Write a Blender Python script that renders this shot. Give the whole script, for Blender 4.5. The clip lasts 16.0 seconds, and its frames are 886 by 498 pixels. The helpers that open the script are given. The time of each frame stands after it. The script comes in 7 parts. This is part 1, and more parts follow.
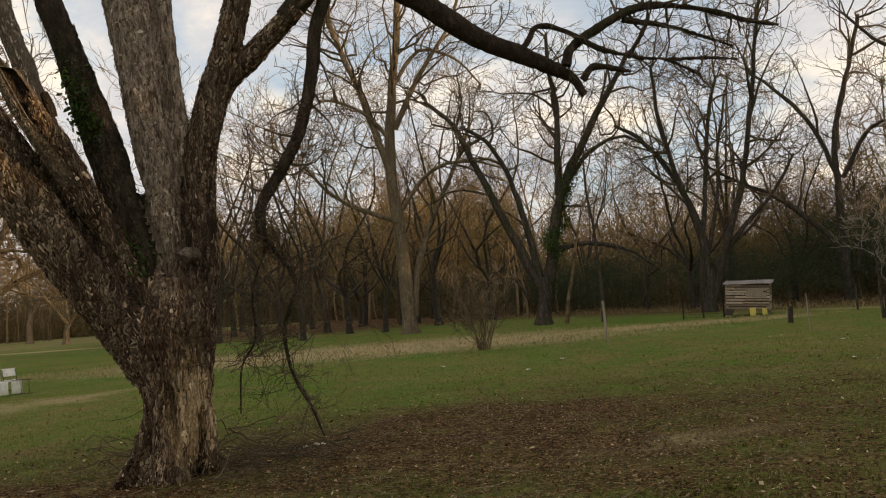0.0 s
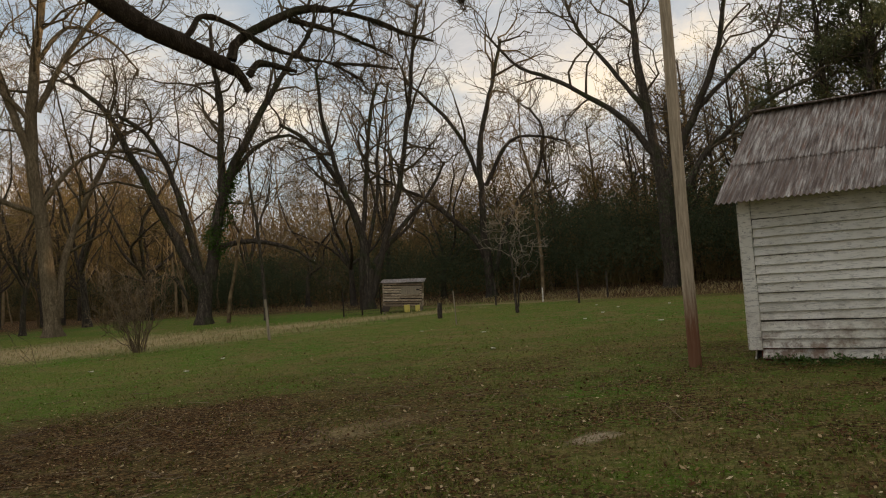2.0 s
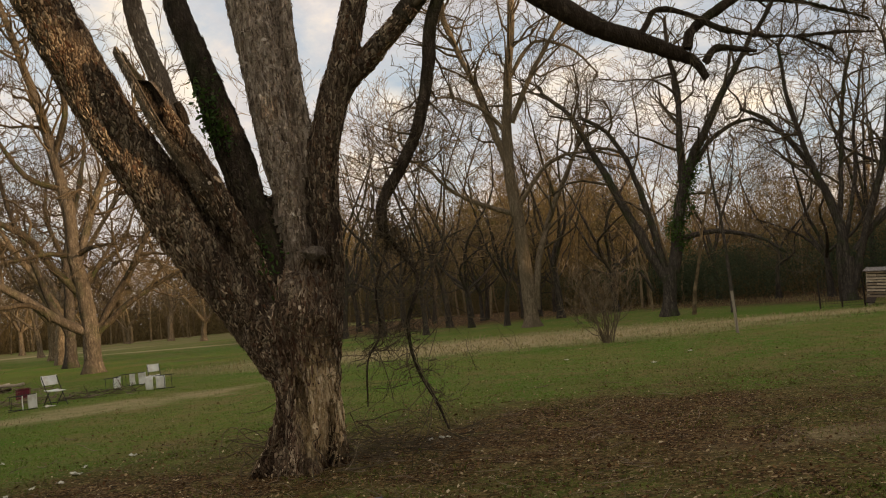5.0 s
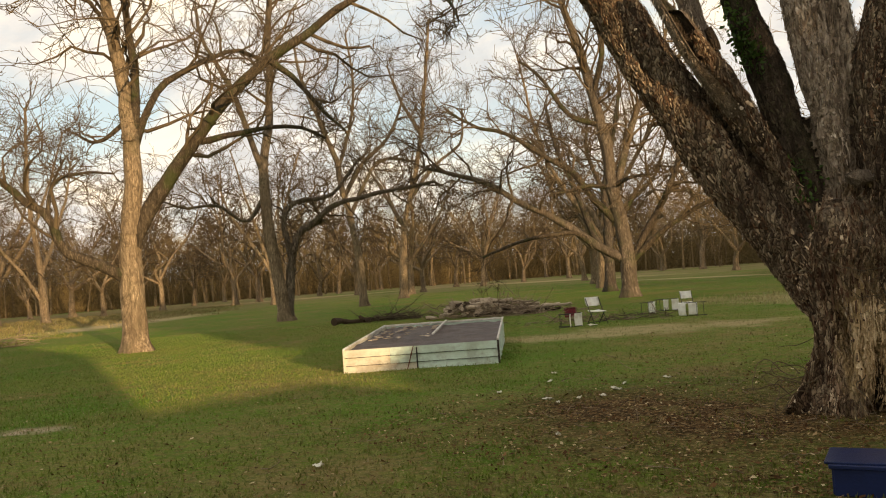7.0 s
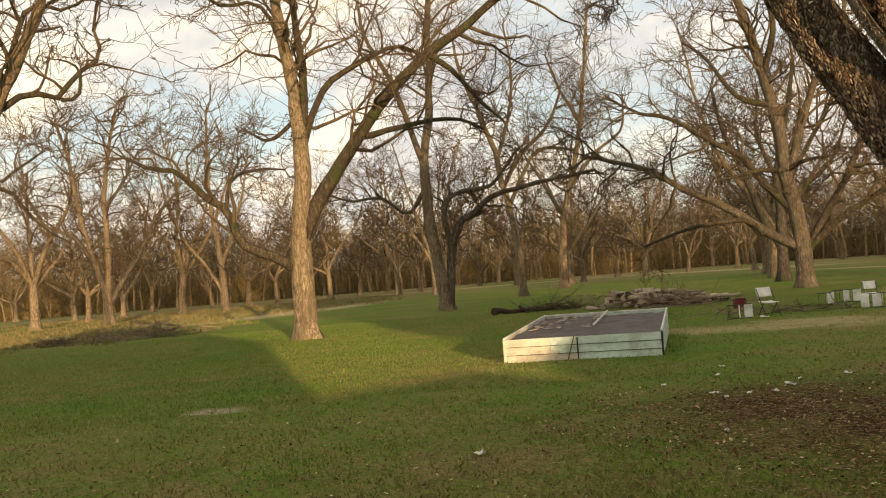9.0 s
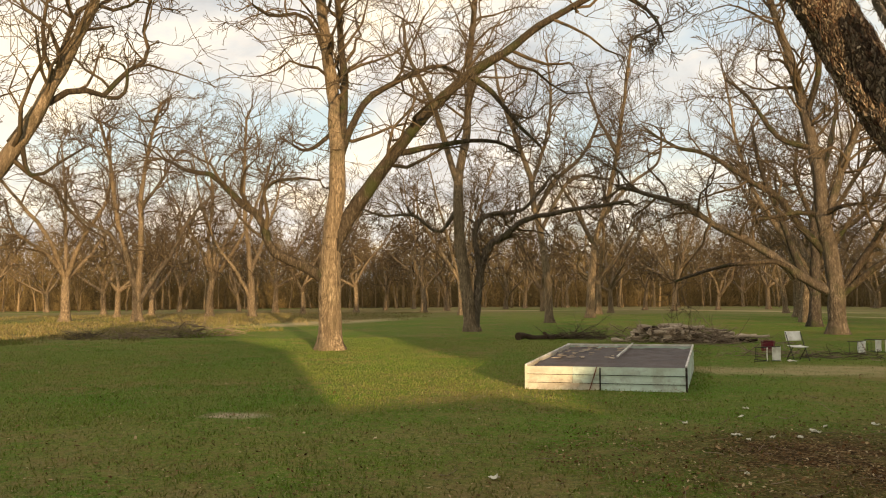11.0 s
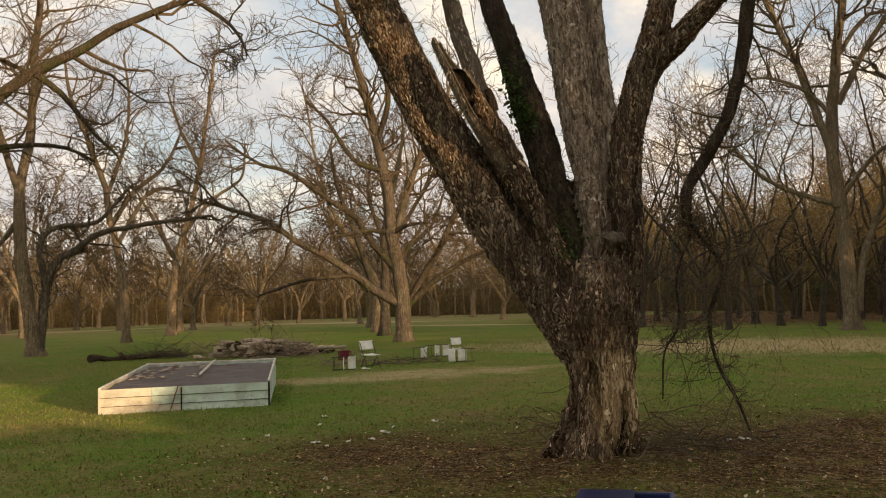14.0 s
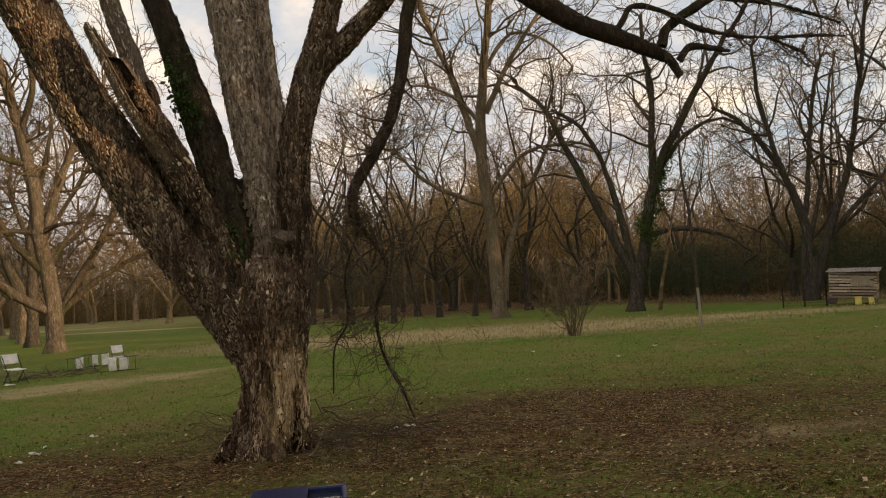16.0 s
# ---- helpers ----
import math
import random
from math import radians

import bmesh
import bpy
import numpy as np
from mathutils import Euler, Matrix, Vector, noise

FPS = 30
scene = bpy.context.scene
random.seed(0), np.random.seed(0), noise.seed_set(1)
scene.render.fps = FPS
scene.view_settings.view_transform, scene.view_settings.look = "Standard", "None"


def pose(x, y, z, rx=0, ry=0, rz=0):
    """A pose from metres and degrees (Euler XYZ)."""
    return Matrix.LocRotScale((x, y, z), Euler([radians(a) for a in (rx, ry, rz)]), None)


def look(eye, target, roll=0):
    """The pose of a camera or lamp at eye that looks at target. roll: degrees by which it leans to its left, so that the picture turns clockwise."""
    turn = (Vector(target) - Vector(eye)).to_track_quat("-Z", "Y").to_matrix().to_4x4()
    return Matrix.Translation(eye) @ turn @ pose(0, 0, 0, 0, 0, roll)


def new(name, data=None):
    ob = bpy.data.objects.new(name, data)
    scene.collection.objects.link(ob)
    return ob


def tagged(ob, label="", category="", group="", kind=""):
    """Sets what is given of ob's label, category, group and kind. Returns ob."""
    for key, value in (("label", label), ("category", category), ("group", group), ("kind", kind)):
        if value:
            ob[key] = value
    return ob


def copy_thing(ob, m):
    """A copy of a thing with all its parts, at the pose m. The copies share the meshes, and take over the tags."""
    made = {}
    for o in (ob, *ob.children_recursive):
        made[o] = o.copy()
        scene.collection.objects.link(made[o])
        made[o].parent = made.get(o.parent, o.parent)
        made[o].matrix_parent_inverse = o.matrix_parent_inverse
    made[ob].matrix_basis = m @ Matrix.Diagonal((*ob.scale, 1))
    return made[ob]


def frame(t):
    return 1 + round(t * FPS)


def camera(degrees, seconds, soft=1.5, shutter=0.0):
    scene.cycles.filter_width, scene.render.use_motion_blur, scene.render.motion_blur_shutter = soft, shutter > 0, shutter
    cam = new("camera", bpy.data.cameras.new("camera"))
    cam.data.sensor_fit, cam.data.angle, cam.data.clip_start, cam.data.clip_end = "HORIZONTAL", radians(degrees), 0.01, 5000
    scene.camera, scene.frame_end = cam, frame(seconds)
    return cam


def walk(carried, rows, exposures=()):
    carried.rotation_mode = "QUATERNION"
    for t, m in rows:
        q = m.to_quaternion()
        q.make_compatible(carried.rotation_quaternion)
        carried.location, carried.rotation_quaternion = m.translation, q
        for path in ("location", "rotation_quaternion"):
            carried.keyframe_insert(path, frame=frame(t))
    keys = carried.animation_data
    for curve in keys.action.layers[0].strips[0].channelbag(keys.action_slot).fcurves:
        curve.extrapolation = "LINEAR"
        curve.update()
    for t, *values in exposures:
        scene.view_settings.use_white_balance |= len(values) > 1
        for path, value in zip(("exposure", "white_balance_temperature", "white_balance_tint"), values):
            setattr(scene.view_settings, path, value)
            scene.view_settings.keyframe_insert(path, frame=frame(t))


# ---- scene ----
cam = camera(54.66, 16.0, 1.1)
PATH = [
    (0, 0.0, 0.0, 1.6, 93.220, 4.588, 0.221),
    (0.5, 0.0, 0.0, 1.6, 92.918, 4.064, -6.173),
    (1, 0.0, 0.0, 1.6, 92.579, 4.249, -11.279),
    (1.5, 0.0, 0.0, 1.6, 92.084, 4.231, -16.376),
    (2, 0.0, 0.0, 1.6, 91.308, 4.610, -22.088),
    (2.5, 0.0, 0.0, 1.6, 90.835, 4.679, -24.611),
    (3, 0.0, 0.0, 1.6, 91.359, 4.748, -21.935),
    (3.5, 0.0, 0.0, 1.6, 92.960, 4.986, -16.780),
    (4, 0.0, 0.0, 1.6, 92.962, 5.897, -10.209),
    (4.5, 0.0, 0.0, 1.6, 92.910, 5.867, -2.110),
    (5, 0.0, 0.0, 1.6, 93.515, 5.547, 8.314),
    (5.2, 0.0, 0.0, 1.6, 93.425, 5.322, 13.130),
    (7.3, 0.0, 0.0, 1.6, 91.570, 4.305, 45.903),
    (7.5, 0.0, 0.0, 1.6, 91.447, 4.410, 47.681),
    (8, 0.0, 0.0, 1.6, 91.255, 4.679, 50.062),
    (8.5, 0.0, 0.0, 1.6, 91.249, 4.601, 50.751),
    (9, 0.0, 0.0, 1.6, 91.910, 4.361, 53.495),
    (9.2, 0.0, 0.0, 1.6, 92.052, 4.338, 54.425),
    (11.3, 0.0, 0.0, 1.6, 93.363, 0.055, 55.100),
    (11.5, 0.0, 0.0, 1.6, 93.349, 0.070, 54.940),
    (12, 0.0, 0.0, 1.6, 93.731, -0.162, 54.633),
    (12.5, 0.0, 0.0, 1.6, 94.023, 0.051, 52.258),
    (13, 0.0, 0.0, 1.6, 94.206, 0.760, 45.637),
    (13.5, 0.0, 0.0, 1.6, 94.044, 1.348, 36.289),
    (14, 0.0, 0.0, 1.6, 93.797, 1.891, 27.962),
    (14.5, 0.0, 0.0, 1.6, 93.252, 2.518, 21.845),
    (15, 0.0, 0.0, 1.6, 93.322, 2.894, 17.083),
    (15.5, 0.0, 0.0, 1.6, 93.144, 3.445, 12.284),
    (16, 0.0, 0.0, 1.6, 92.622, 3.940, 6.233),
]
walk(cam, [(t, pose(*p)) for t, *p in PATH], [(0.0, -0.08, 8000, 14), (2.5, -0.32, 7900, 13), (4.0, -0.33, 8000, 14), (5.0, -0.14, 8300, 16), (7.5, 0.18, 8700, 12), (12.5, 0.17, 8800, 14), (14.5, -0.06, 8500, 16), (16.0, -0.04, 8400, 17)])

# world: hazy evening sky with broken cloud, low sun from behind on the right
SUN_AZ, SUN_EL = 111.7, 6.5
world = bpy.data.worlds.new("sky")
world.use_nodes = True
scene.world = world


def link(nt, a, b):
    nt.links.new(a, b)


def put(nt, sock, v):
    if isinstance(v, bpy.types.NodeSocket):
        nt.links.new(v, sock)
    elif isinstance(v, (tuple, list)) and len(v) == 3 and sock.type == "RGBA":
        sock.default_value = (*v, 1)
    else:
        sock.default_value = v


def noise_tex(nt, vec, scale, detail=4.0, rough=0.55, distort=0.0):
    n = nt.nodes.new("ShaderNodeTexNoise")
    put(nt, n.inputs["Vector"], vec)
    n.inputs["Scale"].default_value = scale
    n.inputs["Detail"].default_value = detail
    n.inputs["Roughness"].default_value = rough
    n.inputs["Distortion"].default_value = distort
    return n.outputs["Fac"]


def voronoi(nt, vec, scale, feature="F1", out="Distance"):
    n = nt.nodes.new("ShaderNodeTexVoronoi")
    n.feature = feature
    put(nt, n.inputs["Vector"], vec)
    n.inputs["Scale"].default_value = scale
    return n.outputs[out]


def ramp(nt, fac, *stops):
    n = nt.nodes.new("ShaderNodeValToRGB")
    e = n.color_ramp.elements
    while len(e) < len(stops):
        e.new(0.5)
    for el, (p, c) in zip(e, stops):
        el.position = p
        el.color = (c, c, c, 1) if isinstance(c, (int, float)) else (*c, 1)
    put(nt, n.inputs[0], fac)
    return n.outputs[0]


def mix(nt, fac, a, b, blend="MIX"):
    n = nt.nodes.new("ShaderNodeMix")
    n.data_type, n.blend_type = "RGBA", blend
    put(nt, n.inputs[0], fac)
    put(nt, n.inputs[6], a)
    put(nt, n.inputs[7], b)
    return n.outputs[2]


def calc(nt, op, a, b=0.0):
    n = nt.nodes.new("ShaderNodeMath")
    n.operation = op
    put(nt, n.inputs[0], a)
    put(nt, n.inputs[1], b)
    return n.outputs[0]


def stretch(nt, vec, sx, sy, sz, rz=0.0, loc=(0, 0, 0)):
    n = nt.nodes.new("ShaderNodeMapping")
    put(nt, n.inputs["Vector"], vec)
    n.inputs["Location"].default_value = loc
    n.inputs["Rotation"].default_value = (0, 0, rz)
    n.inputs["Scale"].default_value = (sx, sy, sz)
    return n.outputs[0]


def nt_range(nt, v, lo, hi):
    n = nt.nodes.new("ShaderNodeMapRange")
    put(nt, n.inputs[0], v)
    n.inputs[1].default_value, n.inputs[2].default_value = lo, hi
    return n.outputs[0]


def coords(nt, kind="Object"):
    return nt.nodes.new("ShaderNodeTexCoord").outputs[kind]


def place(nt):
    return nt.nodes.new("ShaderNodeNewGeometry").outputs["Position"]


def island(nt):
    return nt.nodes.new("ShaderNodeNewGeometry").outputs["Random Per Island"]


def relief(nt, height, strength, dist=0.02):
    n = nt.nodes.new("ShaderNodeBump")
    put(nt, n.inputs["Height"], height)
    n.inputs["Strength"].default_value = strength
    n.inputs["Distance"].default_value = dist
    return n.outputs[0]


def build_sky():
    nt = world.node_tree
    bg = nt.nodes["Background"]
    sky = nt.nodes.new("ShaderNodeTexSky")
    sky.sky_type = "NISHITA"
    sky.sun_disc = False
    sky.sun_elevation, sky.sun_rotation = radians(SUN_EL), radians(SUN_AZ)
    sky.air_density, sky.dust_density = 1.0, 1.5
    d = coords(nt, "Generated")
    sep = nt.nodes.new("ShaderNodeSeparateXYZ")
    link(nt, d, sep.inputs[0])
    z = calc(nt, "ADD", calc(nt, "MAXIMUM", sep.outputs[2], 0.0), 0.34)
    comb = nt.nodes.new("ShaderNodeCombineXYZ")
    link(nt, calc(nt, "DIVIDE", sep.outputs[0], z), comb.inputs[0])
    link(nt, calc(nt, "DIVIDE", sep.outputs[1], z), comb.inputs[1])
    big = noise_tex(nt, comb.outputs[0], 1.5, 9, 0.6, 0.4)
    cover = ramp(nt, big, (0.39, 0.0), (0.54, 1.0))
    shade = ramp(nt, noise_tex(nt, stretch(nt, comb.outputs[0], 1, 1, 1, 0, (3.1, 1.7, 0)), 2.3, 9, 0.62, 0.3),
                 (0.34, (0.47, 0.56, 0.71)), (0.50, (0.76, 0.83, 0.94)), (0.66, (1.24, 1.19, 1.08)))
    n = mix(nt, 1.0, sky.outputs[0], (SKY_GAIN, SKY_GAIN, SKY_GAIN), "MULTIPLY")
    link(nt, mix(nt, cover, mix(nt, 1.0, n, (0.31, 0.44, 0.63), "ADD"), shade), bg.inputs[0])
    bg.inputs[1].default_value = SKY_STRENGTH


SKY_GAIN, SKY_STRENGTH = 0.10, 1.0
build_sky()
sun = new("sun", bpy.data.lights.new("sun", "SUN"))
sun.data.energy, sun.data.angle, sun.data.color = 4.8, radians(0.6), (1.0, 0.81, 0.58)
sa, se = radians(SUN_AZ), radians(SUN_EL)
sun.matrix_world = look((math.sin(sa) * 80, math.cos(sa) * 80, 20), (math.sin(sa) * 80 - math.sin(sa) * math.cos(se), math.cos(sa) * 80 - math.cos(sa) * math.cos(se), 20 - math.sin(se)))


# ---- materials ----
def material(name, rough=0.85):
    m = bpy.data.materials.new(name)
    m.use_nodes = True
    b = m.node_tree.nodes["Principled BSDF"]
    b.inputs["Roughness"].default_value = rough
    b.inputs["Specular IOR Level"].default_value = 0.25 if rough < 0.8 else 0.06
    return m, m.node_tree, b


def bark_material(name, deep, mid, pale, moss=0.0, flake=1.0):
    m, nt, b = material(name, 0.92)
    o = coords(nt)
    tall = stretch(nt, o, 1, 1, 0.28)
    fine = noise_tex(nt, tall, 16, 6, 0.65, 0.4)
    wavy = nt.nodes.new("ShaderNodeVectorMath")
    wavy.operation = "ADD"
    jig = nt.nodes.new("ShaderNodeTexNoise")
    put(nt, jig.inputs["Vector"], o)
    jig.inputs["Scale"].default_value = 7
    link(nt, stretch(nt, jig.outputs["Color"], 0.14, 0.14, 0.10), wavy.inputs[0])
    link(nt, tall, wavy.inputs[1])
    crack = voronoi(nt, wavy.outputs[0], 19 * flake, "DISTANCE_TO_EDGE")
    c = ramp(nt, fine, (0.30, deep), (0.5, mid), (0.68, pale))
    c = mix(nt, ramp(nt, crack, (0.0, 0.75), (0.13, 0.0)), c, deep)
    c = mix(nt, ramp(nt, noise_tex(nt, stretch(nt, o, 1, 1, 0.12), 5.0, 5, 0.7), (0.50, 0.0), (0.62, 0.6)), c, deep)
    c = mix(nt, ramp(nt, noise_tex(nt, o, 0.9, 3), (0.42, 0.0), (0.62, 0.55)), c, tuple(v * 0.6 for v in mid))
    if moss:
        c = mix(nt, ramp(nt, noise_tex(nt, o, 1.4, 5), (0.52, 0.0), (0.66, moss)), c, (0.045, 0.062, 0.018))
    link(nt, c, b.inputs["Base Color"])
    h = calc(nt, "ADD", calc(nt, "MULTIPLY", crack, 1.6), fine)
    link(nt, relief(nt, h, 0.9, 0.03), b.inputs["Normal"])
    return m


BARK = bark_material("orchard_bark", (0.080, 0.058, 0.038), (0.30, 0.218, 0.138), (0.54, 0.41, 0.27), 0.2)
BARK_GREY = bark_material("grey_orchard_bark", (0.050, 0.038, 0.028), (0.165, 0.128, 0.092), (0.32, 0.258, 0.19), 0.3)
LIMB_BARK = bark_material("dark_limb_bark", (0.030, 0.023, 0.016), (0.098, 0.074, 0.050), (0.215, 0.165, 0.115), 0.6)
# darker copy of the bark, with the grove's shade put into its colour
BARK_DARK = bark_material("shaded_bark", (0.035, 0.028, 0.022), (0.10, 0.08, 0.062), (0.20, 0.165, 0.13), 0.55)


def plate_bark(name, deep, mid, pale, young=None, bare=None):
    """Old bark that comes away in loose plates."""
    m, nt, b = material(name, 0.93)
    o = coords(nt)
    warp = nt.nodes.new("ShaderNodeVectorMath")
    warp.operation = "ADD"
    jig = nt.nodes.new("ShaderNodeTexNoise")
    put(nt, jig.inputs["Vector"], o)
    jig.inputs["Scale"].default_value = 9
    link(nt, stretch(nt, jig.outputs["Color"], 0.10, 0.10, 0.16), warp.inputs[0])
    link(nt, o, warp.inputs[1])
    tall = stretch(nt, warp.outputs[0], 1, 1, 0.22)
    cell = voronoi(nt, tall, 33, "F1", "Color")
    edge = voronoi(nt, tall, 33, "DISTANCE_TO_EDGE")
    fine = noise_tex(nt, stretch(nt, o, 1, 1, 0.35), 38, 6, 0.7)
    c = ramp(nt, cell, (0.15, deep), (0.42, mid), (0.58, mid), (0.80, pale))
    c = mix(nt, ramp(nt, fine, (0.4, 0.0), (0.7, 0.65)), c, tuple(v * 0.35 for v in mid))
    c = mix(nt, ramp(nt, edge, (0.0, 0.95), (0.10, 0.0)), c, tuple(v * 0.5 for v in deep))
    c = mix(nt, ramp(nt, noise_tex(nt, stretch(nt, o, 1, 1, 0.4), 2.6, 4), (0.50, 0.0), (0.64, 0.7)), c, deep)
    if bare:
        # a pale warm patch: low sunlight on the trunk put into the bark colour
        v = nt.nodes.new("ShaderNodeVectorMath")
        v.operation = "LENGTH"
        link(nt, stretch(nt, stretch(nt, o, 1, 1, 1, 0, tuple(-q for q in bare)), 2.7, 2.7, 1.1), v.inputs[0])
        e = calc(nt, "ADD", v.outputs["Value"], calc(nt, "MULTIPLY", noise_tex(nt, stretch(nt, o, 1, 1, 0.35), 13, 5, 0.7), 1.6))
        c = mix(nt, ramp(nt, calc(nt, "MULTIPLY", e, 0.4), (0.46, 0.85), (0.70, 0.0)), c, mix(nt, fine, (0.40, 0.255, 0.115), (0.86, 0.62, 0.34)))
    if young:
        # higher up the bark is younger, greyer and tightly furrowed
        sep = nt.nodes.new("ShaderNodeSeparateXYZ")
        link(nt, o, sep.inputs[0])
        up = calc(nt, "ADD", sep.outputs[2], calc(nt, "MULTIPLY", noise_tex(nt, stretch(nt, o, 1, 1, 0.5), 3.0, 5, 0.65), 3.0))
        grey = ramp(nt, noise_tex(nt, stretch(nt, o, 1, 1, 0.20), 26, 6, 0.65, 0.4), (0.36, young[0]), (0.5, young[1]), (0.66, young[2]))
        c = mix(nt, nt_range(nt, up, 3.0, 4.4), c, grey)
    link(nt, c, b.inputs["Base Color"])
    h = calc(nt, "ADD", calc(nt, "MULTIPLY", edge, 2.2), calc(nt, "MULTIPLY", fine, 0.5))
    link(nt, relief(nt, h, 1.0, 0.04), b.inputs["Normal"])
    return m


BARK_NEAR = plate_bark("flaking_bark", (0.055, 0.036, 0.025), (0.23, 0.162, 0.108), (0.48, 0.37, 0.255))
# the last triple is the centre of the painted sun patch
BARK_TRUNK = plate_bark("flaking_trunk_bark", (0.048, 0.028, 0.017), (0.215, 0.135, 0.083), (0.52, 0.38, 0.245),
                        ((0.120, 0.085, 0.060), (0.38, 0.290, 0.212), (0.58, 0.465, 0.355)), (0.25, -0.28, 0.66))
BARK_PALE = bark_material("pale_grove_bark", (0.10, 0.072, 0.045), (0.24, 0.182, 0.118), (0.40, 0.305, 0.205), 0.15)
BARK_SMOOTH = bark_material("furrowed_bark", (0.060, 0.043, 0.031), (0.250, 0.192, 0.142), (0.42, 0.335, 0.255), 0.10, 2.6)
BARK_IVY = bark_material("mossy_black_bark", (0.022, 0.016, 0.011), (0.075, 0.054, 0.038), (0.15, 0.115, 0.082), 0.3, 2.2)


def plate_material(name, *stops, zones=0.85):
    """Loose bark plates, each of its own shade, with grain along the stem."""
    m, nt, b = material(name, 0.9)
    c = ramp(nt, island(nt), *stops)
    o = coords(nt)
    g = noise_tex(nt, stretch(nt, o, 1, 1, 0.3), 60, 5, 0.7)
    c = mix(nt, ramp(nt, g, (0.42, 0.0), (0.66, 0.6)), c, tuple(v * 0.5 for v in stops[1][1]))
    c = mix(nt, ramp(nt, noise_tex(nt, stretch(nt, o, 1, 1, 0.45), 3.4, 5, 0.65), (0.44, 0.0), (0.60, zones)), c, stops[0][1])
    link(nt, c, b.inputs["Base Color"])
    link(nt, relief(nt, g, 0.6, 0.006), b.inputs["Normal"])
    return m


PLATES = plate_material("loose_bark_plates", (0.0, (0.050, 0.024, 0.014)), (0.34, (0.155, 0.080, 0.047)), (0.64, (0.39, 0.262, 0.165)), (0.85, (0.63, 0.47, 0.31)), (1.0, (0.77, 0.61, 0.43)))
SCALES = plate_material("furrowed_bark_scales", (0.0, (0.085, 0.058, 0.041)), (0.30, (0.26, 0.190, 0.137)), (0.65, (0.50, 0.395, 0.298)), (1.0, (0.74, 0.62, 0.49)), zones=0.5)
MOSSY_PLATES = plate_material("dark_mossy_plates", (0.0, (0.020, 0.015, 0.010)), (0.45, (0.052, 0.040, 0.026)), (0.8, (0.085, 0.072, 0.040)), (1.0, (0.16, 0.125, 0.085)))
# paler, warmer plates that carry the sunlight on the trunk foot as colour
SUNLIT_PLATES = plate_material("sunlit_bark_plates", (0.0, (0.42, 0.28, 0.15)), (0.4, (0.70, 0.49, 0.28)), (1.0, (0.90, 0.71, 0.46)), zones=0.35)


def twig_material(name, a, b2):
    m, nt, b = material(name, 0.9)
    c = mix(nt, island(nt), a, b2)
    c = mix(nt, ramp(nt, noise_tex(nt, coords(nt), 3, 3), (0.4, 0.0), (0.65, 0.6)), c, tuple(v * 1.5 for v in b2))
    link(nt, c, b.inputs["Base Color"])
    return m


TWIG = twig_material("twigs", (0.050, 0.036, 0.022), (0.125, 0.090, 0.055))
TWIG_DARK = twig_material("shaded_twigs", (0.055, 0.042, 0.027), (0.120, 0.092, 0.058))
WOODS = twig_material("woodland_stems", (0.095, 0.066, 0.037), (0.24, 0.17, 0.098))
BRUSH = twig_material("brushwood", (0.088, 0.062, 0.029), (0.205, 0.144, 0.066))
SAPLING_TWIG = twig_material("pale_sapling_twigs", (0.15, 0.122, 0.09), (0.30, 0.25, 0.19))
SHRUB_TWIG = twig_material("pale_shrub_twigs", (0.085, 0.062, 0.040), (0.20, 0.148, 0.095))
STICK = twig_material("dry_sticks", (0.11, 0.078, 0.052), (0.26, 0.19, 0.13))


def leaf_material(name, a, b2, rough=0.6):
    m, nt, b = material(name, rough)
    c = mix(nt, island(nt), a, b2)
    c = mix(nt, ramp(nt, noise_tex(nt, coords(nt), 0.6, 4), (0.4, 0.0), (0.6, 0.5)), c, tuple(v * 0.6 for v in a))
    link(nt, c, b.inputs["Base Color"])
    # light that shines through the blade
    thin = nt.nodes.new("ShaderNodeBsdfTranslucent")
    link(nt, c, thin.inputs["Color"])
    both = nt.nodes.new("ShaderNodeMixShader")
    both.inputs[0].default_value = 0.4
    link(nt, b.outputs[0], both.inputs[1])
    link(nt, thin.outputs[0], both.inputs[2])
    link(nt, both.outputs[0], nt.nodes["Material Output"].inputs["Surface"])
    return m


EVERGREEN = leaf_material("evergreen_leaves", (0.062, 0.077, 0.042), (0.112, 0.132, 0.068), 0.9)
LEAFY = leaf_material("broad_evergreen_leaves", (0.085, 0.100, 0.045), (0.180, 0.185, 0.085), 0.6)
IVY = leaf_material("ivy_leaves", (0.035, 0.080, 0.014), (0.085, 0.150, 0.030))


def dead_leaf_material(name):
    m, nt, b = material(name, 0.9)
    c = ramp(nt, island(nt), (0.0, (0.060, 0.028, 0.012)), (0.45, (0.118, 0.056, 0.022)), (0.78, (0.23, 0.130, 0.055)), (0.93, (0.42, 0.295, 0.155)), (1.0, (0.58, 0.46, 0.28)))
    link(nt, c, b.inputs["Base Color"])
    return m


DEAD_LEAF = dead_leaf_material("dead_leaves")
WEED = leaf_material("weeds", (0.05, 0.10, 0.02), (0.12, 0.19, 0.045))
OLIVE = leaf_material("olive_brown_leaves", (0.125, 0.105, 0.045), (0.250, 0.195, 0.085), 0.9)
RUSSET = leaf_material("russet_leaves", (0.16, 0.105, 0.038), (0.32, 0.20, 0.075))


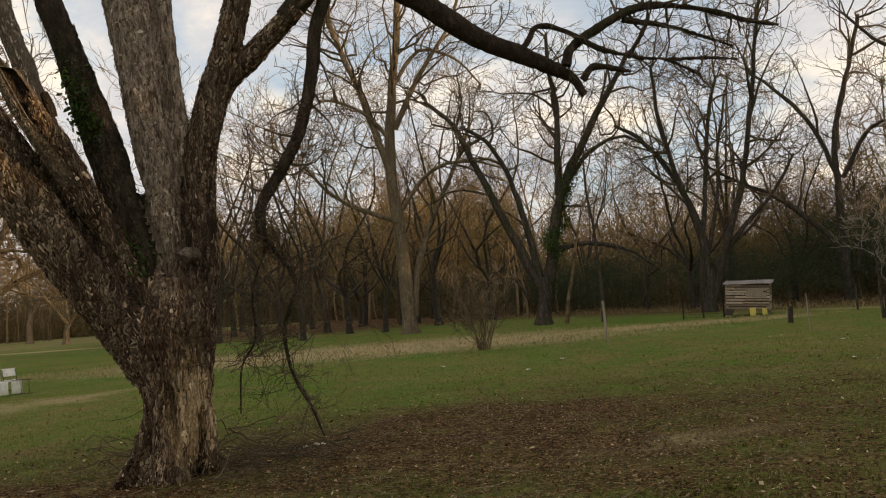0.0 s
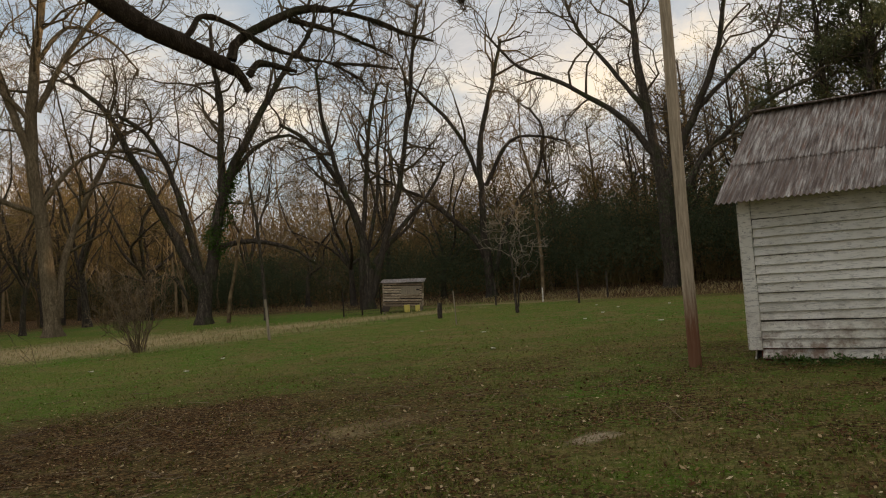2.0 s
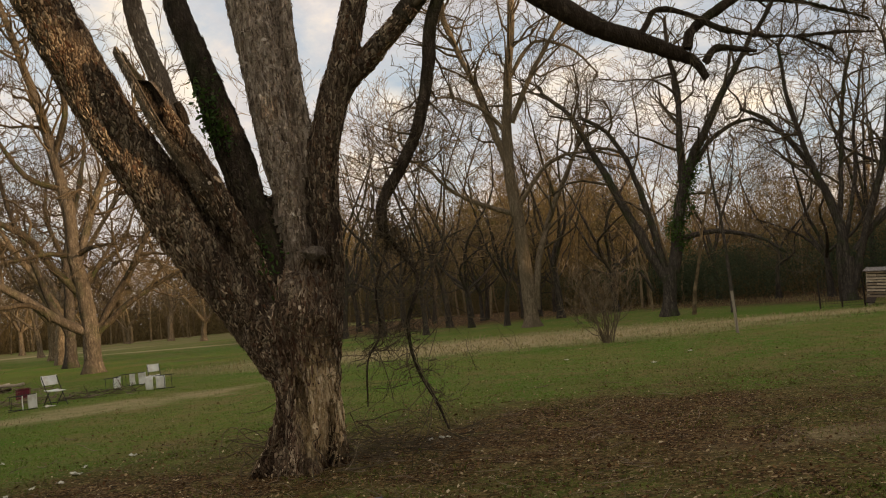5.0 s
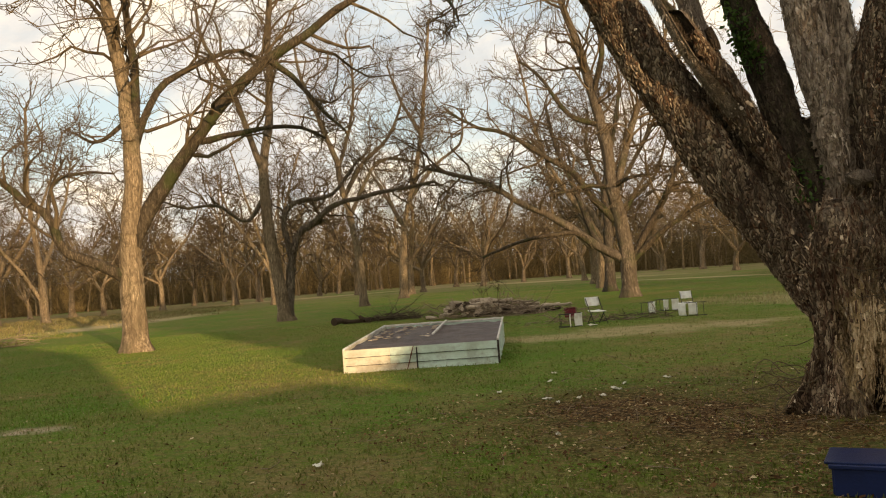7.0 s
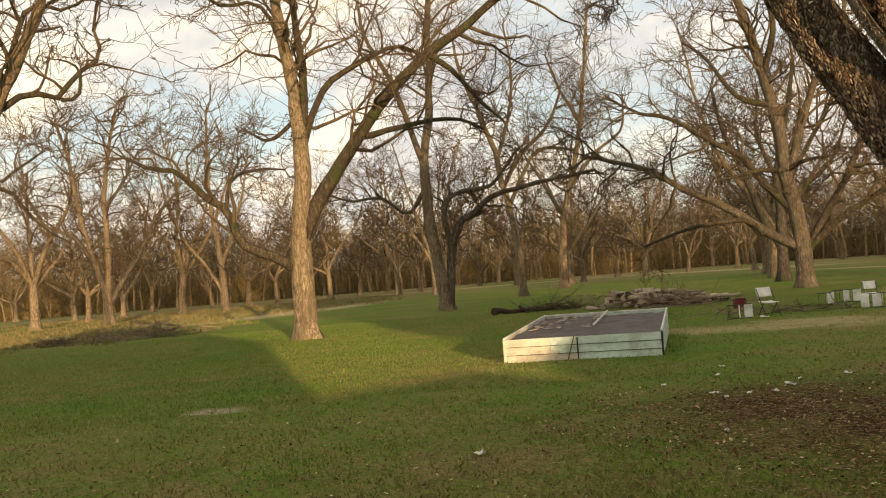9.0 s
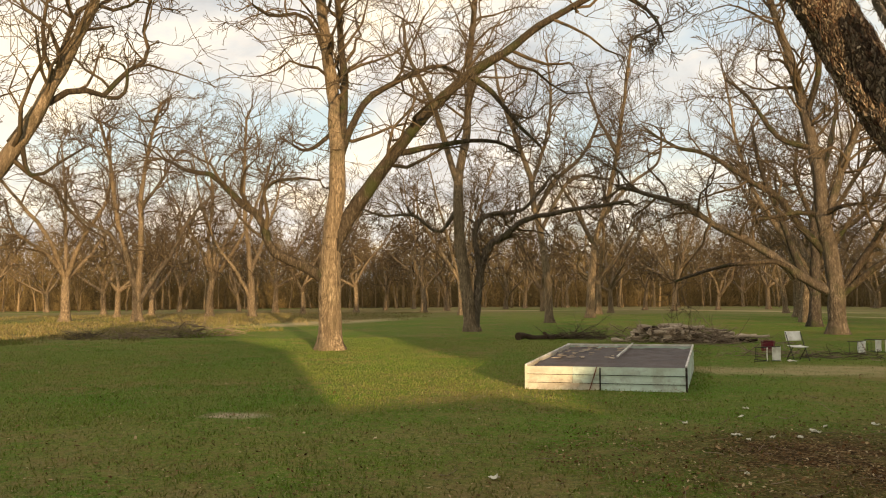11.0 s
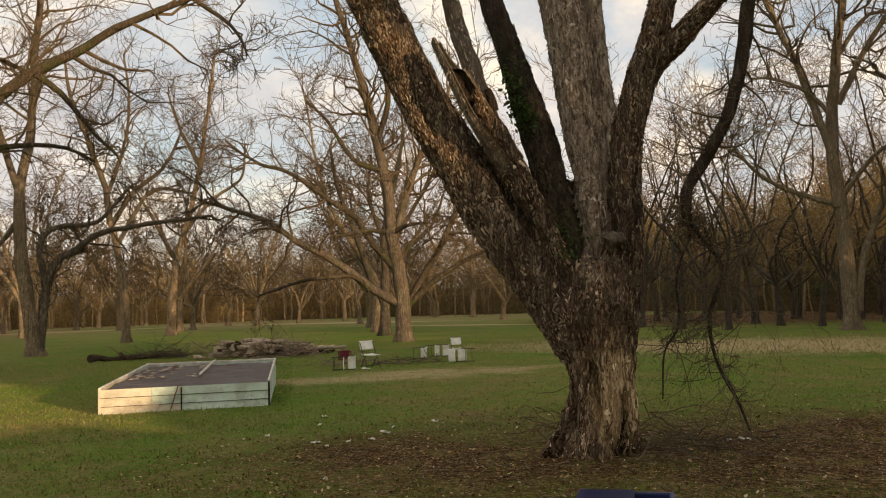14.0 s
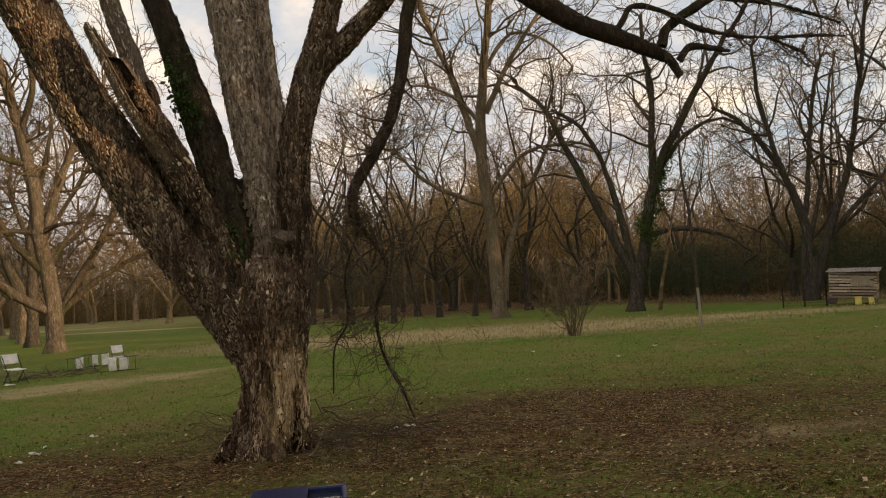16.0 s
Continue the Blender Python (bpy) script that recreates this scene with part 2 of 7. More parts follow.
def patch(nt, p, x, y, rx, ry, turn=0.0, soft=0.35, ragged=0.5):
    """A mask that is 1 inside an ellipse on the ground with a ragged rim."""
    v = stretch(nt, p, 1, 1, 0, 0, (-x, -y, 0))
    v = stretch(nt, v, 1, 1, 0, -turn)
    v = stretch(nt, v, 1 / rx, 1 / ry, 0)
    n = nt.nodes.new("ShaderNodeVectorMath")
    n.operation = "LENGTH"
    link(nt, v, n.inputs[0])
    e = calc(nt, "ADD", n.outputs["Value"], calc(nt, "MULTIPLY", calc(nt, "SUBTRACT", noise_tex(nt, p, 0.9, 5, 0.65), 0.5), ragged * 2))
    return ramp(nt, e, (1.0 - soft, 1.0), (1.0, 0.0)) if soft < 1 else e


LITTER_SPOTS = ((-0.2, 9.8, 5.6, 3.9, 0.1), (-3.6, 8.0, 3.0, 2.2, 0.2), (-5.0, 8.2, 2.6, 2.0, 0.9), (0.8, 11.4, 4.4, 2.0, -0.1))
TAN_SPOTS = ((-3.0, 29.5, 13.0, 5.5, -0.05), (7.0, 30.0, 7.0, 2.0, 0.0), (-10.6, 17.3, 5.6, 1.6, 0.8),
             (-53.0, 27.0, 14.0, 3.2, 2.17), (2.2, 8.6, 1.6, 0.5, 0.3), (17.5, 28.5, 9.0, 1.3, -0.95), (-86.0, 72.0, 18.0, 4.0, 1.16), (-60.0, 84.0, 24.0, 4.5, 2.94), (-30.0, 62.0, 14.0, 1.6, 2.8))
ROUGH_FIELD = ((-46.0, 6.0, 14.0, 12.0, 1.7), (-62.0, 22.0, 34.0, 13.0, 2.0), (-95.0, 40.0, 46.0, 28.0, 2.2))
WOOD_FLOOR = ((-6.0, 74.0, 25.0, 27.0, 0.0), (15.9, 48.4, 30.0, 11.0, 2.09), (25.6, 26.2, 15.0, 8.5, 2.09))
BARE_SPOTS = ((-11.55, 4.35, 0.58, 0.40, 0.9), (3.95, 6.55, 0.34, 0.19, 0.2))


def ground_colour(nt):
    p = place(nt)
    green = mix(nt, ramp(nt, noise_tex(nt, p, 0.18, 4), (0.40, 0.0), (0.60, 1.0)), (0.070, 0.190, 0.011), (0.140, 0.200, 0.027))
    dry = ramp(nt, noise_tex(nt, p, 0.21, 5, 0.6), (0.44, 0.22), (0.60, 1.0))
    reach = nt.nodes.new("ShaderNodeVectorMath")
    reach.operation = "LENGTH"
    link(nt, p, reach.inputs[0])
    dry = calc(nt, "MAXIMUM", dry, nt_range(nt, calc(nt, "ADD", reach.outputs["Value"], calc(nt, "MULTIPLY", noise_tex(nt, p, 0.35, 4), 6.0)), 19.0, 11.5))
    dry = calc(nt, "MAXIMUM", dry, patch(nt, p, 10.0, 17.0, 17.0, 13.0, 0.0, 0.6, 0.4))
    green = mix(nt, calc(nt, "MULTIPLY", dry, ramp(nt, noise_tex(nt, p, 0.75, 7, 0.72), (0.45, 0.0), (0.60, 0.88))), green, (0.262, 0.194, 0.075))
    green = mix(nt, ramp(nt, noise_tex(nt, p, 2.6, 6, 0.7), (0.50, 0.0), (0.68, 0.75)), green, (0.075, 0.132, 0.016))
    green = mix(nt, ramp(nt, noise_tex(nt, p, 13, 5, 0.75), (0.48, 0.0), (0.60, 0.80)), green, (0.080, 0.092, 0.020))
    green = mix(nt, ramp(nt, noise_tex(nt, p, 38, 3, 0.7), (0.56, 0.0), (0.66, 0.85)), green, (0.38, 0.31, 0.145))
    green = mix(nt, calc(nt, "MULTIPLY", dry, ramp(nt, noise_tex(nt, p, 4.6, 6, 0.78), (0.49, 0.0), (0.60, 0.78))), green, (0.228, 0.164, 0.064))
    # leaf flecks: dark, brown, tan and a few pale ones
    cell = voronoi(nt, stretch(nt, p, 1, 1.35, 1, 0.5), 21, "F1", "Color")
    small = voronoi(nt, p, 47, "F1", "Color")
    fleck = ramp(nt, cell, (0.12, (0.017, 0.007, 0.003)), (0.42, (0.064, 0.028, 0.010)), (0.66, (0.118, 0.056, 0.021)), (0.84, (0.25, 0.150, 0.064)))
    fleck = mix(nt, ramp(nt, small, (0.46, 0.0), (0.54, 0.75)), fleck, ramp(nt, small, (0.55, (0.020, 0.011, 0.005)), (0.74, (0.11, 0.063, 0.027)), (0.86, (0.38, 0.26, 0.135))))
    # litter strewn thinly over the lawn near the trees and the shed
    strewn = nt.nodes.new("ShaderNodeVectorMath")
    strewn.operation = "LENGTH"
    link(nt, stretch(nt, p, 1 / 14, 1 / 11, 0, 0, (-0.36, -0.68, 0)), strewn.inputs[0])
    thin = calc(nt, "MULTIPLY", ramp(nt, strewn.outputs["Value"], (0.35, 1.0), (0.95, 0.12)), ramp(nt, noise_tex(nt, p, 0.62, 6, 0.7), (0.37, 0.22), (0.57, 1.0)))
    thin = calc(nt, "MULTIPLY", thin, ramp(nt, voronoi(nt, p, 19, "F1", "Color"), (0.35, 0.35), (0.6, 1.0)))
    green = mix(nt, thin, green, fleck)
    far = nt.nodes.new("ShaderNodeVectorMath")
    far.operation = "LENGTH"
    link(nt, p, far.inputs[0])
    away = calc(nt, "ADD", far.outputs["Value"], calc(nt, "MULTIPLY", noise_tex(nt, p, 0.05, 4), 60.0))
    away = nt_range(nt, away, 98, 135)
    green = mix(nt, calc(nt, "MULTIPLY", away, calc(nt, "MULTIPLY", ramp(nt, noise_tex(nt, p, 0.07, 4), (0.40, 0.15), (0.55, 1.0)), 0.8)), green, (0.27, 0.20, 0.10))
    rough = None
    for x, y, rx, ry, turn in ROUGH_FIELD:
        m = patch(nt, p, x, y, rx, ry, turn, 0.5, 0.7)
        rough = m if rough is None else calc(nt, "MAXIMUM", rough, m)
    weedy = mix(nt, ramp(nt, noise_tex(nt, p, 0.8, 6, 0.75), (0.42, 0.0), (0.58, 1.0)), (0.130, 0.125, 0.040), (0.27, 0.185, 0.090))
    green = mix(nt, calc(nt, "MULTIPLY", rough, 0.95), green, weedy)
    tan = None
    for i, (x, y, rx, ry, turn) in enumerate(TAN_SPOTS):
        m = patch(nt, p, x, y, rx, ry, turn, 0.6, 0.6 if i < 2 else 0.9)
        m = calc(nt, "MULTIPLY", m, 1.0 if i < 2 or i == 3 or i > 5 else 0.75)
        tan = m if tan is None else calc(nt, "MAXIMUM", tan, m)
    straw = mix(nt, noise_tex(nt, p, 14, 4), (0.26, 0.185, 0.090), (0.58, 0.445, 0.24))
    tan = calc(nt, "MULTIPLY", tan, ramp(nt, noise_tex(nt, p, 1.9, 6, 0.75), (0.32, 0.40), (0.52, 1.0)))
    c = mix(nt, tan, green, straw)
    duff = None
    for x, y, rx, ry, turn in LITTER_SPOTS:
        m = patch(nt, p, x, y, rx, ry, turn, 0.7, 0.7)
        duff = m if duff is None else calc(nt, "MAXIMUM", duff, m)
    tuft = ramp(nt, noise_tex(nt, p, 1.5, 6, 0.75), (0.53, 1.0), (0.65, 0.2))
    c = mix(nt, calc(nt, "MULTIPLY", calc(nt, "MULTIPLY", duff, 0.95), tuft), c, fleck)
    for x, y, rx, ry, turn in WOOD_FLOOR:
        c = mix(nt, patch(nt, p, x, y, rx, ry, turn, 0.3, 0.35), c, fleck)
    for x, y, rx, ry, turn in BARE_SPOTS:
        bald = calc(nt, "MULTIPLY", patch(nt, p, x, y, rx, ry, turn, 0.6, 1.0), ramp(nt, noise_tex(nt, p, 6.0, 5, 0.75), (0.36, 0.35), (0.50, 1.0)))
        c = mix(nt, bald, c, mix(nt, noise_tex(nt, p, 9, 5, 0.7), (0.28, 0.20, 0.125), (0.64, 0.50, 0.35)))
    return c, p


def ground_material():
    m, nt, b = material("lawn_and_leaf_litter", 0.95)
    c, p = ground_colour(nt)
    link(nt, c, b.inputs["Base Color"])
    h = calc(nt, "ADD", noise_tex(nt, p, 22, 6, 0.75), calc(nt, "MULTIPLY", noise_tex(nt, p, 3.0, 4), 1.5))
    link(nt, relief(nt, h, 0.8, 0.05), b.inputs["Normal"])
    return m


def blade_material(name, tint, k):
    m, nt, b = material(name, 0.85)
    c, p = ground_colour(nt)
    r = island(nt)
    own = ramp(nt, r, (0.0, tuple(v * 0.5 for v in tint)), (0.5, tint), (0.78, (0.24, 0.22, 0.08)), (0.92, (0.36, 0.30, 0.14)), (1.0, (0.50, 0.43, 0.25)))
    c = mix(nt, k, c, own)
    link(nt, c, b.inputs["Base Color"])
    return m


GROUND = ground_material()
GRASS = blade_material("grass_blades", (0.17, 0.25, 0.040), 0.42)
STRAW = blade_material("dry_grass", (0.54, 0.43, 0.23), 0.6)
WEEDY = blade_material("weedy_grass", (0.17, 0.135, 0.055), 0.35)


def plain(name, colour, rough=0.6, metal=0.0, grime=(0.5, 0.4, 0.3), k=0.5, scale=5.0, bump=0.15):
    """Paint, plastic or metal with grime at two scales."""
    m, nt, b = material(name, rough)
    o = coords(nt)
    g = ramp(nt, noise_tex(nt, o, scale, 6, 0.65), (0.45, 0.0), (0.75, k))
    c = mix(nt, g, colour, tuple(a * f for a, f in zip(colour, grime)))
    c = mix(nt, ramp(nt, noise_tex(nt, o, scale * 9, 4, 0.7), (0.5, 0.0), (0.8, k * 0.6)), c, tuple(a * f for a, f in zip(colour, grime)))
    link(nt, c, b.inputs["Base Color"])
    b.inputs["Metallic"].default_value = metal
    link(nt, relief(nt, noise_tex(nt, o, scale * 14, 4), bump, 0.01), b.inputs["Normal"])
    return m


def worn_paint(name, colour, wood=(0.13, 0.10, 0.075), worn=0.6):
    """Old paint on boards, flaked to the wood in streaks along the grain."""
    m, nt, b = material(name, 0.7)
    o = coords(nt)
    r = nt.nodes.new("ShaderNodeObjectInfo").outputs["Random"]
    c = mix(nt, calc(nt, "MULTIPLY", r, 0.25), colour, tuple(v * 0.75 for v in colour))
    streak = noise_tex(nt, stretch(nt, o, 2.2, 2.2, 16), 3.0, 7, 0.75, 0.3)
    blot = noise_tex(nt, stretch(nt, o, 1, 1, 1.6), 2.3, 6, 0.7)
    c = mix(nt, ramp(nt, streak, (0.53, 0.0), (0.62, worn)), c, wood)
    c = mix(nt, ramp(nt, noise_tex(nt, o, 1.4, 5, 0.65), (0.45, 0.0), (0.75, 0.55)), c, tuple(v * f for v, f in zip(colour, (0.52, 0.50, 0.38))))
    # grey-green algae in blots, rust-brown splashes low on the boards
    c = mix(nt, ramp(nt, blot, (0.55, 0.0), (0.68, 0.5 * worn + 0.12)), c, (0.16, 0.155, 0.125))
    sep = nt.nodes.new("ShaderNodeSeparateXYZ")
    link(nt, o, sep.inputs[0])
    low = nt_range(nt, calc(nt, "SUBTRACT", 0.75, sep.outputs[2]), 0.0, 0.6)
    c = mix(nt, calc(nt, "MULTIPLY", low, ramp(nt, noise_tex(nt, o, 3.7, 6, 0.72), (0.46, 0.0), (0.58, min(1.0, worn * 1.4)))), c, (0.19, 0.10, 0.06))
    c = mix(nt, ramp(nt, noise_tex(nt, stretch(nt, o, 1, 1, 2.0), 9, 5, 0.8), (0.60, 0.0), (0.64, worn)), c, (0.10, 0.075, 0.055))
    link(nt, c, b.inputs["Base Color"])
    link(nt, relief(nt, streak, 0.3, 0.01), b.inputs["Normal"])
    return m


def weathered_wood(name, a, b2, age=0.8):
    m, nt, b = material(name, 0.88)
    o = coords(nt)
    r = nt.nodes.new("ShaderNodeObjectInfo").outputs["Random"]
    g = noise_tex(nt, stretch(nt, o, 1.5, 14, 14), 4, 7, 0.7, 0.4)
    c = mix(nt, ramp(nt, g, (0.35, 0.0), (0.68, 1.0)), a, b2)
    c = mix(nt, calc(nt, "MULTIPLY", r, age), c, tuple(v * 0.45 for v in a))
    link(nt, c, b.inputs["Base Color"])
    link(nt, relief(nt, g, 0.5, 0.01), b.inputs["Normal"])
    return m


def upright_wood(name, a, b2, stain=None, top=0.0):
    m, nt, b = material(name, 0.9)
    o = coords(nt)
    g = noise_tex(nt, stretch(nt, o, 14, 14, 0.8), 3, 7, 0.7, 0.4)
    c = mix(nt, ramp(nt, g, (0.35, 0.0), (0.68, 1.0)), a, b2)
    if stain:
        s = nt.nodes.new("ShaderNodeSeparateXYZ")
        link(nt, o, s.inputs[0])
        z = calc(nt, "ADD", s.outputs[2], calc(nt, "MULTIPLY", g, 0.7))
        c = mix(nt, ramp(nt, nt_range(nt, z, top - 0.1, top + 0.5), (0.0, 0.85), (1.0, 0.0)), c, stain)
    link(nt, c, b.inputs["Base Color"])
    link(nt, relief(nt, g, 0.5, 0.01), b.inputs["Normal"])
    return m


def tin_roof(name):
    m, nt, b = material(name, 0.5)
    o = coords(nt)
    run = stretch(nt, o, 13, 0.8, 0.8)
    s = noise_tex(nt, run, 2.6, 7, 0.7, 0.2)
    rnd = nt.nodes.new("ShaderNodeObjectInfo").outputs["Random"]
    c = ramp(nt, s, (0.36, (0.055, 0.034, 0.024)), (0.44, (0.15, 0.112, 0.09)), (0.52, (0.29, 0.25, 0.218)), (0.62, (0.55, 0.51, 0.455)))
    c = mix(nt, ramp(nt, noise_tex(nt, stretch(nt, o, 20, 1.1, 1.1), 1.7, 5, 0.7), (0.52, 0.0), (0.64, 0.75)), c, (0.20, 0.085, 0.045))
    big = calc(nt, "ADD", noise_tex(nt, stretch(nt, o, 1.6, 0.8, 0.8), 1.3, 6, 0.7), calc(nt, "MULTIPLY", calc(nt, "SUBTRACT", rnd, 0.5), 0.22))
    c = mix(nt, ramp(nt, big, (0.49, 0.0), (0.64, 0.7)), c, mix(nt, s, (0.05, 0.034, 0.026), (0.21, 0.145, 0.11)))
    link(nt, c, b.inputs["Base Color"])
    b.inputs["Metallic"].default_value = 0.25
    link(nt, relief(nt, s, 0.15, 0.005), b.inputs["Normal"])
    return m


WHITE_PAINT = worn_paint("flaking_white_paint", (0.81, 0.765, 0.675))
GREEN_WHITE = worn_paint("faded_green_white_siding", (0.58, 0.70, 0.58), (0.28, 0.24, 0.18), 0.25)
# warm copy of the siding: sun on the box's left end as colour
CREAM_SUNLIT_SIDING = worn_paint("faded_cream_sunlit_siding", (0.66, 0.60, 0.46), (0.28, 0.24, 0.18), 0.25)
TIN = tin_roof("rusted_corrugated_tin")
POLE_WOOD = upright_wood("utility_pole_wood", (0.26, 0.195, 0.13), (0.60, 0.475, 0.34), (0.16, 0.055, 0.025), 0.95)
POST_WOOD = upright_wood("grey_post_wood", (0.20, 0.16, 0.115), (0.46, 0.38, 0.28))
COOP_WOOD = weathered_wood("coop_planks", (0.30, 0.21, 0.14), (0.88, 0.72, 0.54), 0.95)
DARK_WOOD = weathered_wood("wet_dark_timber", (0.035, 0.026, 0.020), (0.11, 0.082, 0.062))
LOG_GREY = weathered_wood("bleached_log_wood", (0.34, 0.25, 0.17), (0.78, 0.64, 0.48), 0.6)
LOG_DARK = weathered_wood("rotting_log_wood", (0.045, 0.030, 0.020), (0.15, 0.10, 0.068))
WHITE_PLASTIC = plain("white_plastic", (0.84, 0.82, 0.74), 0.4)
YELLOW = plain("yellow_plastic", (0.75, 0.62, 0.16), 0.45)
RED = plain("faded_red_plastic", (0.17, 0.016, 0.028), 0.4)
RED_DARK = plain("dark_red_plastic", (0.10, 0.012, 0.015), 0.5)
BLUE = plain("dark_blue_plastic", (0.012, 0.022, 0.075), 0.3)
DARK_METAL = plain("dark_brown_metal", (0.045, 0.038, 0.034), 0.5, 0.4)
PAPER = plain("white_scraps", (0.66, 0.62, 0.50), 0.8)
STONE = plain("pale_stone", (0.33, 0.30, 0.26), 0.9)
WIRE = plain("rusty_wire", (0.06, 0.05, 0.045), 0.6, 0.5)
BRICK = plain("red_brick", (0.17, 0.06, 0.04), 0.9)
CLOTH = plain("wet_dark_covering", (0.085, 0.056, 0.044), 0.55, 0.0, (0.35, 0.34, 0.36), 0.95, 2.2, 0.8)


def glass_material(name, colour, rough):
    m, nt, b = material(name, rough)
    b.inputs["Base Color"].default_value = (*colour, 1)
    b.inputs["Specular IOR Level"].default_value = 0.6
    return m


DARK_GLASS = glass_material("window_glass", (0.012, 0.013, 0.014), 0.25)
DARK_GLASS.node_tree.nodes["Principled BSDF"].inputs["Specular IOR Level"].default_value = 0.15
MIRROR_LID = glass_material("standing_water", (0.02, 0.025, 0.03), 0.03)


# ---- mesh helpers ----
def mesh_of(name, verts, faces, mats=(), smooth=False):
    me = bpy.data.meshes.new(name)
    me.from_pydata(verts.tolist() if hasattr(verts, "tolist") else verts, [], faces.tolist() if hasattr(faces, "tolist") else faces)
    for m in mats:
        me.materials.append(m)
    if smooth:
        me.polygons.foreach_set("use_smooth", [True] * len(me.polygons))
    me.update()
    return me


def part(name, bm, mat, parent=None, label="", smooth=False):
    me = bpy.data.meshes.new(name)
    bm.normal_update()
    bm.to_mesh(me)
    bm.free()
    me.materials.append(mat)
    if smooth:
        me.polygons.foreach_set("use_smooth", [True] * len(me.polygons))
    ob = new(name, me)
    if parent:
        ob.parent = parent
    if label:
        ob["label"] = label
    return ob


def thing(name, m, label, category, group="", kind=""):
    ob = new(name)
    ob.matrix_basis = m
    ob.empty_display_size = 0.1
    return tagged(ob, label, category, group, kind)


def box(bm, c, s, m=None, bevel=0.0):
    made = bmesh.ops.create_cube(bm, size=1.0)["verts"]
    t = Matrix.Translation(c) @ Matrix.Diagonal((*s, 1))
    bmesh.ops.transform(bm, matrix=(m @ t) if m else t, verts=made)
    if bevel:
        es = list({e for v in made for e in v.link_edges})
        bmesh.ops.bevel(bm, geom=es, offset=bevel, segments=1, affect="EDGES")


def boxes(*specs, bevel=0.004):
    bm = bmesh.new()
    for sp in specs:
        box(bm, sp[0], sp[1], sp[2] if len(sp) > 2 else None, bevel)
    return bm


def rod(bm, a, b, r, r2=None, seg=8):
    a, b = Vector(a), Vector(b)
    d = b - a
    m = Matrix.Translation((a + b) / 2) @ d.to_track_quat("Z", "Y").to_matrix().to_4x4()
    bmesh.ops.create_cone(bm, cap_ends=True, segments=seg, radius1=r, radius2=r if r2 is None else r2, depth=d.length, matrix=m)


def rods(*specs, seg=8):
    bm = bmesh.new()
    for sp in specs:
        rod(bm, *sp, seg=seg)
    return bm


def tubes(P, R, sides, twist=None):
    """Many tapered tubes at once: P is (n, k, 3), R is (n, k)."""
    n, k, _ = P.shape
    T = np.gradient(P, axis=1)
    T /= np.linalg.norm(T, axis=2, keepdims=True) + 1e-9
    D = P[:, -1] - P[:, 0]
    A = np.eye(3)[np.argmin(np.abs(D), axis=1)][:, None, :]
    U = np.cross(T, A)
    U /= np.linalg.norm(U, axis=2, keepdims=True) + 1e-9
    V = np.cross(T, U)
    a = np.linspace(0, 2 * np.pi, sides, endpoint=False)
    ring = np.cos(a)[None, None, :, None] * U[:, :, None, :] + np.sin(a)[None, None, :, None] * V[:, :, None, :]
    verts = (P[:, :, None, :] + ring * R[:, :, None, None]).reshape(-1, 3)
    i = np.arange(n)[:, None, None] * k * sides + np.arange(k - 1)[None, :, None] * sides + np.arange(sides)[None, None, :]
    j = np.arange(n)[:, None, None] * k * sides + np.arange(k - 1)[None, :, None] * sides + (np.arange(sides)[None, None, :] + 1) % sides
    return verts, np.stack([i, j, j + sides, i + sides], axis=-1).reshape(-1, 4)


def gather(chunks):
    vs, fs, k = [], [], 0
    for v, f in chunks:
        vs.append(v)
        fs.append(f + k)
        k += len(v)
    return np.concatenate(vs), np.concatenate(fs)


def unit(v):
    return v / (np.linalg.norm(v, axis=-1, keepdims=True) + 1e-9)


def resample(pts, radii, n):
    """A smooth line of n points through pts, with the radii carried along."""
    p = np.asarray(pts, float)
    q = np.vstack([2 * p[0] - p[1], p, 2 * p[-1] - p[-2]])
    seg = np.linalg.norm(np.diff(p, axis=0), axis=1)
    at = np.concatenate([[0], np.cumsum(seg)])
    s = np.linspace(0, at[-1], n)
    i = np.clip(np.searchsorted(at, s, side="right") - 1, 0, len(p) - 2)
    t = ((s - at[i]) / (seg[i] + 1e-9))[:, None]
    a, b, c, d = q[i], q[i + 1], q[i + 2], q[i + 3]
    out = 0.5 * (2 * b + (c - a) * t + (2 * a - 5 * b + 4 * c - d) * t ** 2 + (3 * b - a - 3 * c + d) * t ** 3)
    return out, np.interp(s, np.linspace(0, at[-1], len(radii)), radii)


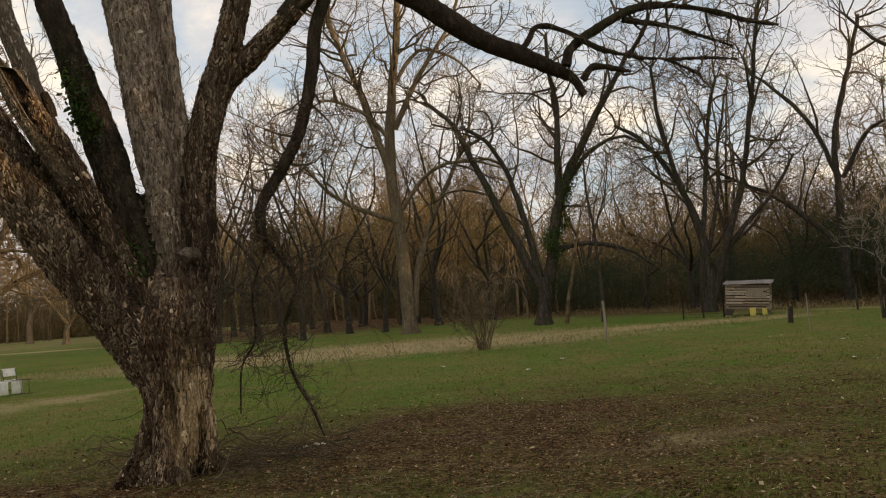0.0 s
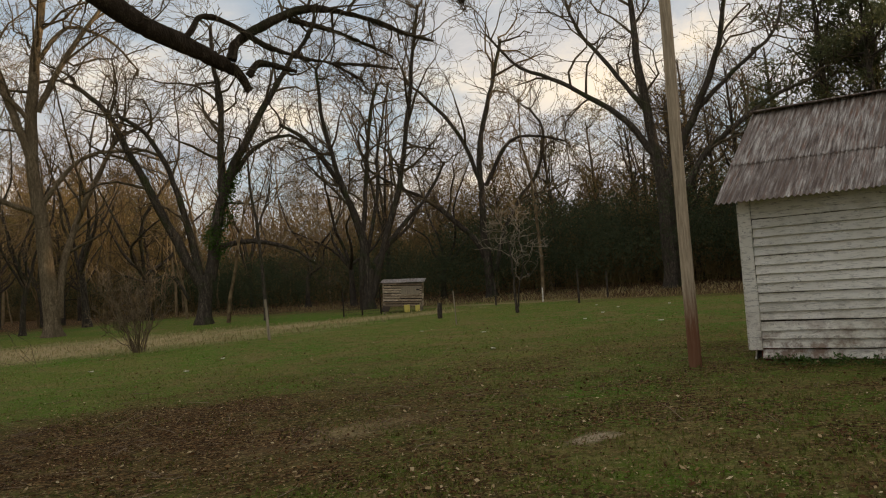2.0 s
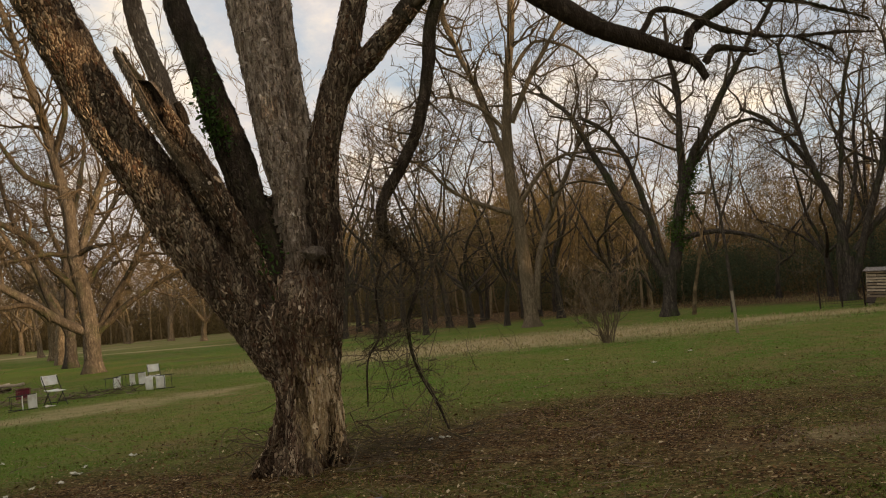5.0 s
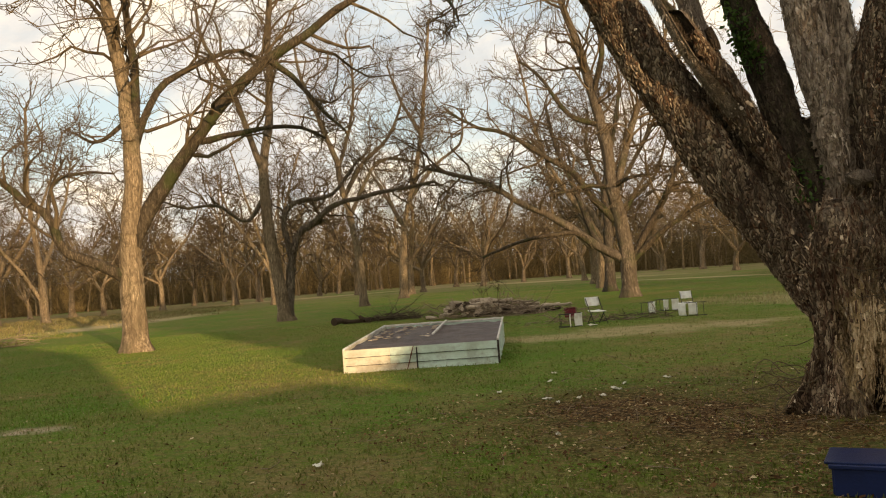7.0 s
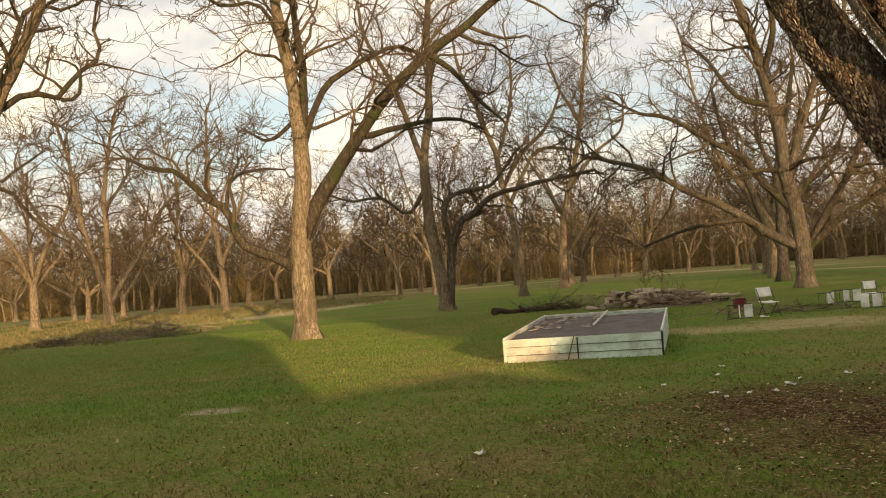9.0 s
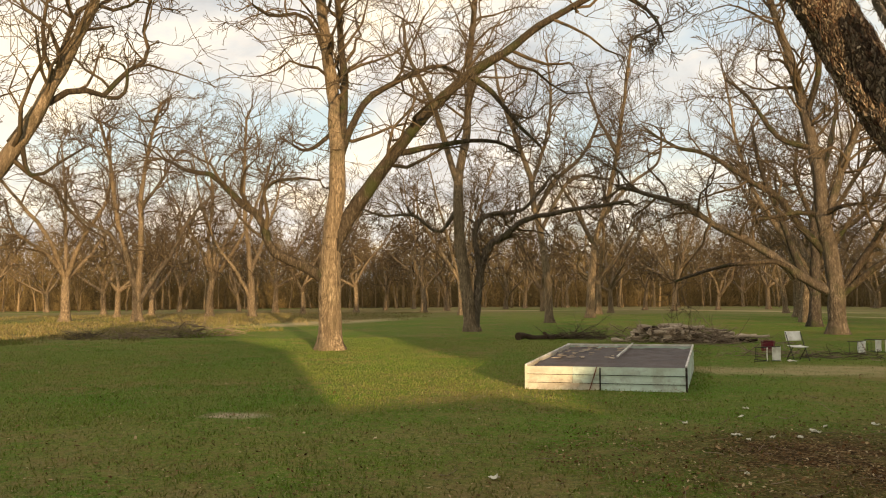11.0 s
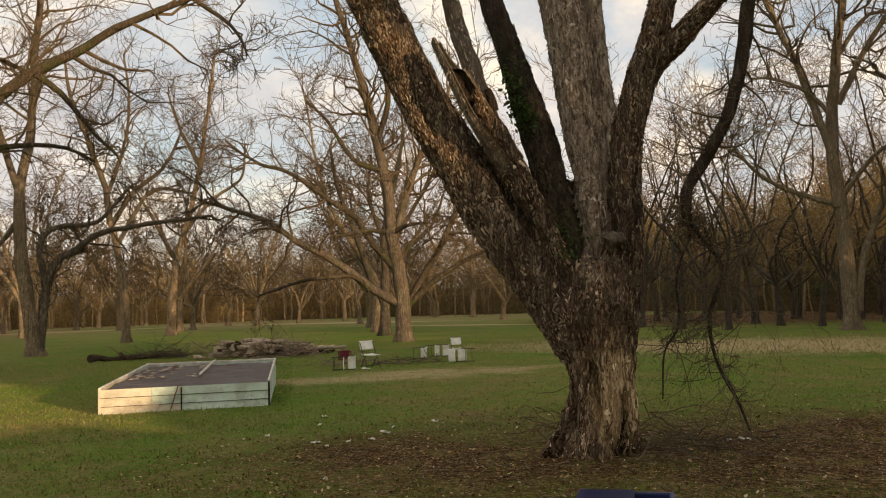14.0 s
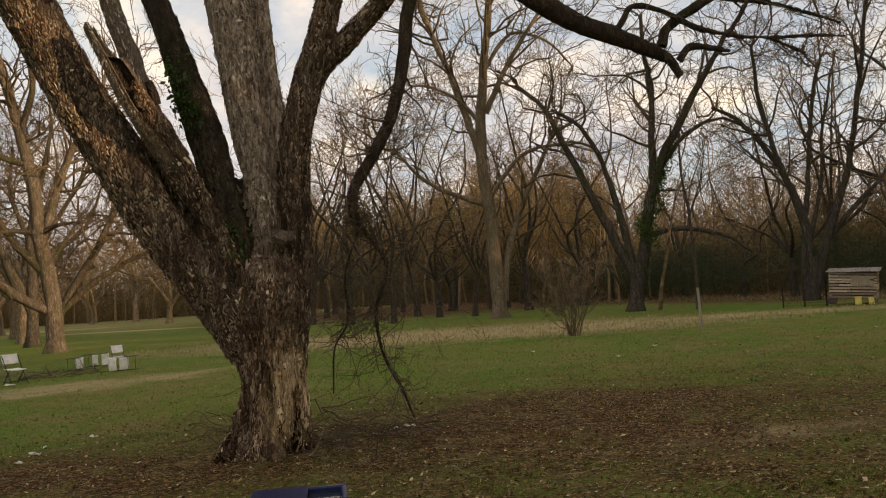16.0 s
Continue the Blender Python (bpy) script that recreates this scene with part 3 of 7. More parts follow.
def sprout(P, R, pick, s, rng, ratio, spread, k, tip, lift=0.12, wild=0.28, longest=9.0):
    """Shoots from the lines P at the fractions s of those that pick names."""
    n, kp, _ = P.shape
    x = s * (kp - 1)
    i = np.minimum(x.astype(int), kp - 2)
    f = (x - i)[:, None]
    start = P[pick, i] * (1 - f) + P[pick, i + 1] * f
    tang = unit(P[pick, i + 1] - P[pick, i])
    r0 = R[pick, i] * (1 - f[:, 0]) + R[pick, i + 1] * f[:, 0]
    plen = np.linalg.norm(np.diff(P, axis=1), axis=2).sum(1)[pick]
    m = len(pick)
    perp = rng.normal(size=(m, 3))
    perp = unit(perp - (perp * tang).sum(1, keepdims=True) * tang)
    ang = np.radians(rng.normal(spread, 12, m))[:, None]
    d = unit(tang * np.cos(ang) + perp * np.sin(ang) + np.array([0, 0, lift * 1.6]))
    L = np.minimum(plen * ratio * (1.2 - 0.65 * s) * rng.uniform(0.55, 1.25, m), longest)
    out = [start]
    for _ in range(k - 1):
        d = unit(d + rng.normal(scale=wild, size=(m, 3)) + np.array([0, 0, lift]))
        out.append(out[-1] + d * (L / (k - 1))[:, None])
    r0 = np.minimum(r0 * 0.66, L * 0.0118 + tip)
    return np.stack(out, axis=1), np.maximum(r0[:, None] * np.linspace(1, 0, k)[None, :], tip)


def crown(P, R, rng, count, fan2, fan3, tip, low=0.25, ratio=0.42, ends=2, side=0.46, twig=0.6, longest=4.2, lift=0.10, bend=0.26):
    """Branches, side shoots and twigs on the limbs P."""
    lens = np.linalg.norm(np.diff(P, axis=1), axis=2).sum(1)
    pick = rng.choice(len(P), count, p=lens / lens.sum())
    s = rng.uniform(low, 1.0, count) ** 0.8
    endp = np.repeat(np.arange(len(P)), ends)
    pick, s = np.concatenate([pick, endp]), np.concatenate([s, np.full(len(endp), 0.985)])
    P1, R1 = sprout(P, R, pick, s, rng, ratio, 50, 8, tip * 1.6, lift, bend, longest)
    chunks = [tubes(P1, R1, 4)]
    if fan2:
        pick = np.repeat(np.arange(len(P1)), fan2)
        P2, R2 = sprout(P1, R1, pick, rng.uniform(0.2, 1.0, len(pick)), rng, side, 48, 5, tip * 1.25, lift * 0.8, bend * 1.1, longest * 0.5)
        chunks.append(tubes(P2, R2, 3))
        if fan3:
            pick = np.repeat(np.arange(len(P2)), fan3)
            P3, R3 = sprout(P2, R2, pick, rng.uniform(0.15, 1.0, len(pick)), rng, twig, 40, 3, tip, 0.05, 0.3, longest * 0.25)
            chunks.append(tubes(P3, R3, 3))
    return gather(chunks)


def swell(P, R, sides, amp, rng, flare=0.0, seed=0.0):
    """One limb with an uneven, fluted skin."""
    v, f = tubes(P[None], R[None], sides)
    k = len(P)
    c = np.repeat(P, sides, axis=0)
    rad = v - c
    out = np.empty(len(v))
    for i, (p, q) in enumerate(zip(v.tolist(), rad.tolist())):
        out[i] = noise.noise((p[0] * 2.2 + seed, p[1] * 2.2, p[2] * 0.6)) + 0.5 * noise.noise((p[0] * 7 + seed, p[1] * 7, p[2] * 1.8))
    g = 1 + amp * out
    if flare:
        h = np.clip(1 - (v[:, 2] / flare), 0, 1) ** 2.4
        a = np.arctan2(rad[:, 1], rad[:, 0])
        g = g * (1 + h * (0.42 + 0.22 * np.sin(a * 5 + seed) + 0.1 * np.sin(a * 3 + seed * 2)))
    return c + rad * g[:, None], f


def leaf_cloud(rng, centres, radii, each, size, flat=0.75, coarse=False):
    """Small leaves in clumps round the centres."""
    n = len(centres) * each
    c = np.repeat(np.asarray(centres), each, axis=0)
    r = np.repeat(np.asarray(radii), each)[:, None]
    q = unit(rng.normal(size=(n, 3))) * rng.uniform(0.35, 1.0, (n, 1)) ** 0.5 * np.array([1, 1, flat])
    p = c + q * r * (1 + 0.25 * rng.normal(size=(n, 1)))
    a, b = unit(rng.normal(size=(n, 3))), unit(rng.normal(size=(n, 3)))
    b = unit(b - (a * b).sum(1, keepdims=True) * a)
    s = (size * rng.uniform(0.6, 1.3, n))[:, None]
    if coarse:
        v = np.stack([p - a * s - b * s * 0.35, p - a * s * 0.4 + b * s * 0.6, p + a * s * 1.1], axis=1).reshape(-1, 3)
    else:
        v = np.stack([p - a * s, p + b * s * 0.5, p + a * s, p - b * s * 0.5], axis=1).reshape(-1, 3)
    v[:, 2] = np.maximum(v[:, 2], 0.03)
    k = 3 if coarse else 4
    return v, np.arange(n * k).reshape(-1, k)


class Tree:
    """A bare tree: a trunk and limbs through a few bends each, then branches and twigs grown on them."""

    def __init__(self, x, y, az):
        self.x, self.y, a = x, y, radians(az)
        self.axes = np.array([[math.cos(a), math.sin(a), 0], [-math.sin(a), math.cos(a), 0], [0, 0, 1]])
        self.limbs = []

    def limb(self, r0, r1, *bends):
        p = np.array(bends) @ self.axes
        self.limbs.append((p, (r0, r1)))

    def finish(self, label, seed=0, twigs=1.0, bark=None, shoots=None, name="pecan_tree", tip=0.0075, category="tree", group="bare trees round the yard", fans=(6, 4), ivy=0, limbs=None, pale=0.28):
        bark, shoots = bark or BARK, shoots or TWIG
        rng = np.random.default_rng(seed)
        top = thing(name, pose(self.x, self.y, 0), label, category, group)
        long, rad = [], []
        for i, (p, r) in enumerate(self.limbs):
            n = max(8, int(np.linalg.norm(np.diff(p, axis=0), axis=1).sum() / (0.16 if i == 0 else 0.45)))
            q, rr = resample(p, r, n)
            w = rng.normal(scale=0.045, size=(n, 3)).cumsum(axis=0)
            w -= np.linspace(0, 1, n)[:, None] * w[-1]
            if i:
                q = q + w * 0.5
            v, f = swell(q, rr, 20 if i == 0 else 8, 0.16 if i == 0 else 0.13, rng, 0.9 if i == 0 else 0.0, seed * 1.7 + i)
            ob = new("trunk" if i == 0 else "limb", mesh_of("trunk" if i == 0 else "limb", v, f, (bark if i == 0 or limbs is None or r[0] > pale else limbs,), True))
            ob.parent = top
            if i or len(self.limbs) == 1:
                a, b = resample(q, rr, 14)
                long.append(a)
                rad.append(b)
        P, R = np.array(long), np.array(rad)
        total = np.linalg.norm(np.diff(P, axis=1), axis=2).sum()
        v, f = crown(P, R, rng, int(total * 1.5 * twigs), fans[0], fans[1], tip, 0.18, 0.68, 3, 0.60, 0.56, 4.8, 0.03, 0.36)
        ob = new("crown", mesh_of("crown", v, f, (shoots,), True))
        ob.parent = top
        if ivy:
            q, rr = resample(self.limbs[1][0], self.limbs[1][1], 30)
            i = rng.integers(4, 15, ivy)
            v, f = leaf_cloud(rng, q[i] + rng.normal(scale=0.22, size=(ivy, 3)), rng.uniform(0.2, 0.42, ivy), 70, 0.06, 1.4)
            new("ivy", mesh_of("ivy", v, f, (IVY,))).parent = top
        return top


# ---- ground ----
def lie(x, y):
    """Height of the ground."""
    d = math.hypot(x, y)
    k = max(0.0, min(1.0, (60 - d) / 40))
    return k * (0.035 * noise.noise((x * 0.33, y * 0.33, 0.0)) + 0.016 * noise.noise((x * 1.3, y * 1.3, 5.0)))


def make_ground():
    rings = [0.0] + [1.2 * 1.045 ** i for i in range(178)]
    n = 200
    vs, fs = [(0, 0, lie(0, 0))], []
    for r in rings[1:]:
        for k in range(n):
            a = 2 * math.pi * k / n
            x, y = r * math.cos(a), r * math.sin(a)
            vs.append((x, y, lie(x, y)))
    for k in range(n):
        fs.append((0, 1 + k, 1 + (k + 1) % n))
    for i in range(len(rings) - 2):
        b = 1 + i * n
        for k in range(n):
            fs.append((b + k, b + n + k, b + n + (k + 1) % n, b + (k + 1) % n))
    ob = new("ground", mesh_of("ground", vs, fs, (GROUND,), True))
    tagged(ob, "mown grass ground with brown leaf litter and dry patches", "ground", kind="structure")


make_ground()


def on(x, y, rz=0.0, dz=0.0):
    return pose(x, y, lie(x, y) + dz, 0, 0, rz)


# ---- trees with a shape of their own ----

t = Tree(-24.4, 12.5, 62.8)
t.limb(0.380, 0.308, (0.09, 0, -0.3), (0.06, 0, 0.84), (0.06, 0, 2.44), (0.13, 0, 3.51), (0.19, 0, 4.23))
t.limb(0.308, 0.100, (0.13, 0, 3.51), (0.28, 0.02, 5.49), (0.18, 0.08, 7.87), (-0.13, 0.18, 10.1), (-0.34, 0.32, 12.38), (-0.44, 0.5, 14.35))
t.limb(0.145, 0.081, (0.24, 0.04, 6.04), (0.47, -0.06, 7.85), (0.33, -0.34, 9.78), (0.2, -0.81, 11.26), (0.1, -1.47, 12.25))
t.limb(0.136, 0.054, (0.35, 0.04, 6.04), (0.8, 0.12, 7.32), (1.34, 0.36, 8.17), (2.48, 0.76, 8.98), (3.69, 1.32, 9.58), (4.69, 2.04, 9.48))
t.limb(0.271, 0.081, (0.1, 0, 2.97), (0.48, -0.03, 3.96), (1, -0.12, 4.77), (1.69, -0.28, 5.81), (2.56, -0.49, 7.02), (3.43, -0.77, 7.91), (4.28, -1.11, 8.68), (5.47, -1.51, 9.36), (6.82, -1.98, 10.28), (8.5, -2.5, 11.11))
t.limb(0.072, 0.027, (8.5, -2.5, 11.11), (9.32, -3.25, 10.28), (9.02, -5.5, 8.64))
t.limb(0.109, 0.045, (2.04, -0.35, 6.21), (3.13, -0.29, 6.44), (4.26, -0.1, 6.7), (5.45, 0.21, 6.79), (6.41, 0.65, 6.48))
t.limb(0.109, 0.036, (4.28, -1.11, 8.68), (5.17, -1.22, 7.97), (6, -1.55, 6.85), (6.41, -2.11, 6.23))
t.limb(0.199, 0.045, (0.06, 0, 2.08), (-0.56, 0.03, 2.52), (-1.78, 0.12, 3.1), (-2.15, 0.28, 4.21), (-2.78, 0.49, 4.67), (-3.61, 0.77, 5.5), (-4.52, 1.1, 5.79), (-5.47, 1.5, 6.29))
t.limb(0.072, 0.027, (-2.15, 0.29, 4.3), (-2.04, 0.46, 5.22), (-1.16, 0.96, 5.59), (-0.26, 1.79, 5.63))
t.limb(0.081, 0.036, (-0.03, 0.14, 9.17), (-0.67, -0.08, 10.63), (-1.76, -0.75, 10.43), (-2.26, -1.86, 10.37))
t.limb(0.081, 0.036, (0.16, 0.06, 6.95), (-0.61, -0.19, 6.34), (-1.1, -0.94, 6.36))
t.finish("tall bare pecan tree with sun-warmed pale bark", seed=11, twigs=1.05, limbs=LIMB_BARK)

t = Tree(-33.3, 24.9, 53.2)
t.limb(0.329, 0.233, (-0.05, 0, -0.3), (-0.22, 0, 0.98), (-0.44, 0, 2.62), (-0.69, 0, 5.09), (-0.7, 0, 7.31))
t.limb(0.219, 0.110, (-0.7, 0, 7.17), (-0.29, 0.06, 9.56), (-0.1, 0.25, 12.71), (0.27, 0.56, 17.13), (0.41, 1, 19.06))
t.limb(0.165, 0.069, (-0.75, 0, 7.17), (-1.34, -0.09, 9.24), (-1.94, -0.38, 11.28), (-3.02, -0.84, 13.24), (-3.25, -1.5, 14.7))
t.limb(0.233, 0.151, (0.11, 0, 0.16), (0.27, 0.06, 2.07), (0.77, 0.22, 4.14), (1.94, 0.5, 4.72))
t.limb(0.151, 0.069, (1.1, 0.3, 4.29), (2.48, 0.18, 5.25), (3.84, -0.2, 5.63), (5.68, -0.82, 5.9), (7.29, -1.7, 6.08))
t.limb(0.165, 0.069, (0.33, 0.08, 2.35), (0.13, 0.18, 4.83), (0.83, 0.46, 5.69), (2.53, 0.93, 6.02), (4.01, 1.58, 7.83))
t.limb(0.110, 0.041, (-0.67, 0, 6.2), (-1.65, -0.12, 4.81), (-2.86, -0.5, 5.59), (-4.29, -1.12, 5.53), (-5.24, -2, 5.84))
t.finish("bare pecan tree forking into two grey trunks", seed=12, twigs=1.05, limbs=BARK_GREY, pale=0.24)

t = Tree(-41.7, 37.3, 48.2)
t.limb(0.277, 0.185, (-0, 0, -0.3), (-0.17, 0, 3.33), (-0.6, 0, 6.29), (-0.89, 0, 7.41))
t.limb(0.203, 0.074, (-0.89, 0, 7.22), (-1.25, 0.06, 9.66), (-2.11, 0.25, 12.15), (-3.06, 0.56, 14.7), (-3.46, 1, 17.53))
t.limb(0.166, 0.074, (-0.81, 0, 7.22), (0.3, -0.22, 9.04), (2.13, -0.89, 10.59), (3.17, -2, 12.56))
t.limb(0.148, 0.074, (-0.45, 0, 5.92), (0.67, 0.22, 8.17), (1.81, 0.89, 9.56), (4.12, 2, 9.5))
t.limb(0.129, 0.055, (-1.1, 0.04, 8.91), (-0.05, -0.07, 11.87), (0.33, -0.4, 14.8), (-0.02, -0.96, 17.66))
t.finish("slender bare pecan tree", seed=13, twigs=1.0, limbs=BARK_GREY, pale=0.22)

t = Tree(-50.0, 49.0, 45.6)
t.limb(0.369, 0.231, (-0, 0, -0.3), (0.26, 0, 3.76), (0.6, 0, 6.51))
t.limb(0.231, 0.092, (0.6, 0, 6.51), (1.54, 0.06, 9.27), (2.5, 0.25, 13.46), (3.16, 0.56, 18.21), (3.79, 1, 23.07))
t.limb(0.185, 0.069, (0.37, 0, 6.05), (-1.2, -0.5, 9.02), (-2.5, -2, 11.36))
t.limb(0.185, 0.069, (1.07, 0.03, 7.89), (3.15, 0.25, 10.66), (5.49, 0.92, 12.58), (6.08, 2.03, 15.6))
t.limb(0.162, 0.069, (2.49, 0.23, 12.99), (0.92, 0.48, 16.36), (0.02, 1.23, 19.41))
t.finish("tall bare pecan tree at the field edge", seed=14, twigs=1.0, limbs=BARK_GREY, pale=0.2)

t = Tree(-20.5, 34.3, 30.9)
t.limb(0.36, 0.30, (0.12, 0, -0.3), (0.16, 0, 0.68), (0.12, 0, 2.27), (-0.12, 0, 4.23), (-0.37, 0, 5.23))
t.limb(0.290, 0.119, (-0.34, 0, 4.73), (-0.45, 0.04, 6.98), (-0.93, 0.16, 9.56), (-1.52, 0.36, 12.23), (-2.32, 0.64, 15.3), (-2.81, 1, 17.37))
t.limb(0.224, 0.079, (0.05, 0, 1.75), (-1.05, -0.06, 2.36), (-2.52, -0.22, 3.53), (-4.17, -0.5, 4.56), (-5.84, -0.89, 5.73), (-7.52, -1.39, 6.26), (-8.68, -2, 6.63))
t.limb(0.119, 0.053, (-1.37, -0.08, 2.4), (-2.05, -0.36, 3.02), (-4.12, -1.2, 2.89), (-6.12, -2.58, 2.26))
t.limb(0.184, 0.053, (-0.23, 0, 3.5), (-1.09, 0.03, 4.51), (-2.01, 0.11, 5.8), (-3.46, 0.25, 6.91), (-4.97, 0.44, 8.07), (-6.56, 0.69, 8.61), (-7.95, 1, 9.71))
t.limb(0.184, 0.079, (0.05, 0, 1.17), (0.7, 0.06, 2.38), (1.4, 0.24, 3.48), (2.36, 0.54, 5.18), (3.33, 0.96, 7.15), (4.31, 1.5, 8.67))
t.limb(0.171, 0.066, (0.1, 0.01, 1.34), (0.91, -0.08, 2.14), (1.8, -0.37, 2.84), (3.3, -0.83, 3.74), (4.68, -1.49, 4.24))
t.limb(0.211, 0.079, (-0.3, 0, 4.24), (0.47, 0.12, 6.7), (1.34, 0.5, 8.95), (2.33, 1.12, 10.76), (2.89, 2, 12.72))
t.limb(0.119, 0.053, (-0.33, 0, 5.1), (-1.29, -0.5, 5.17), (-2.83, -2, 4.85))
t.limb(0.119, 0.053, (-0.33, 0, 5.1), (0.54, -0.5, 5.35), (1.38, -2, 5.33))
t.limb(0.158, 0.066, (-0.86, 0.14, 9.17), (-0.22, 0.03, 11.5), (-0.62, -0.3, 13.74), (-0.34, -0.86, 15.55))
t.limb(0.132, 0.053, (-0.65, 0.09, 8.01), (-1.96, 0.31, 8.64), (-3.19, 0.98, 10.69), (-4.31, 2.09, 11.85))
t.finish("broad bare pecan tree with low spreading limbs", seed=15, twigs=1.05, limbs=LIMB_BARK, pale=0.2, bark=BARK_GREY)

t = Tree(-26.4, 42.5, 31.8)
t.limb(0.330, 0.247, (-0, 0, -0.3), (0.04, 0, 1.82), (0.09, 0, 3.67))
t.limb(0.231, 0.099, (0.08, 0, 3.52), (0.09, 0.11, 6.16), (0.9, 0.44, 9.3), (1.42, 1, 12.23))
t.limb(0.231, 0.082, (-0.02, 0, 1.82), (-0.84, -0.06, 3.68), (-1.67, -0.25, 6.19), (-2.5, -0.56, 8.39), (-2.87, -1, 10.87))
t.limb(0.165, 0.066, (0.13, 0, 3.05), (1.52, 0.5, 5.22), (2.79, 2, 7.2))
t.limb(0.148, 0.066, (0.08, 0.08, 5.54), (-0.75, 0.58, 8.14), (-0.56, 2.08, 10.96))
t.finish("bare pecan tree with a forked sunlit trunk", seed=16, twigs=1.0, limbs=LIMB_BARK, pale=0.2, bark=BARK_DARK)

t = Tree(-64.2, 17.4, 74.9)
t.limb(0.395, 0.307, (0.04, 0, -0.3), (-0.04, 0, 1.49), (-0.07, 0, 2.5))
t.limb(0.241, 0.088, (-0.1, 0, 2.29), (-0.69, 0.06, 4.71), (-1.4, 0.25, 7.54), (-2, 0.56, 11.64), (-2.86, 1, 14.95))
t.limb(0.241, 0.088, (0.01, 0, 2.3), (0.14, -0.09, 5.94), (0.11, -0.38, 9.99), (0.76, -0.84, 13.65), (1.44, -1.5, 16.04))
t.limb(0.219, 0.088, (0.04, 0, 1.29), (1.04, 0.03, 3.11), (2.15, 0.12, 4.77), (3.65, 0.28, 7.74), (5.22, 0.5, 9.52))
t.limb(0.154, 0.066, (-0.48, 0.04, 3.91), (-2.03, 0.26, 6.31), (-3.92, 0.93, 7.51), (-5.16, 2.04, 10.02))
t.limb(0.132, 0.066, (0.15, -0.26, 8.37), (1.62, 0.24, 10.56), (2.8, 1.74, 12.98))
t.finish("bare pecan tree with a wide upswept crown", seed=17, twigs=1.1, limbs=BARK_GREY, pale=0.23)

t = Tree(-76.3, 31.2, 67.8)
t.limb(0.380, 0.244, (0, 0, -0.3), (-0.1, 0, 2.5), (-0.31, 0, 5.63))
t.limb(0.244, 0.109, (-0.3, 0, 5.37), (-0.8, 0.11, 10.36), (-0.78, 0.44, 14.66), (-0.67, 1, 19.07))
t.limb(0.190, 0.081, (-0.13, 0, 1.72), (-1.43, -0.11, 4.05), (-3.21, -0.44, 6.6), (-4.21, -1, 9.12))
t.limb(0.190, 0.081, (-0.23, 0, 4.06), (1.03, 0.22, 7.25), (2.27, 0.89, 11.08), (2.78, 2, 14.51))
t.finish("sunlit bare pecan tree standing far out", seed=18, twigs=1.0)

t = Tree(-23.9, 1.7, 85.9)
t.limb(0.380, 0.285, (0.02, 0, -0.3), (0, 0, 1.43), (0.04, 0, 2.62), (0.23, 0, 3.56))
t.limb(0.237, 0.095, (0.18, 0, 3.29), (0.99, -0.03, 4.55), (1.78, -0.11, 5.87), (2.46, -0.25, 7.35), (2.92, -0.44, 8.25), (3.31, -0.69, 9.13), (3.56, -1, 10.26))
t.limb(0.103, 0.032, (1.55, -0.09, 5.54), (2.13, -0.07, 6.48), (2.51, -0.03, 6.73), (3.15, 0.05, 7.16), (3.78, 0.16, 7.04), (4.34, 0.3, 7.69), (5.01, 0.47, 8.38), (4.91, 0.68, 9.21), (5.13, 0.91, 10.12))
t.limb(0.079, 0.032, (2.57, -0.31, 7.65), (3.16, -0.42, 9.18), (4.04, -0.75, 9.11), (4.47, -1.31, 9.47))
t.limb(0.071, 0.024, (1.78, -0.11, 5.87), (2.06, -0.11, 4.77), (2.68, -0.11, 5.11), (3.31, -0.11, 5.6))
t.limb(0.158, 0.071, (0.18, 0, 3.42), (-0.28, 0.22, 5.15), (-0.25, 0.89, 7.2), (0.03, 2, 9.58))
t.limb(0.063, 0.024, (3.85, 0.17, 7.02), (4.26, 0.17, 7.11), (4.38, 0.17, 7.89), (3.82, 0.17, 8.11))
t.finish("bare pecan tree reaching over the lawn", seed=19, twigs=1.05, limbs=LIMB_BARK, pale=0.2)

t = Tree(-1.8, 41.0, 2.5)
t.limb(0.379, 0.271, (0.01, 0, -0.3), (-0.03, 0, 1.35), (-0.1, 0, 3.25), (-0.17, 0, 5.44))
t.limb(0.298, 0.135, (-0.18, 0, 5.3), (-0.31, 0.03, 8.19), (0, 0.12, 11.51), (0.41, 0.28, 14.61), (0.73, 0.5, 18.07))
t.limb(0.189, 0.095, (-0.32, 0.02, 7.37), (-1.01, 0.11, 9.78), (-1.71, 0.4, 12.26), (-2.65, 0.86, 15), (-3.23, 1.52, 17.57))
t.limb(0.149, 0.068, (-0.02, 0.07, 9.84), (1.34, -0.04, 12.49), (2.86, -0.37, 14.38), (3.5, -0.93, 15.94))
t.limb(0.135, 0.041, (-0.25, 0, 5.39), (-1.88, -0.12, 6.05), (-3.39, -0.5, 6.99), (-4.31, -1.12, 8.04), (-5.22, -2, 8.23))
t.limb(0.122, 0.041, (-0.15, 0, 5.71), (1.51, 0.23, 7.67), (3.53, 0.89, 8.18), (5.6, 2, 7.78))
t.limb(0.176, 0.081, (0.28, 0, 0.79), (0.51, 0.16, 2.66), (1.32, 0.62, 5.1), (2.68, 1.41, 7.76), (3.83, 2.5, 10.33))
t.limb(0.108, 0.041, (-0.14, 0.06, 9.29), (-1.53, -0.05, 10.75), (-3.09, -0.38, 11.34), (-4.14, -0.94, 10.74))
t.limb(0.108, 0.041, (0.1, 0.15, 12.07), (1.44, 0.26, 13.69), (3.1, 0.6, 13.39), (4.44, 1.15, 12.02))
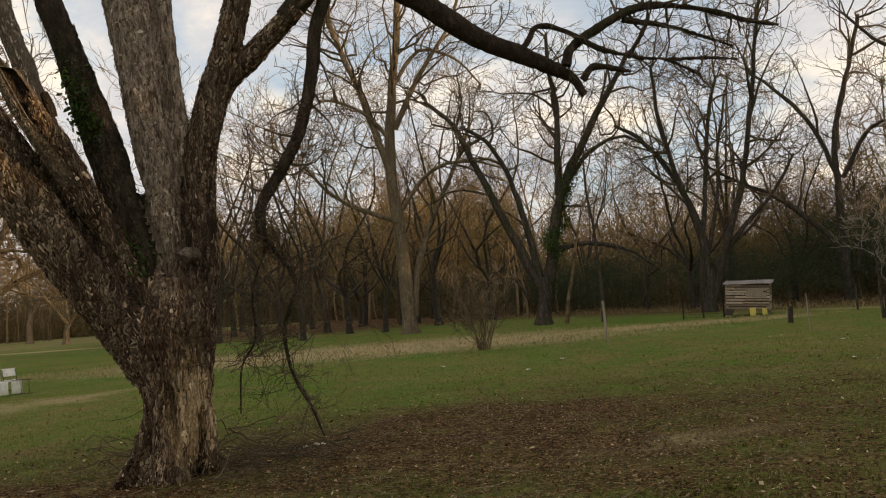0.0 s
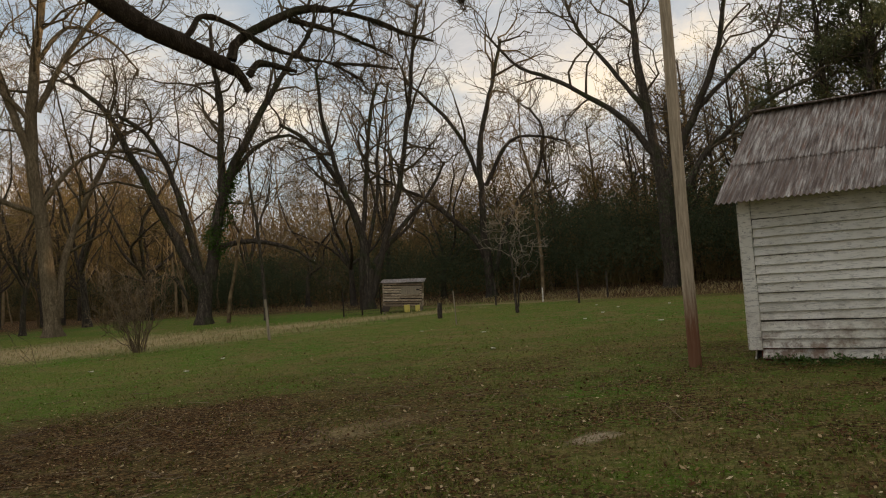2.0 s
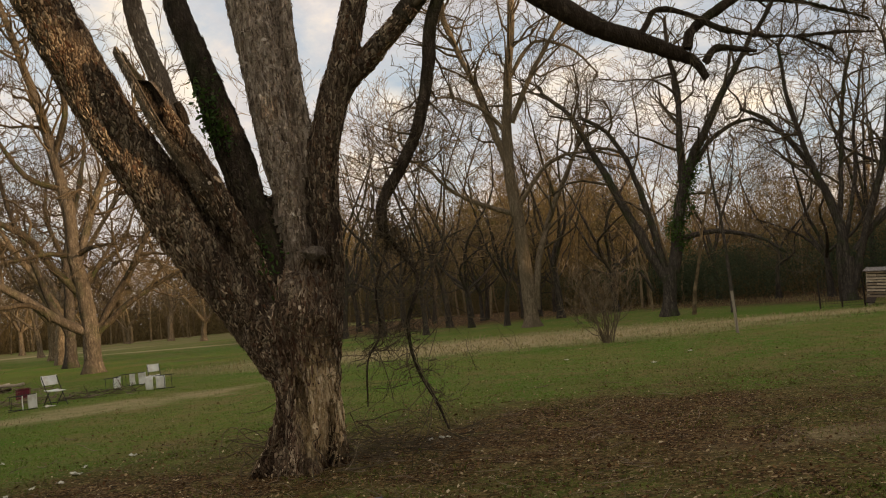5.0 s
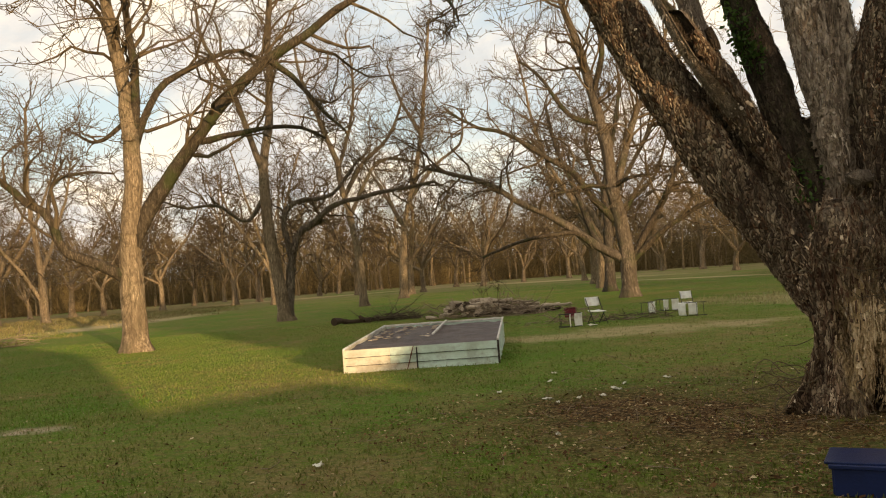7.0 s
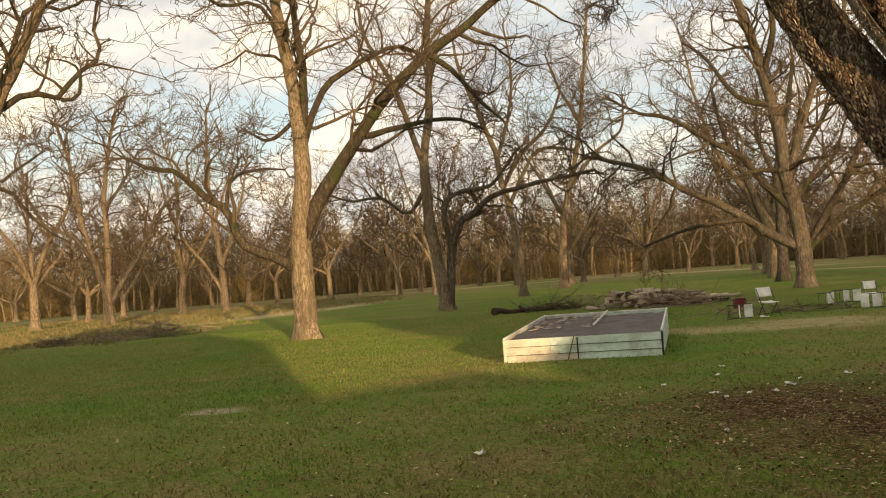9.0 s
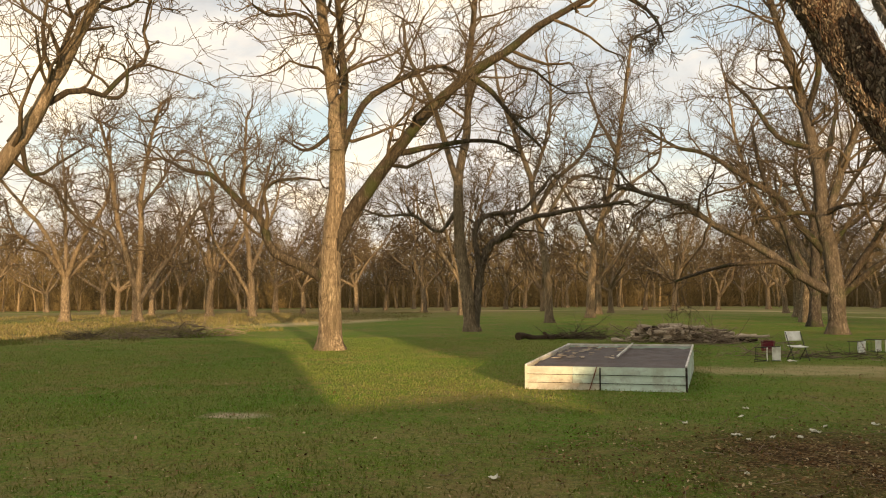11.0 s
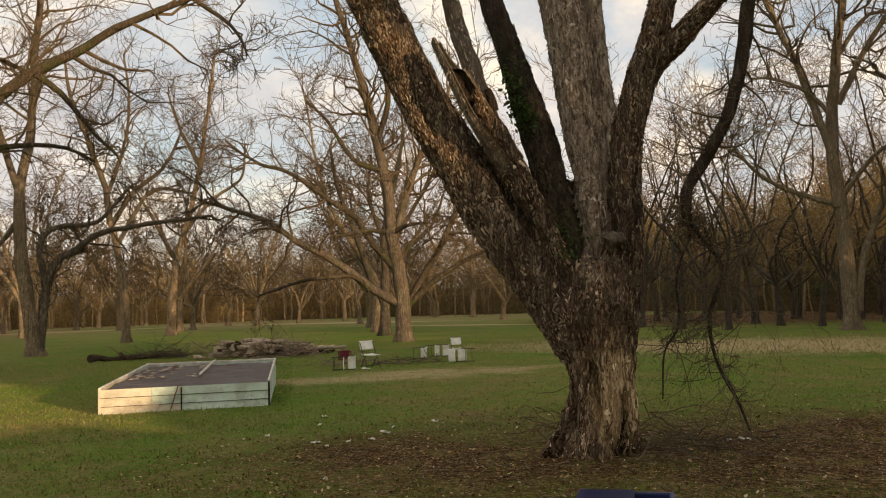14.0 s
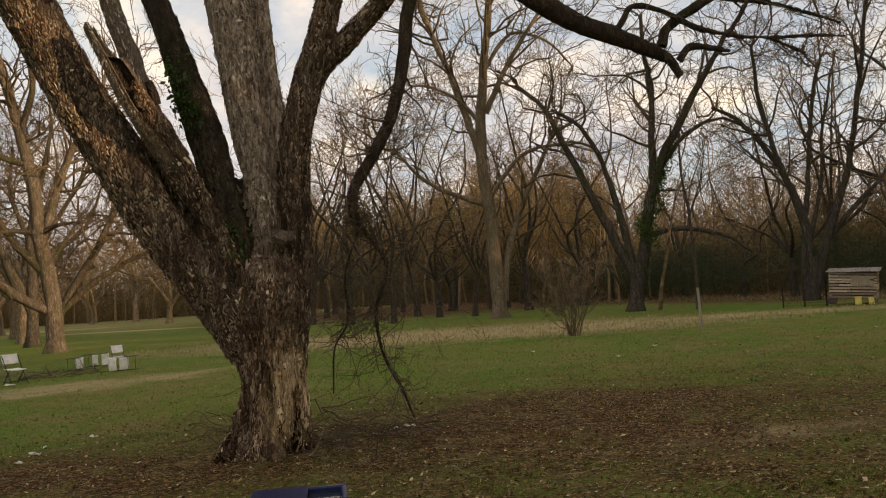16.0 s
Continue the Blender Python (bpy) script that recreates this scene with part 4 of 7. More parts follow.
t.finish("tall pale-barked bare tree in the shaded grove", seed=21, twigs=0.85, bark=BARK_PALE, shoots=TWIG_DARK)

t = Tree(4.3, 39.0, -6.4)
t.limb(0.310, 0.284, (-0.01, 0, -0.3), (0.08, 0, 0.61), (0.2, 0, 1.37), (0.29, 0, 2.13))
t.limb(0.284, 0.103, (0.32, 0, 1.87), (0.7, 0.01, 3.39), (1.17, 0.06, 5.16), (1.89, 0.12, 6.92), (2.91, 0.22, 8.79), (4.11, 0.35, 10.66), (4.91, 0.5, 12.2))
t.limb(0.168, 0.078, (1.17, 0.06, 5.16), (1.31, -0, 8), (1.45, -0.19, 9.91), (1.24, -0.5, 11.29), (1.2, -0.94, 12.99))
t.limb(0.233, 0.091, (0.13, 0, 1.5), (-0.72, 0.04, 3.51), (-1.42, 0.16, 5.15), (-2.3, 0.36, 7.23), (-3.46, 0.64, 9.67), (-4.75, 1, 10.96))
t.limb(0.181, 0.078, (0.05, 0.01, 1.77), (-0.38, -0.09, 4.51), (-0.99, -0.37, 6.87), (-1.86, -0.84, 8.44), (-2.9, -1.49, 9.07))
t.limb(0.129, 0.052, (0.76, 0.01, 3.38), (2.29, -0.1, 3.55), (3.98, -0.43, 3.08), (5.06, -0.99, 2.22))
t.limb(0.116, 0.052, (1.51, 0.09, 6.17), (2.68, 0.26, 7.65), (4.32, 0.76, 8.35), (5.66, 1.59, 7.83))
t.limb(0.078, 0.039, (-0.59, 0, 1.18), (-1.26, -0.22, 2.26), (-2.14, -0.89, 2.07), (-3.04, -2, 2.38))
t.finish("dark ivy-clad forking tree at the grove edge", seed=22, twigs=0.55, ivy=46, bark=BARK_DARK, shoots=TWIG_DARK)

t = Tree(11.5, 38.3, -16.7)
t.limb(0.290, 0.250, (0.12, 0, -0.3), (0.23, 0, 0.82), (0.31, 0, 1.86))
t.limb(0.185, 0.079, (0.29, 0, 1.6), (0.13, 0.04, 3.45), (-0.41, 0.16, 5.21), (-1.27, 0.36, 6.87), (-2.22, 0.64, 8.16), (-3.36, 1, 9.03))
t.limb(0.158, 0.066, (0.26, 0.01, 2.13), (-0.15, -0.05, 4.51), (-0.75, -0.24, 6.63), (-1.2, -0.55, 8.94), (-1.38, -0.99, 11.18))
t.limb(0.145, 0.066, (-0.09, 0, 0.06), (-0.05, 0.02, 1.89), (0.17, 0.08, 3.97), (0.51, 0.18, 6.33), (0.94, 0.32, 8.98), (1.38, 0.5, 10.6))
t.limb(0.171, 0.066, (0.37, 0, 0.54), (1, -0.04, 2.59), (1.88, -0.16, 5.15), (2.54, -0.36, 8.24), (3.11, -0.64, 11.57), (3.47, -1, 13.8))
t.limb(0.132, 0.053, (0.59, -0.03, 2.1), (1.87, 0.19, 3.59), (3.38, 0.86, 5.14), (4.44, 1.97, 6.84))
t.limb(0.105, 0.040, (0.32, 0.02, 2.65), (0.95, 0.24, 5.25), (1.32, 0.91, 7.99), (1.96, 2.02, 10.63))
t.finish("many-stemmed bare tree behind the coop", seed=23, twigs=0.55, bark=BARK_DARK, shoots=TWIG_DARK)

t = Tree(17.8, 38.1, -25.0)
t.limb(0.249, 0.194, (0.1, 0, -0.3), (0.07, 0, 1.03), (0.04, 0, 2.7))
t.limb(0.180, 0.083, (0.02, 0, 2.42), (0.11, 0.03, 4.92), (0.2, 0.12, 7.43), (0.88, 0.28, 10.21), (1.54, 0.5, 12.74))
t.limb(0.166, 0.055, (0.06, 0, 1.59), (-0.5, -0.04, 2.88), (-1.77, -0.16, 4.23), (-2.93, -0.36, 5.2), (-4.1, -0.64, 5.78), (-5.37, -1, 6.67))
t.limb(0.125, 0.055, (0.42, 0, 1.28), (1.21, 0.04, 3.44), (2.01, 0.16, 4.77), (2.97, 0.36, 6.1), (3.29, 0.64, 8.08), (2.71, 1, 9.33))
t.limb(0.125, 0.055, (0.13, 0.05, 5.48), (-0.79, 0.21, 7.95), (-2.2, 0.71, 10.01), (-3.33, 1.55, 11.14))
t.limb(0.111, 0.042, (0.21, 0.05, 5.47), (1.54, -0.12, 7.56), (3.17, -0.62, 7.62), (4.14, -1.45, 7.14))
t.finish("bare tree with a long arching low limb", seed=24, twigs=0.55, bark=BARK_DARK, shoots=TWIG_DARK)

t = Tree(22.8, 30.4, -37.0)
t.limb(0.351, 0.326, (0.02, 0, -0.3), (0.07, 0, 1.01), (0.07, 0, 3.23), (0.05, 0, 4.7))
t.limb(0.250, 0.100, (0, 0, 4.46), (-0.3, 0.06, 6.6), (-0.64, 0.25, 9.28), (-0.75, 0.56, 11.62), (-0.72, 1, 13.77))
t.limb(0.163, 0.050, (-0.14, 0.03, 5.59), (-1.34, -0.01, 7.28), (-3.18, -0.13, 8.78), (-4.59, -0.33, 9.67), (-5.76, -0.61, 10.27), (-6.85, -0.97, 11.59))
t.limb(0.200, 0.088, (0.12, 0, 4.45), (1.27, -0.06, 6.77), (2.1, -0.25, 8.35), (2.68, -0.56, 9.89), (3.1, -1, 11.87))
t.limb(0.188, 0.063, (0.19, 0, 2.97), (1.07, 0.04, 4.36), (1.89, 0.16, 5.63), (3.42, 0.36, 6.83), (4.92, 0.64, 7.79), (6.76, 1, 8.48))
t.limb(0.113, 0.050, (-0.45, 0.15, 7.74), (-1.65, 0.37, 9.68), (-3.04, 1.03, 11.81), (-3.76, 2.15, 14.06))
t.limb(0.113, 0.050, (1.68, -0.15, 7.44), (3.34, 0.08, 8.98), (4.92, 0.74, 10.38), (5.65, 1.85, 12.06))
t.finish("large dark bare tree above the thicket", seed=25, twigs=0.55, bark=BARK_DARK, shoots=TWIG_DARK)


# ---- orchard rows and woods behind ----
t = Tree(6.7, 37.0, -10.3)
t.limb(0.085, 0.055, (0, 0, -0.3), (-0.03, 0, 2.2), (-0.12, 0, 4.4))
t.limb(0.055, 0.02, (-0.12, 0, 4.3), (-0.3, 0.1, 6.5), (-0.1, 0.2, 9.2))
t.limb(0.04, 0.015, (-0.1, 0, 3.9), (0.5, 0.1, 5.6), (0.7, 0.1, 7.6))
t.finish("slender young bare tree at the grove edge", seed=26, twigs=0.8, bark=BARK_DARK, shoots=TWIG_DARK)


def wild_tree(seed, high, spread, fans, density, bark, shoots, tip, name="pecan_tree"):
    """A forked orchard tree of its own random shape, at the origin."""
    rng = np.random.default_rng(seed)
    t = Tree(0, 0, 0)
    fork = high * rng.uniform(0.16, 0.26)
    lean = rng.normal(scale=0.25, size=2)
    r = high * (0.021 if name == "pecan_tree" else 0.0135)
    t.limb(r * 1.15, r * 0.8, (0, 0, -0.3), (lean[0] * 0.2, lean[1] * 0.2, fork * 0.5), (lean[0] * 0.7, lean[1] * 0.7, fork))
    n = int(rng.integers(4, 7))
    a0 = rng.uniform(0, 6.28)
    for i in range(n):
        a = a0 + i * 6.28 / n + rng.normal(scale=0.3)
        out = high * spread * rng.uniform(0.5, 1.15)
        top = high * rng.uniform(0.72, 1.02) if rng.random() < 0.75 else high * rng.uniform(0.4, 0.6)
        c, s = math.cos(a), math.sin(a)
        b = (lean[0] * 0.7, lean[1] * 0.7, fork * rng.uniform(0.8, 1.0))
        w = rng.normal(scale=high * 0.03, size=(3, 2))
        t.limb(r * rng.uniform(0.5, 0.72), r * 0.17, b,
               (b[0] + c * out * 0.32 + w[0, 0], b[1] + s * out * 0.32 + w[0, 1], fork + (top - fork) * 0.25),
               (b[0] + c * out * 0.62 + w[1, 0], b[1] + s * out * 0.62 + w[1, 1], fork + (top - fork) * 0.58),
               (b[0] + c * out + w[2, 0], b[1] + s * out + w[2, 1], top))
    return t.finish("bare pecan tree in the orchard behind the yard", seed, density, bark, shoots, name, tip, "tree", "bare orchard trees", fans)


def scatter_copies(first, spots):
    rng = random.Random(5)
    k = 0
    for x, y, sc in spots:
        src = first[k % len(first)]
        k += 1
        m = pose(x, y, 0, 0, 0, rng.uniform(0, 360)) @ Matrix.Diagonal((sc, sc, sc * rng.uniform(0.92, 1.1), 1))
        if k <= len(first):
            src.matrix_basis = m
        else:
            c = copy_thing(src, pose(0, 0, 0))
            c.matrix_basis = m


def polar(az, d):
    return -math.sin(radians(az)) * d, math.cos(radians(az)) * d


rows = random.Random(8)
spots = []
for az, d in ((76.8, 106), (70.5, 86), (68.6, 119), (62.5, 128), (64.5, 96), (59.1, 120), (55, 112), (57.2, 135), (51.1, 124), (48.6, 105), (47, 145), (42.0, 113), (44.2, 92), (40, 138),
              (37.5, 112), (36, 150), (32.5, 68), (33.5, 90), (34.5, 118), (26, 113), (24, 90), (28.5, 125), (76, 84), (79, 70), (83, 96), (86, 60), (68, 140), (74, 140),
              (80, 130), (21, 105), (45, 84), (54, 84), (63, 150), (18, 120), (15, 98), (31, 140), (32.3, 58), (32.8, 72), (53, 98), (56.5, 101), (61, 105), (63, 112), (66.3, 108), (72.3, 118), (74, 96), (49.8, 135), (45.5, 120), (40.2, 104)):
    x, y = polar(az, d)
    spots.append((x, y, rows.uniform(0.8, 1.15)))
scatter_copies([wild_tree(100 + i, 13.5, 0.44, (5, 5), 0.48, BARK, TWIG, 0.015) for i in range(6)], spots)

spots = []
for az, d in ((5.8, 60), (8.0, 52), (3.0, 57), (11, 62), (-3.0, 52), (-9.5, 60), (-13, 50), (1.0, 66), (6.5, 74), (13.5, 75), (9.3, 88), (-5.0, 68), (-16, 46), (-18.5, 52), (-22, 46),
              (-30, 56), (-31, 52), (-36, 50), (-14.5, 62), (-43, 52), (-24, 58), (15, 51), (12.5, 46), (9.6, 43.5), (6.6, 48), (4.2, 46), (16.8, 57), (0.6, 50), (11, 68), (14, 63), (18.5, 66)):
    x, y = polar(az, d)
    spots.append((x, y, rows.uniform(0.75, 1.2)))
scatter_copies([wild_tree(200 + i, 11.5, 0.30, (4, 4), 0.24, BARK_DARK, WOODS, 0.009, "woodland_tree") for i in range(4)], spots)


def edge_far(az):
    """Distance of the wood's edge in the direction az."""
    return float(np.interp(az, (-80, -45, -38, -25, -12, 0, 8, 20, 35, 55, 95), (27, 31, 33, 38, 46, 62, 92, 125, 148, 150, 135)))


def far_woods():
    """A belt of thin bare trees, too many to count."""
    rng = np.random.default_rng(3)
    n = 230
    az = np.concatenate([rng.uniform(-66, 12, 85), rng.uniform(6, 100, n - 85)])
    d = np.array([edge_far(a) for a in az]) + rng.uniform(2, 42, n)
    x, y = -np.sin(np.radians(az)) * d, np.cos(np.radians(az)) * d
    h = rng.uniform(7, 13, n) * np.where(az < 8, 0.8, 1.0)
    k = 6
    t = np.linspace(0, 1, k)[None, :]
    bend = rng.normal(scale=0.07, size=(n, 2, 1)) * h[:, None, None]
    P = np.stack([x[:, None] + bend[:, 0] * t ** 1.5, y[:, None] + bend[:, 1] * t ** 1.5, h[:, None] * t - 0.2], axis=2)
    P[:, 1:, :2] += rng.normal(scale=0.10, size=(n, k - 1, 2))
    R = (h * 0.012)[:, None] * (1 - 0.82 * t)
    v, f = crown(P, R, rng, n * 5, 4, 0, 0.014, 0.18, 0.40, 2)
    parts = [tubes(P, R, 4), (v, f)]
    # plain upright trunks that stand out in front of the shaded depth
    n = 330
    az = np.concatenate([rng.uniform(20, 100, 270), rng.uniform(-8, 26, n - 270)])
    d = np.array([edge_far(a) for a in az]) + rng.uniform(-9, 20, n) - np.where(az < 24, 6, 0)
    h = rng.uniform(5, 12, n)
    lean = rng.normal(scale=0.13, size=(n, 2)) * h[:, None]
    P = np.stack([(-np.sin(np.radians(az)) * d)[:, None] + lean[:, :1] * t ** 1.6, (np.cos(np.radians(az)) * d)[:, None] + lean[:, 1:] * t ** 1.6, h[:, None] * t - 0.2], axis=2)
    P[:, 1:, :2] += rng.normal(scale=0.09, size=(n, k - 1, 2))
    R = (rng.uniform(0.06, 0.22, n) * np.where(az < 26, 0.6, 1.0))[:, None] * (1 - 0.7 * t)
    parts.append(tubes(P, R, 6))
    P1, R1 = sprout(P, R, np.repeat(np.arange(n), 3), rng.uniform(0.25, 0.8, n * 3), rng, 0.6, 32, 6, 0.02, 0.08, 0.2, 6.0)
    parts.append(tubes(P1, R1, 4))
    v, f = gather(parts)
    ob = new("far_woods", mesh_of("far_woods", v, f, (WOODS,), True))
    tagged(ob, "brown belt of thin bare woodland trees", "woods", kind="stuff")


far_woods()


def thicket():
    """Brown undergrowth: thin stems, and a mist of twigs through the lower woods."""
    rng = np.random.default_rng(4)
    n = 6500
    az = np.concatenate([rng.uniform(-66, 14, 3800), rng.uniform(8, 100, n - 3800)])
    d = np.array([edge_far(a) for a in az]) + np.abs(rng.normal(scale=14, size=n)) + np.where(az < -6, 9, 2)
    x, y = -np.sin(np.radians(az)) * d, np.cos(np.radians(az)) * d
    h = rng.gamma(3.0, 0.75, n) * np.where(az > 10, 1.5, 1.1) + 0.4
    k = 4
    t = np.linspace(0, 1, k)[None, :]
    lean = rng.normal(scale=0.28, size=(n, 2)) * h[:, None]
    P = np.stack([x[:, None] + lean[:, :1] * t ** 1.4, y[:, None] + lean[:, 1:] * t ** 1.4, h[:, None] * t - 0.1], axis=2)
    P[:, 1:] += rng.normal(scale=0.10, size=(n, k - 1, 3))
    R = (0.012 + 0.008 * rng.random(n) + d * 0.00012)[:, None] * (1 - 0.6 * t)
    v, f = tubes(P, R, 3)
    ob = new("undergrowth", mesh_of("undergrowth", v, f, (BRUSH,), True))
    tagged(ob, "tangled brown undergrowth of bare stems below the woods", "undergrowth", kind="stuff")
    n = 440000
    az = np.concatenate([rng.uniform(-66, 6, 160000), rng.uniform(-5, 21, 75000), rng.uniform(-2, 100, n - 235000)])
    left = np.interp(az, (-8, 2), (0, 1))
    e = np.interp(az, (-80, -45, -38, -25, -12, 0, 8, 20, 35, 55, 95), (27, 31, 33, 38, 46, 62, 92, 125, 148, 150, 135))
    d = e + 12 - 7 * left + 36 * rng.random(n)
    lumps = 0.8 + 0.2 * left + 0.25 * (1 - left) * np.sin(az * 0.9 + 1.0) * np.sin(az * 0.37) + 0.12 * np.sin(az * 2.3)
    tall = np.interp(az, (-66, -25, -5, 10, 30, 95), (8.5, 11.0, 13.5, 14.5, 15.0, 14.0)) * lumps * rng.uniform(0.5, 1.0, n) ** 0.7
    z = tall * rng.random(n) ** (1.4 + 0.35 * left)
    low = rng.random(n) < 0.36 - 0.17 * left
    z = np.where(low, 4.6 * rng.random(n) ** 1.4 * (1 + 0.3 * np.sin(az * 3.1) * np.sin(az * 0.83 + 2)), z)
    p = np.stack([-np.sin(np.radians(az)) * d, np.cos(np.radians(az)) * d, z], axis=1)
    way = unit(rng.normal(size=(n, 3)) * np.array([1, 1, 0.6]) + np.array([0, 0, 0.9]))
    s = unit(np.cross(way, np.stack([-np.sin(np.radians(az)), np.cos(np.radians(az)), 0 * az], axis=1)))
    L = (rng.uniform(0.5, 1.7, n) * (0.5 + d / 100))[:, None]
    w = (0.008 + d * 0.00016)[:, None] * (1.12 + 0.16 * left - 0.4 * (1 - left) * z / 12)[:, None]
    v = np.stack([p - s * w, p + s * w, p + way * L], axis=1).reshape(-1, 3)
    ob = new("twig_haze", mesh_of("twig_haze", v, np.arange(n * 3).reshape(-1, 3), (BRUSH,)))
    tagged(ob, "hazy brown mass of bare twigs through the woods", "woods", kind="stuff")


thicket()


def evergreen_thicket():
    rng = np.random.default_rng(6)
    cs, rs = [], []
    for _ in range(620):
        az = rng.uniform(-68, 3) if rng.random() < 0.8 else rng.uniform(1, 17)
        d = edge_far(az) + rng.uniform(2.5, 20)
        x, y = polar(az, d)
        big = rng.uniform(0.9, 2.0)
        z = rng.uniform(0.3, 1.0) * np.interp(az, (-68, -45, -30, -15, 0, 6), (5.2, 4.6, 4.0, 2.8, 2.6, 4.2))
        cs.append((x, y, z))
        rs.append(big)
    v, f = leaf_cloud(rng, cs, rs, 640, 0.06, 0.75, True)
    ob = new("evergreen_thicket", mesh_of("evergreen_thicket", v, f, (EVERGREEN,)))
    tagged(ob, "dark evergreen thicket along the edge of the woods", "undergrowth", kind="stuff")


evergreen_thicket()


def evergreen_tree(x, y, high, wide, seed, leaf=0.16, mat=None, label="tall dark evergreen tree with dense leafy crown", clumps=70, each=170):
    rng = np.random.default_rng(seed)
    top = thing("evergreen_tree", pose(x, y, 0), label, "tree", "trees beyond the shed")
    P, R = resample([(0, 0, -0.3), (0.2, 0.1, high * 0.4), (-0.1, 0.2, high * 0.95)], (high * 0.02, high * 0.003), 14)
    v, f = swell(P, R, 10, 0.12, rng, 0.8, seed)
    new("trunk", mesh_of("trunk", v, f, (BARK_DARK,), True)).parent = top
    pick = np.zeros(46, int)
    P1, R1 = sprout(P[None], R[None], pick, rng.uniform(0.22, 0.97, 46), rng, 0.36, 62, 6, 0.015, 0.08, 0.2)
    v, f = tubes(P1, R1, 5)
    new("bough", mesh_of("bough", v, f, (BARK_DARK,), True)).parent = top
    i = rng.integers(0, 46, clumps)
    c = P1[i, rng.integers(2, 6, clumps)] + rng.normal(scale=0.35, size=(clumps, 3))
    v, f = leaf_cloud(rng, c, rng.uniform(0.45, 1.1, clumps) * wide, each, leaf * 1.05, 0.75, True)
    new("crown", mesh_of("crown", v, f, (mat or EVERGREEN,))).parent = top


for x, y, h, w, s in ((31.0, 26.5, 14.0, 0.75, 31), (34.5, 24.5, 16.5, 0.8, 33), (31.0, 19.0, 5.5, 0.8, 34), (30.6, 28.6, 14.0, 1.0, 35), (34.0, 28.8, 15.5, 1.05, 36)):
    evergreen_tree(x, y, h, w, s, 0.09, LEAFY, "tall dark evergreen tree with dense leafy crown", 95, 150)
# row of evergreens east of the houses, added out of view to block low sun
for i, (x, y, h) in enumerate(((24.5, 1.5, 13.5), (26.5, 4.5, 14.0), (25.5, -0.6, 12.5), (28.5, 7.5, 6.5), (29.0, 11.0, 5.0), (30.5, 14.5, 5.0), (33.0, 9.0, 5.5), (34.0, 14.0, 5.0), (35.0, 18.5, 5.5), (22.0, 2.5, 13.0), (22.8, 5.2, 13.5), (23.8, 7.8, 13.5), (21.8, 0.4, 12.5))):
    evergreen_tree(x, y, h, 1.35, 41 + i, 0.5, None, "tall dark evergreen tree with dense leafy crown", 90, 48)
# a few thin trees that kept russet leaves
for x, y, h, s in ((24.5, 31.5, 9.0, 51), (27.0, 35.0, 10.0, 53), (29.2, 33.0, 11.0, 54), (32.0, 33.2, 12.0, 55), (30.0, 37.5, 12.5, 56)):
    evergreen_tree(x, y, h, 0.9, s, 0.04, RUSSET, "thin tree with sparse russet leaves", 60, 60)

# leafy understorey trees that rise above the thicket
for az, d, h, s in ((-26, 52, 8.0, 61), (-29.5, 50, 9.5, 62), (-32.5, 54, 10.5, 63), (-35, 48, 9.0, 64), (-37.5, 52, 11.5, 65), (-40, 47, 10.0, 66), (-42.5, 51, 12.0, 67), (-22, 56, 8.0, 68), (-18, 60, 8.5, 69), (2, 58, 7.5, 70), (5.5, 61, 8.5, 71), (9, 66, 9.0, 72), (12.5, 72, 9.5, 73), (-3, 57, 8.0, 74), (16, 80, 10.0, 75)):
    x, y = polar(az, d)
    evergreen_tree(x, y, h, 1.0, s, 0.055, OLIVE, "thin leafy tree with olive-brown foliage in the woods", 55, 75)


# ---- near tree ----
def rugged(P, R, sides, amp, seed, flare=0.0):
    """A limb with furrowed, flaking bark."""
    n = max(10, int(np.linalg.norm(np.diff(P, axis=0), axis=1).sum() / 0.026))
    P, R = resample(P, R, n)
    v, f = tubes(P[None], R[None], sides)
    c = np.repeat(P, sides, axis=0)
    rad = v - c
    a = np.arctan2(rad[:, 1], rad[:, 0])
    r = np.linalg.norm(rad, axis=1)
    out = np.empty(len(v))
    for i, p in enumerate(v.tolist()):
        x, y, z = p[0] + seed, p[1], p[2]
        big = noise.noise((x * 2.3, y * 2.3, z * 0.7)) * 1.4
        ridge = 1 - 2.2 * abs(noise.noise((x * 10, y * 10, z * 2.2)))
        flake = noise.cell((x * 15 + noise.noise((x * 5, y * 5, z * 3)) * 2, y * 15, z * 5)) - 0.5
        fine = noise.noise((x * 32, y * 32, z * 9))
        out[i] = big * 1.2 + ridge + 0.55 * flake + 0.35 * fine
    g = r + amp * out
    if flare:
        h = np.clip(1 - v[:, 2] / flare, 0, 1) ** 1.7
        lobes = np.sin(a * 5 + 0.9 + 0.5 * np.sin(v[:, 2] * 2.6)) + 0.35 * np.sin(a * 11 + 2 + v[:, 2])
        foot = np.clip(1 - v[:, 2] / 0.45, 0, 1) ** 1.6
        g = g * (1 + h * (0.06 + 0.17 * lobes) + foot * (0.14 + 0.20 * lobes + 0.26 * np.cos(a - 3.45)))
    return c + unit(rad) * g[:, None], f


def bark_relief(p, seed=0.0):
    """How far the bark stands out at the point p, in units of its roughness."""
    x, y, z = p[0] + seed, p[1], p[2]
    big = noise.noise((x * 2.3, y * 2.3, z * 0.7)) * 1.6
    ridge = 1 - 2.4 * abs(noise.noise((x * 9, y * 9, z * 2.0)))
    flake = noise.cell((x * 15 + noise.noise((x * 5, y * 5, z * 3)) * 2, y * 15, z * 4.5)) - 0.5
    return big + ridge + 0.6 * flake + 0.35 * noise.noise((x * 32, y * 32, z * 9))


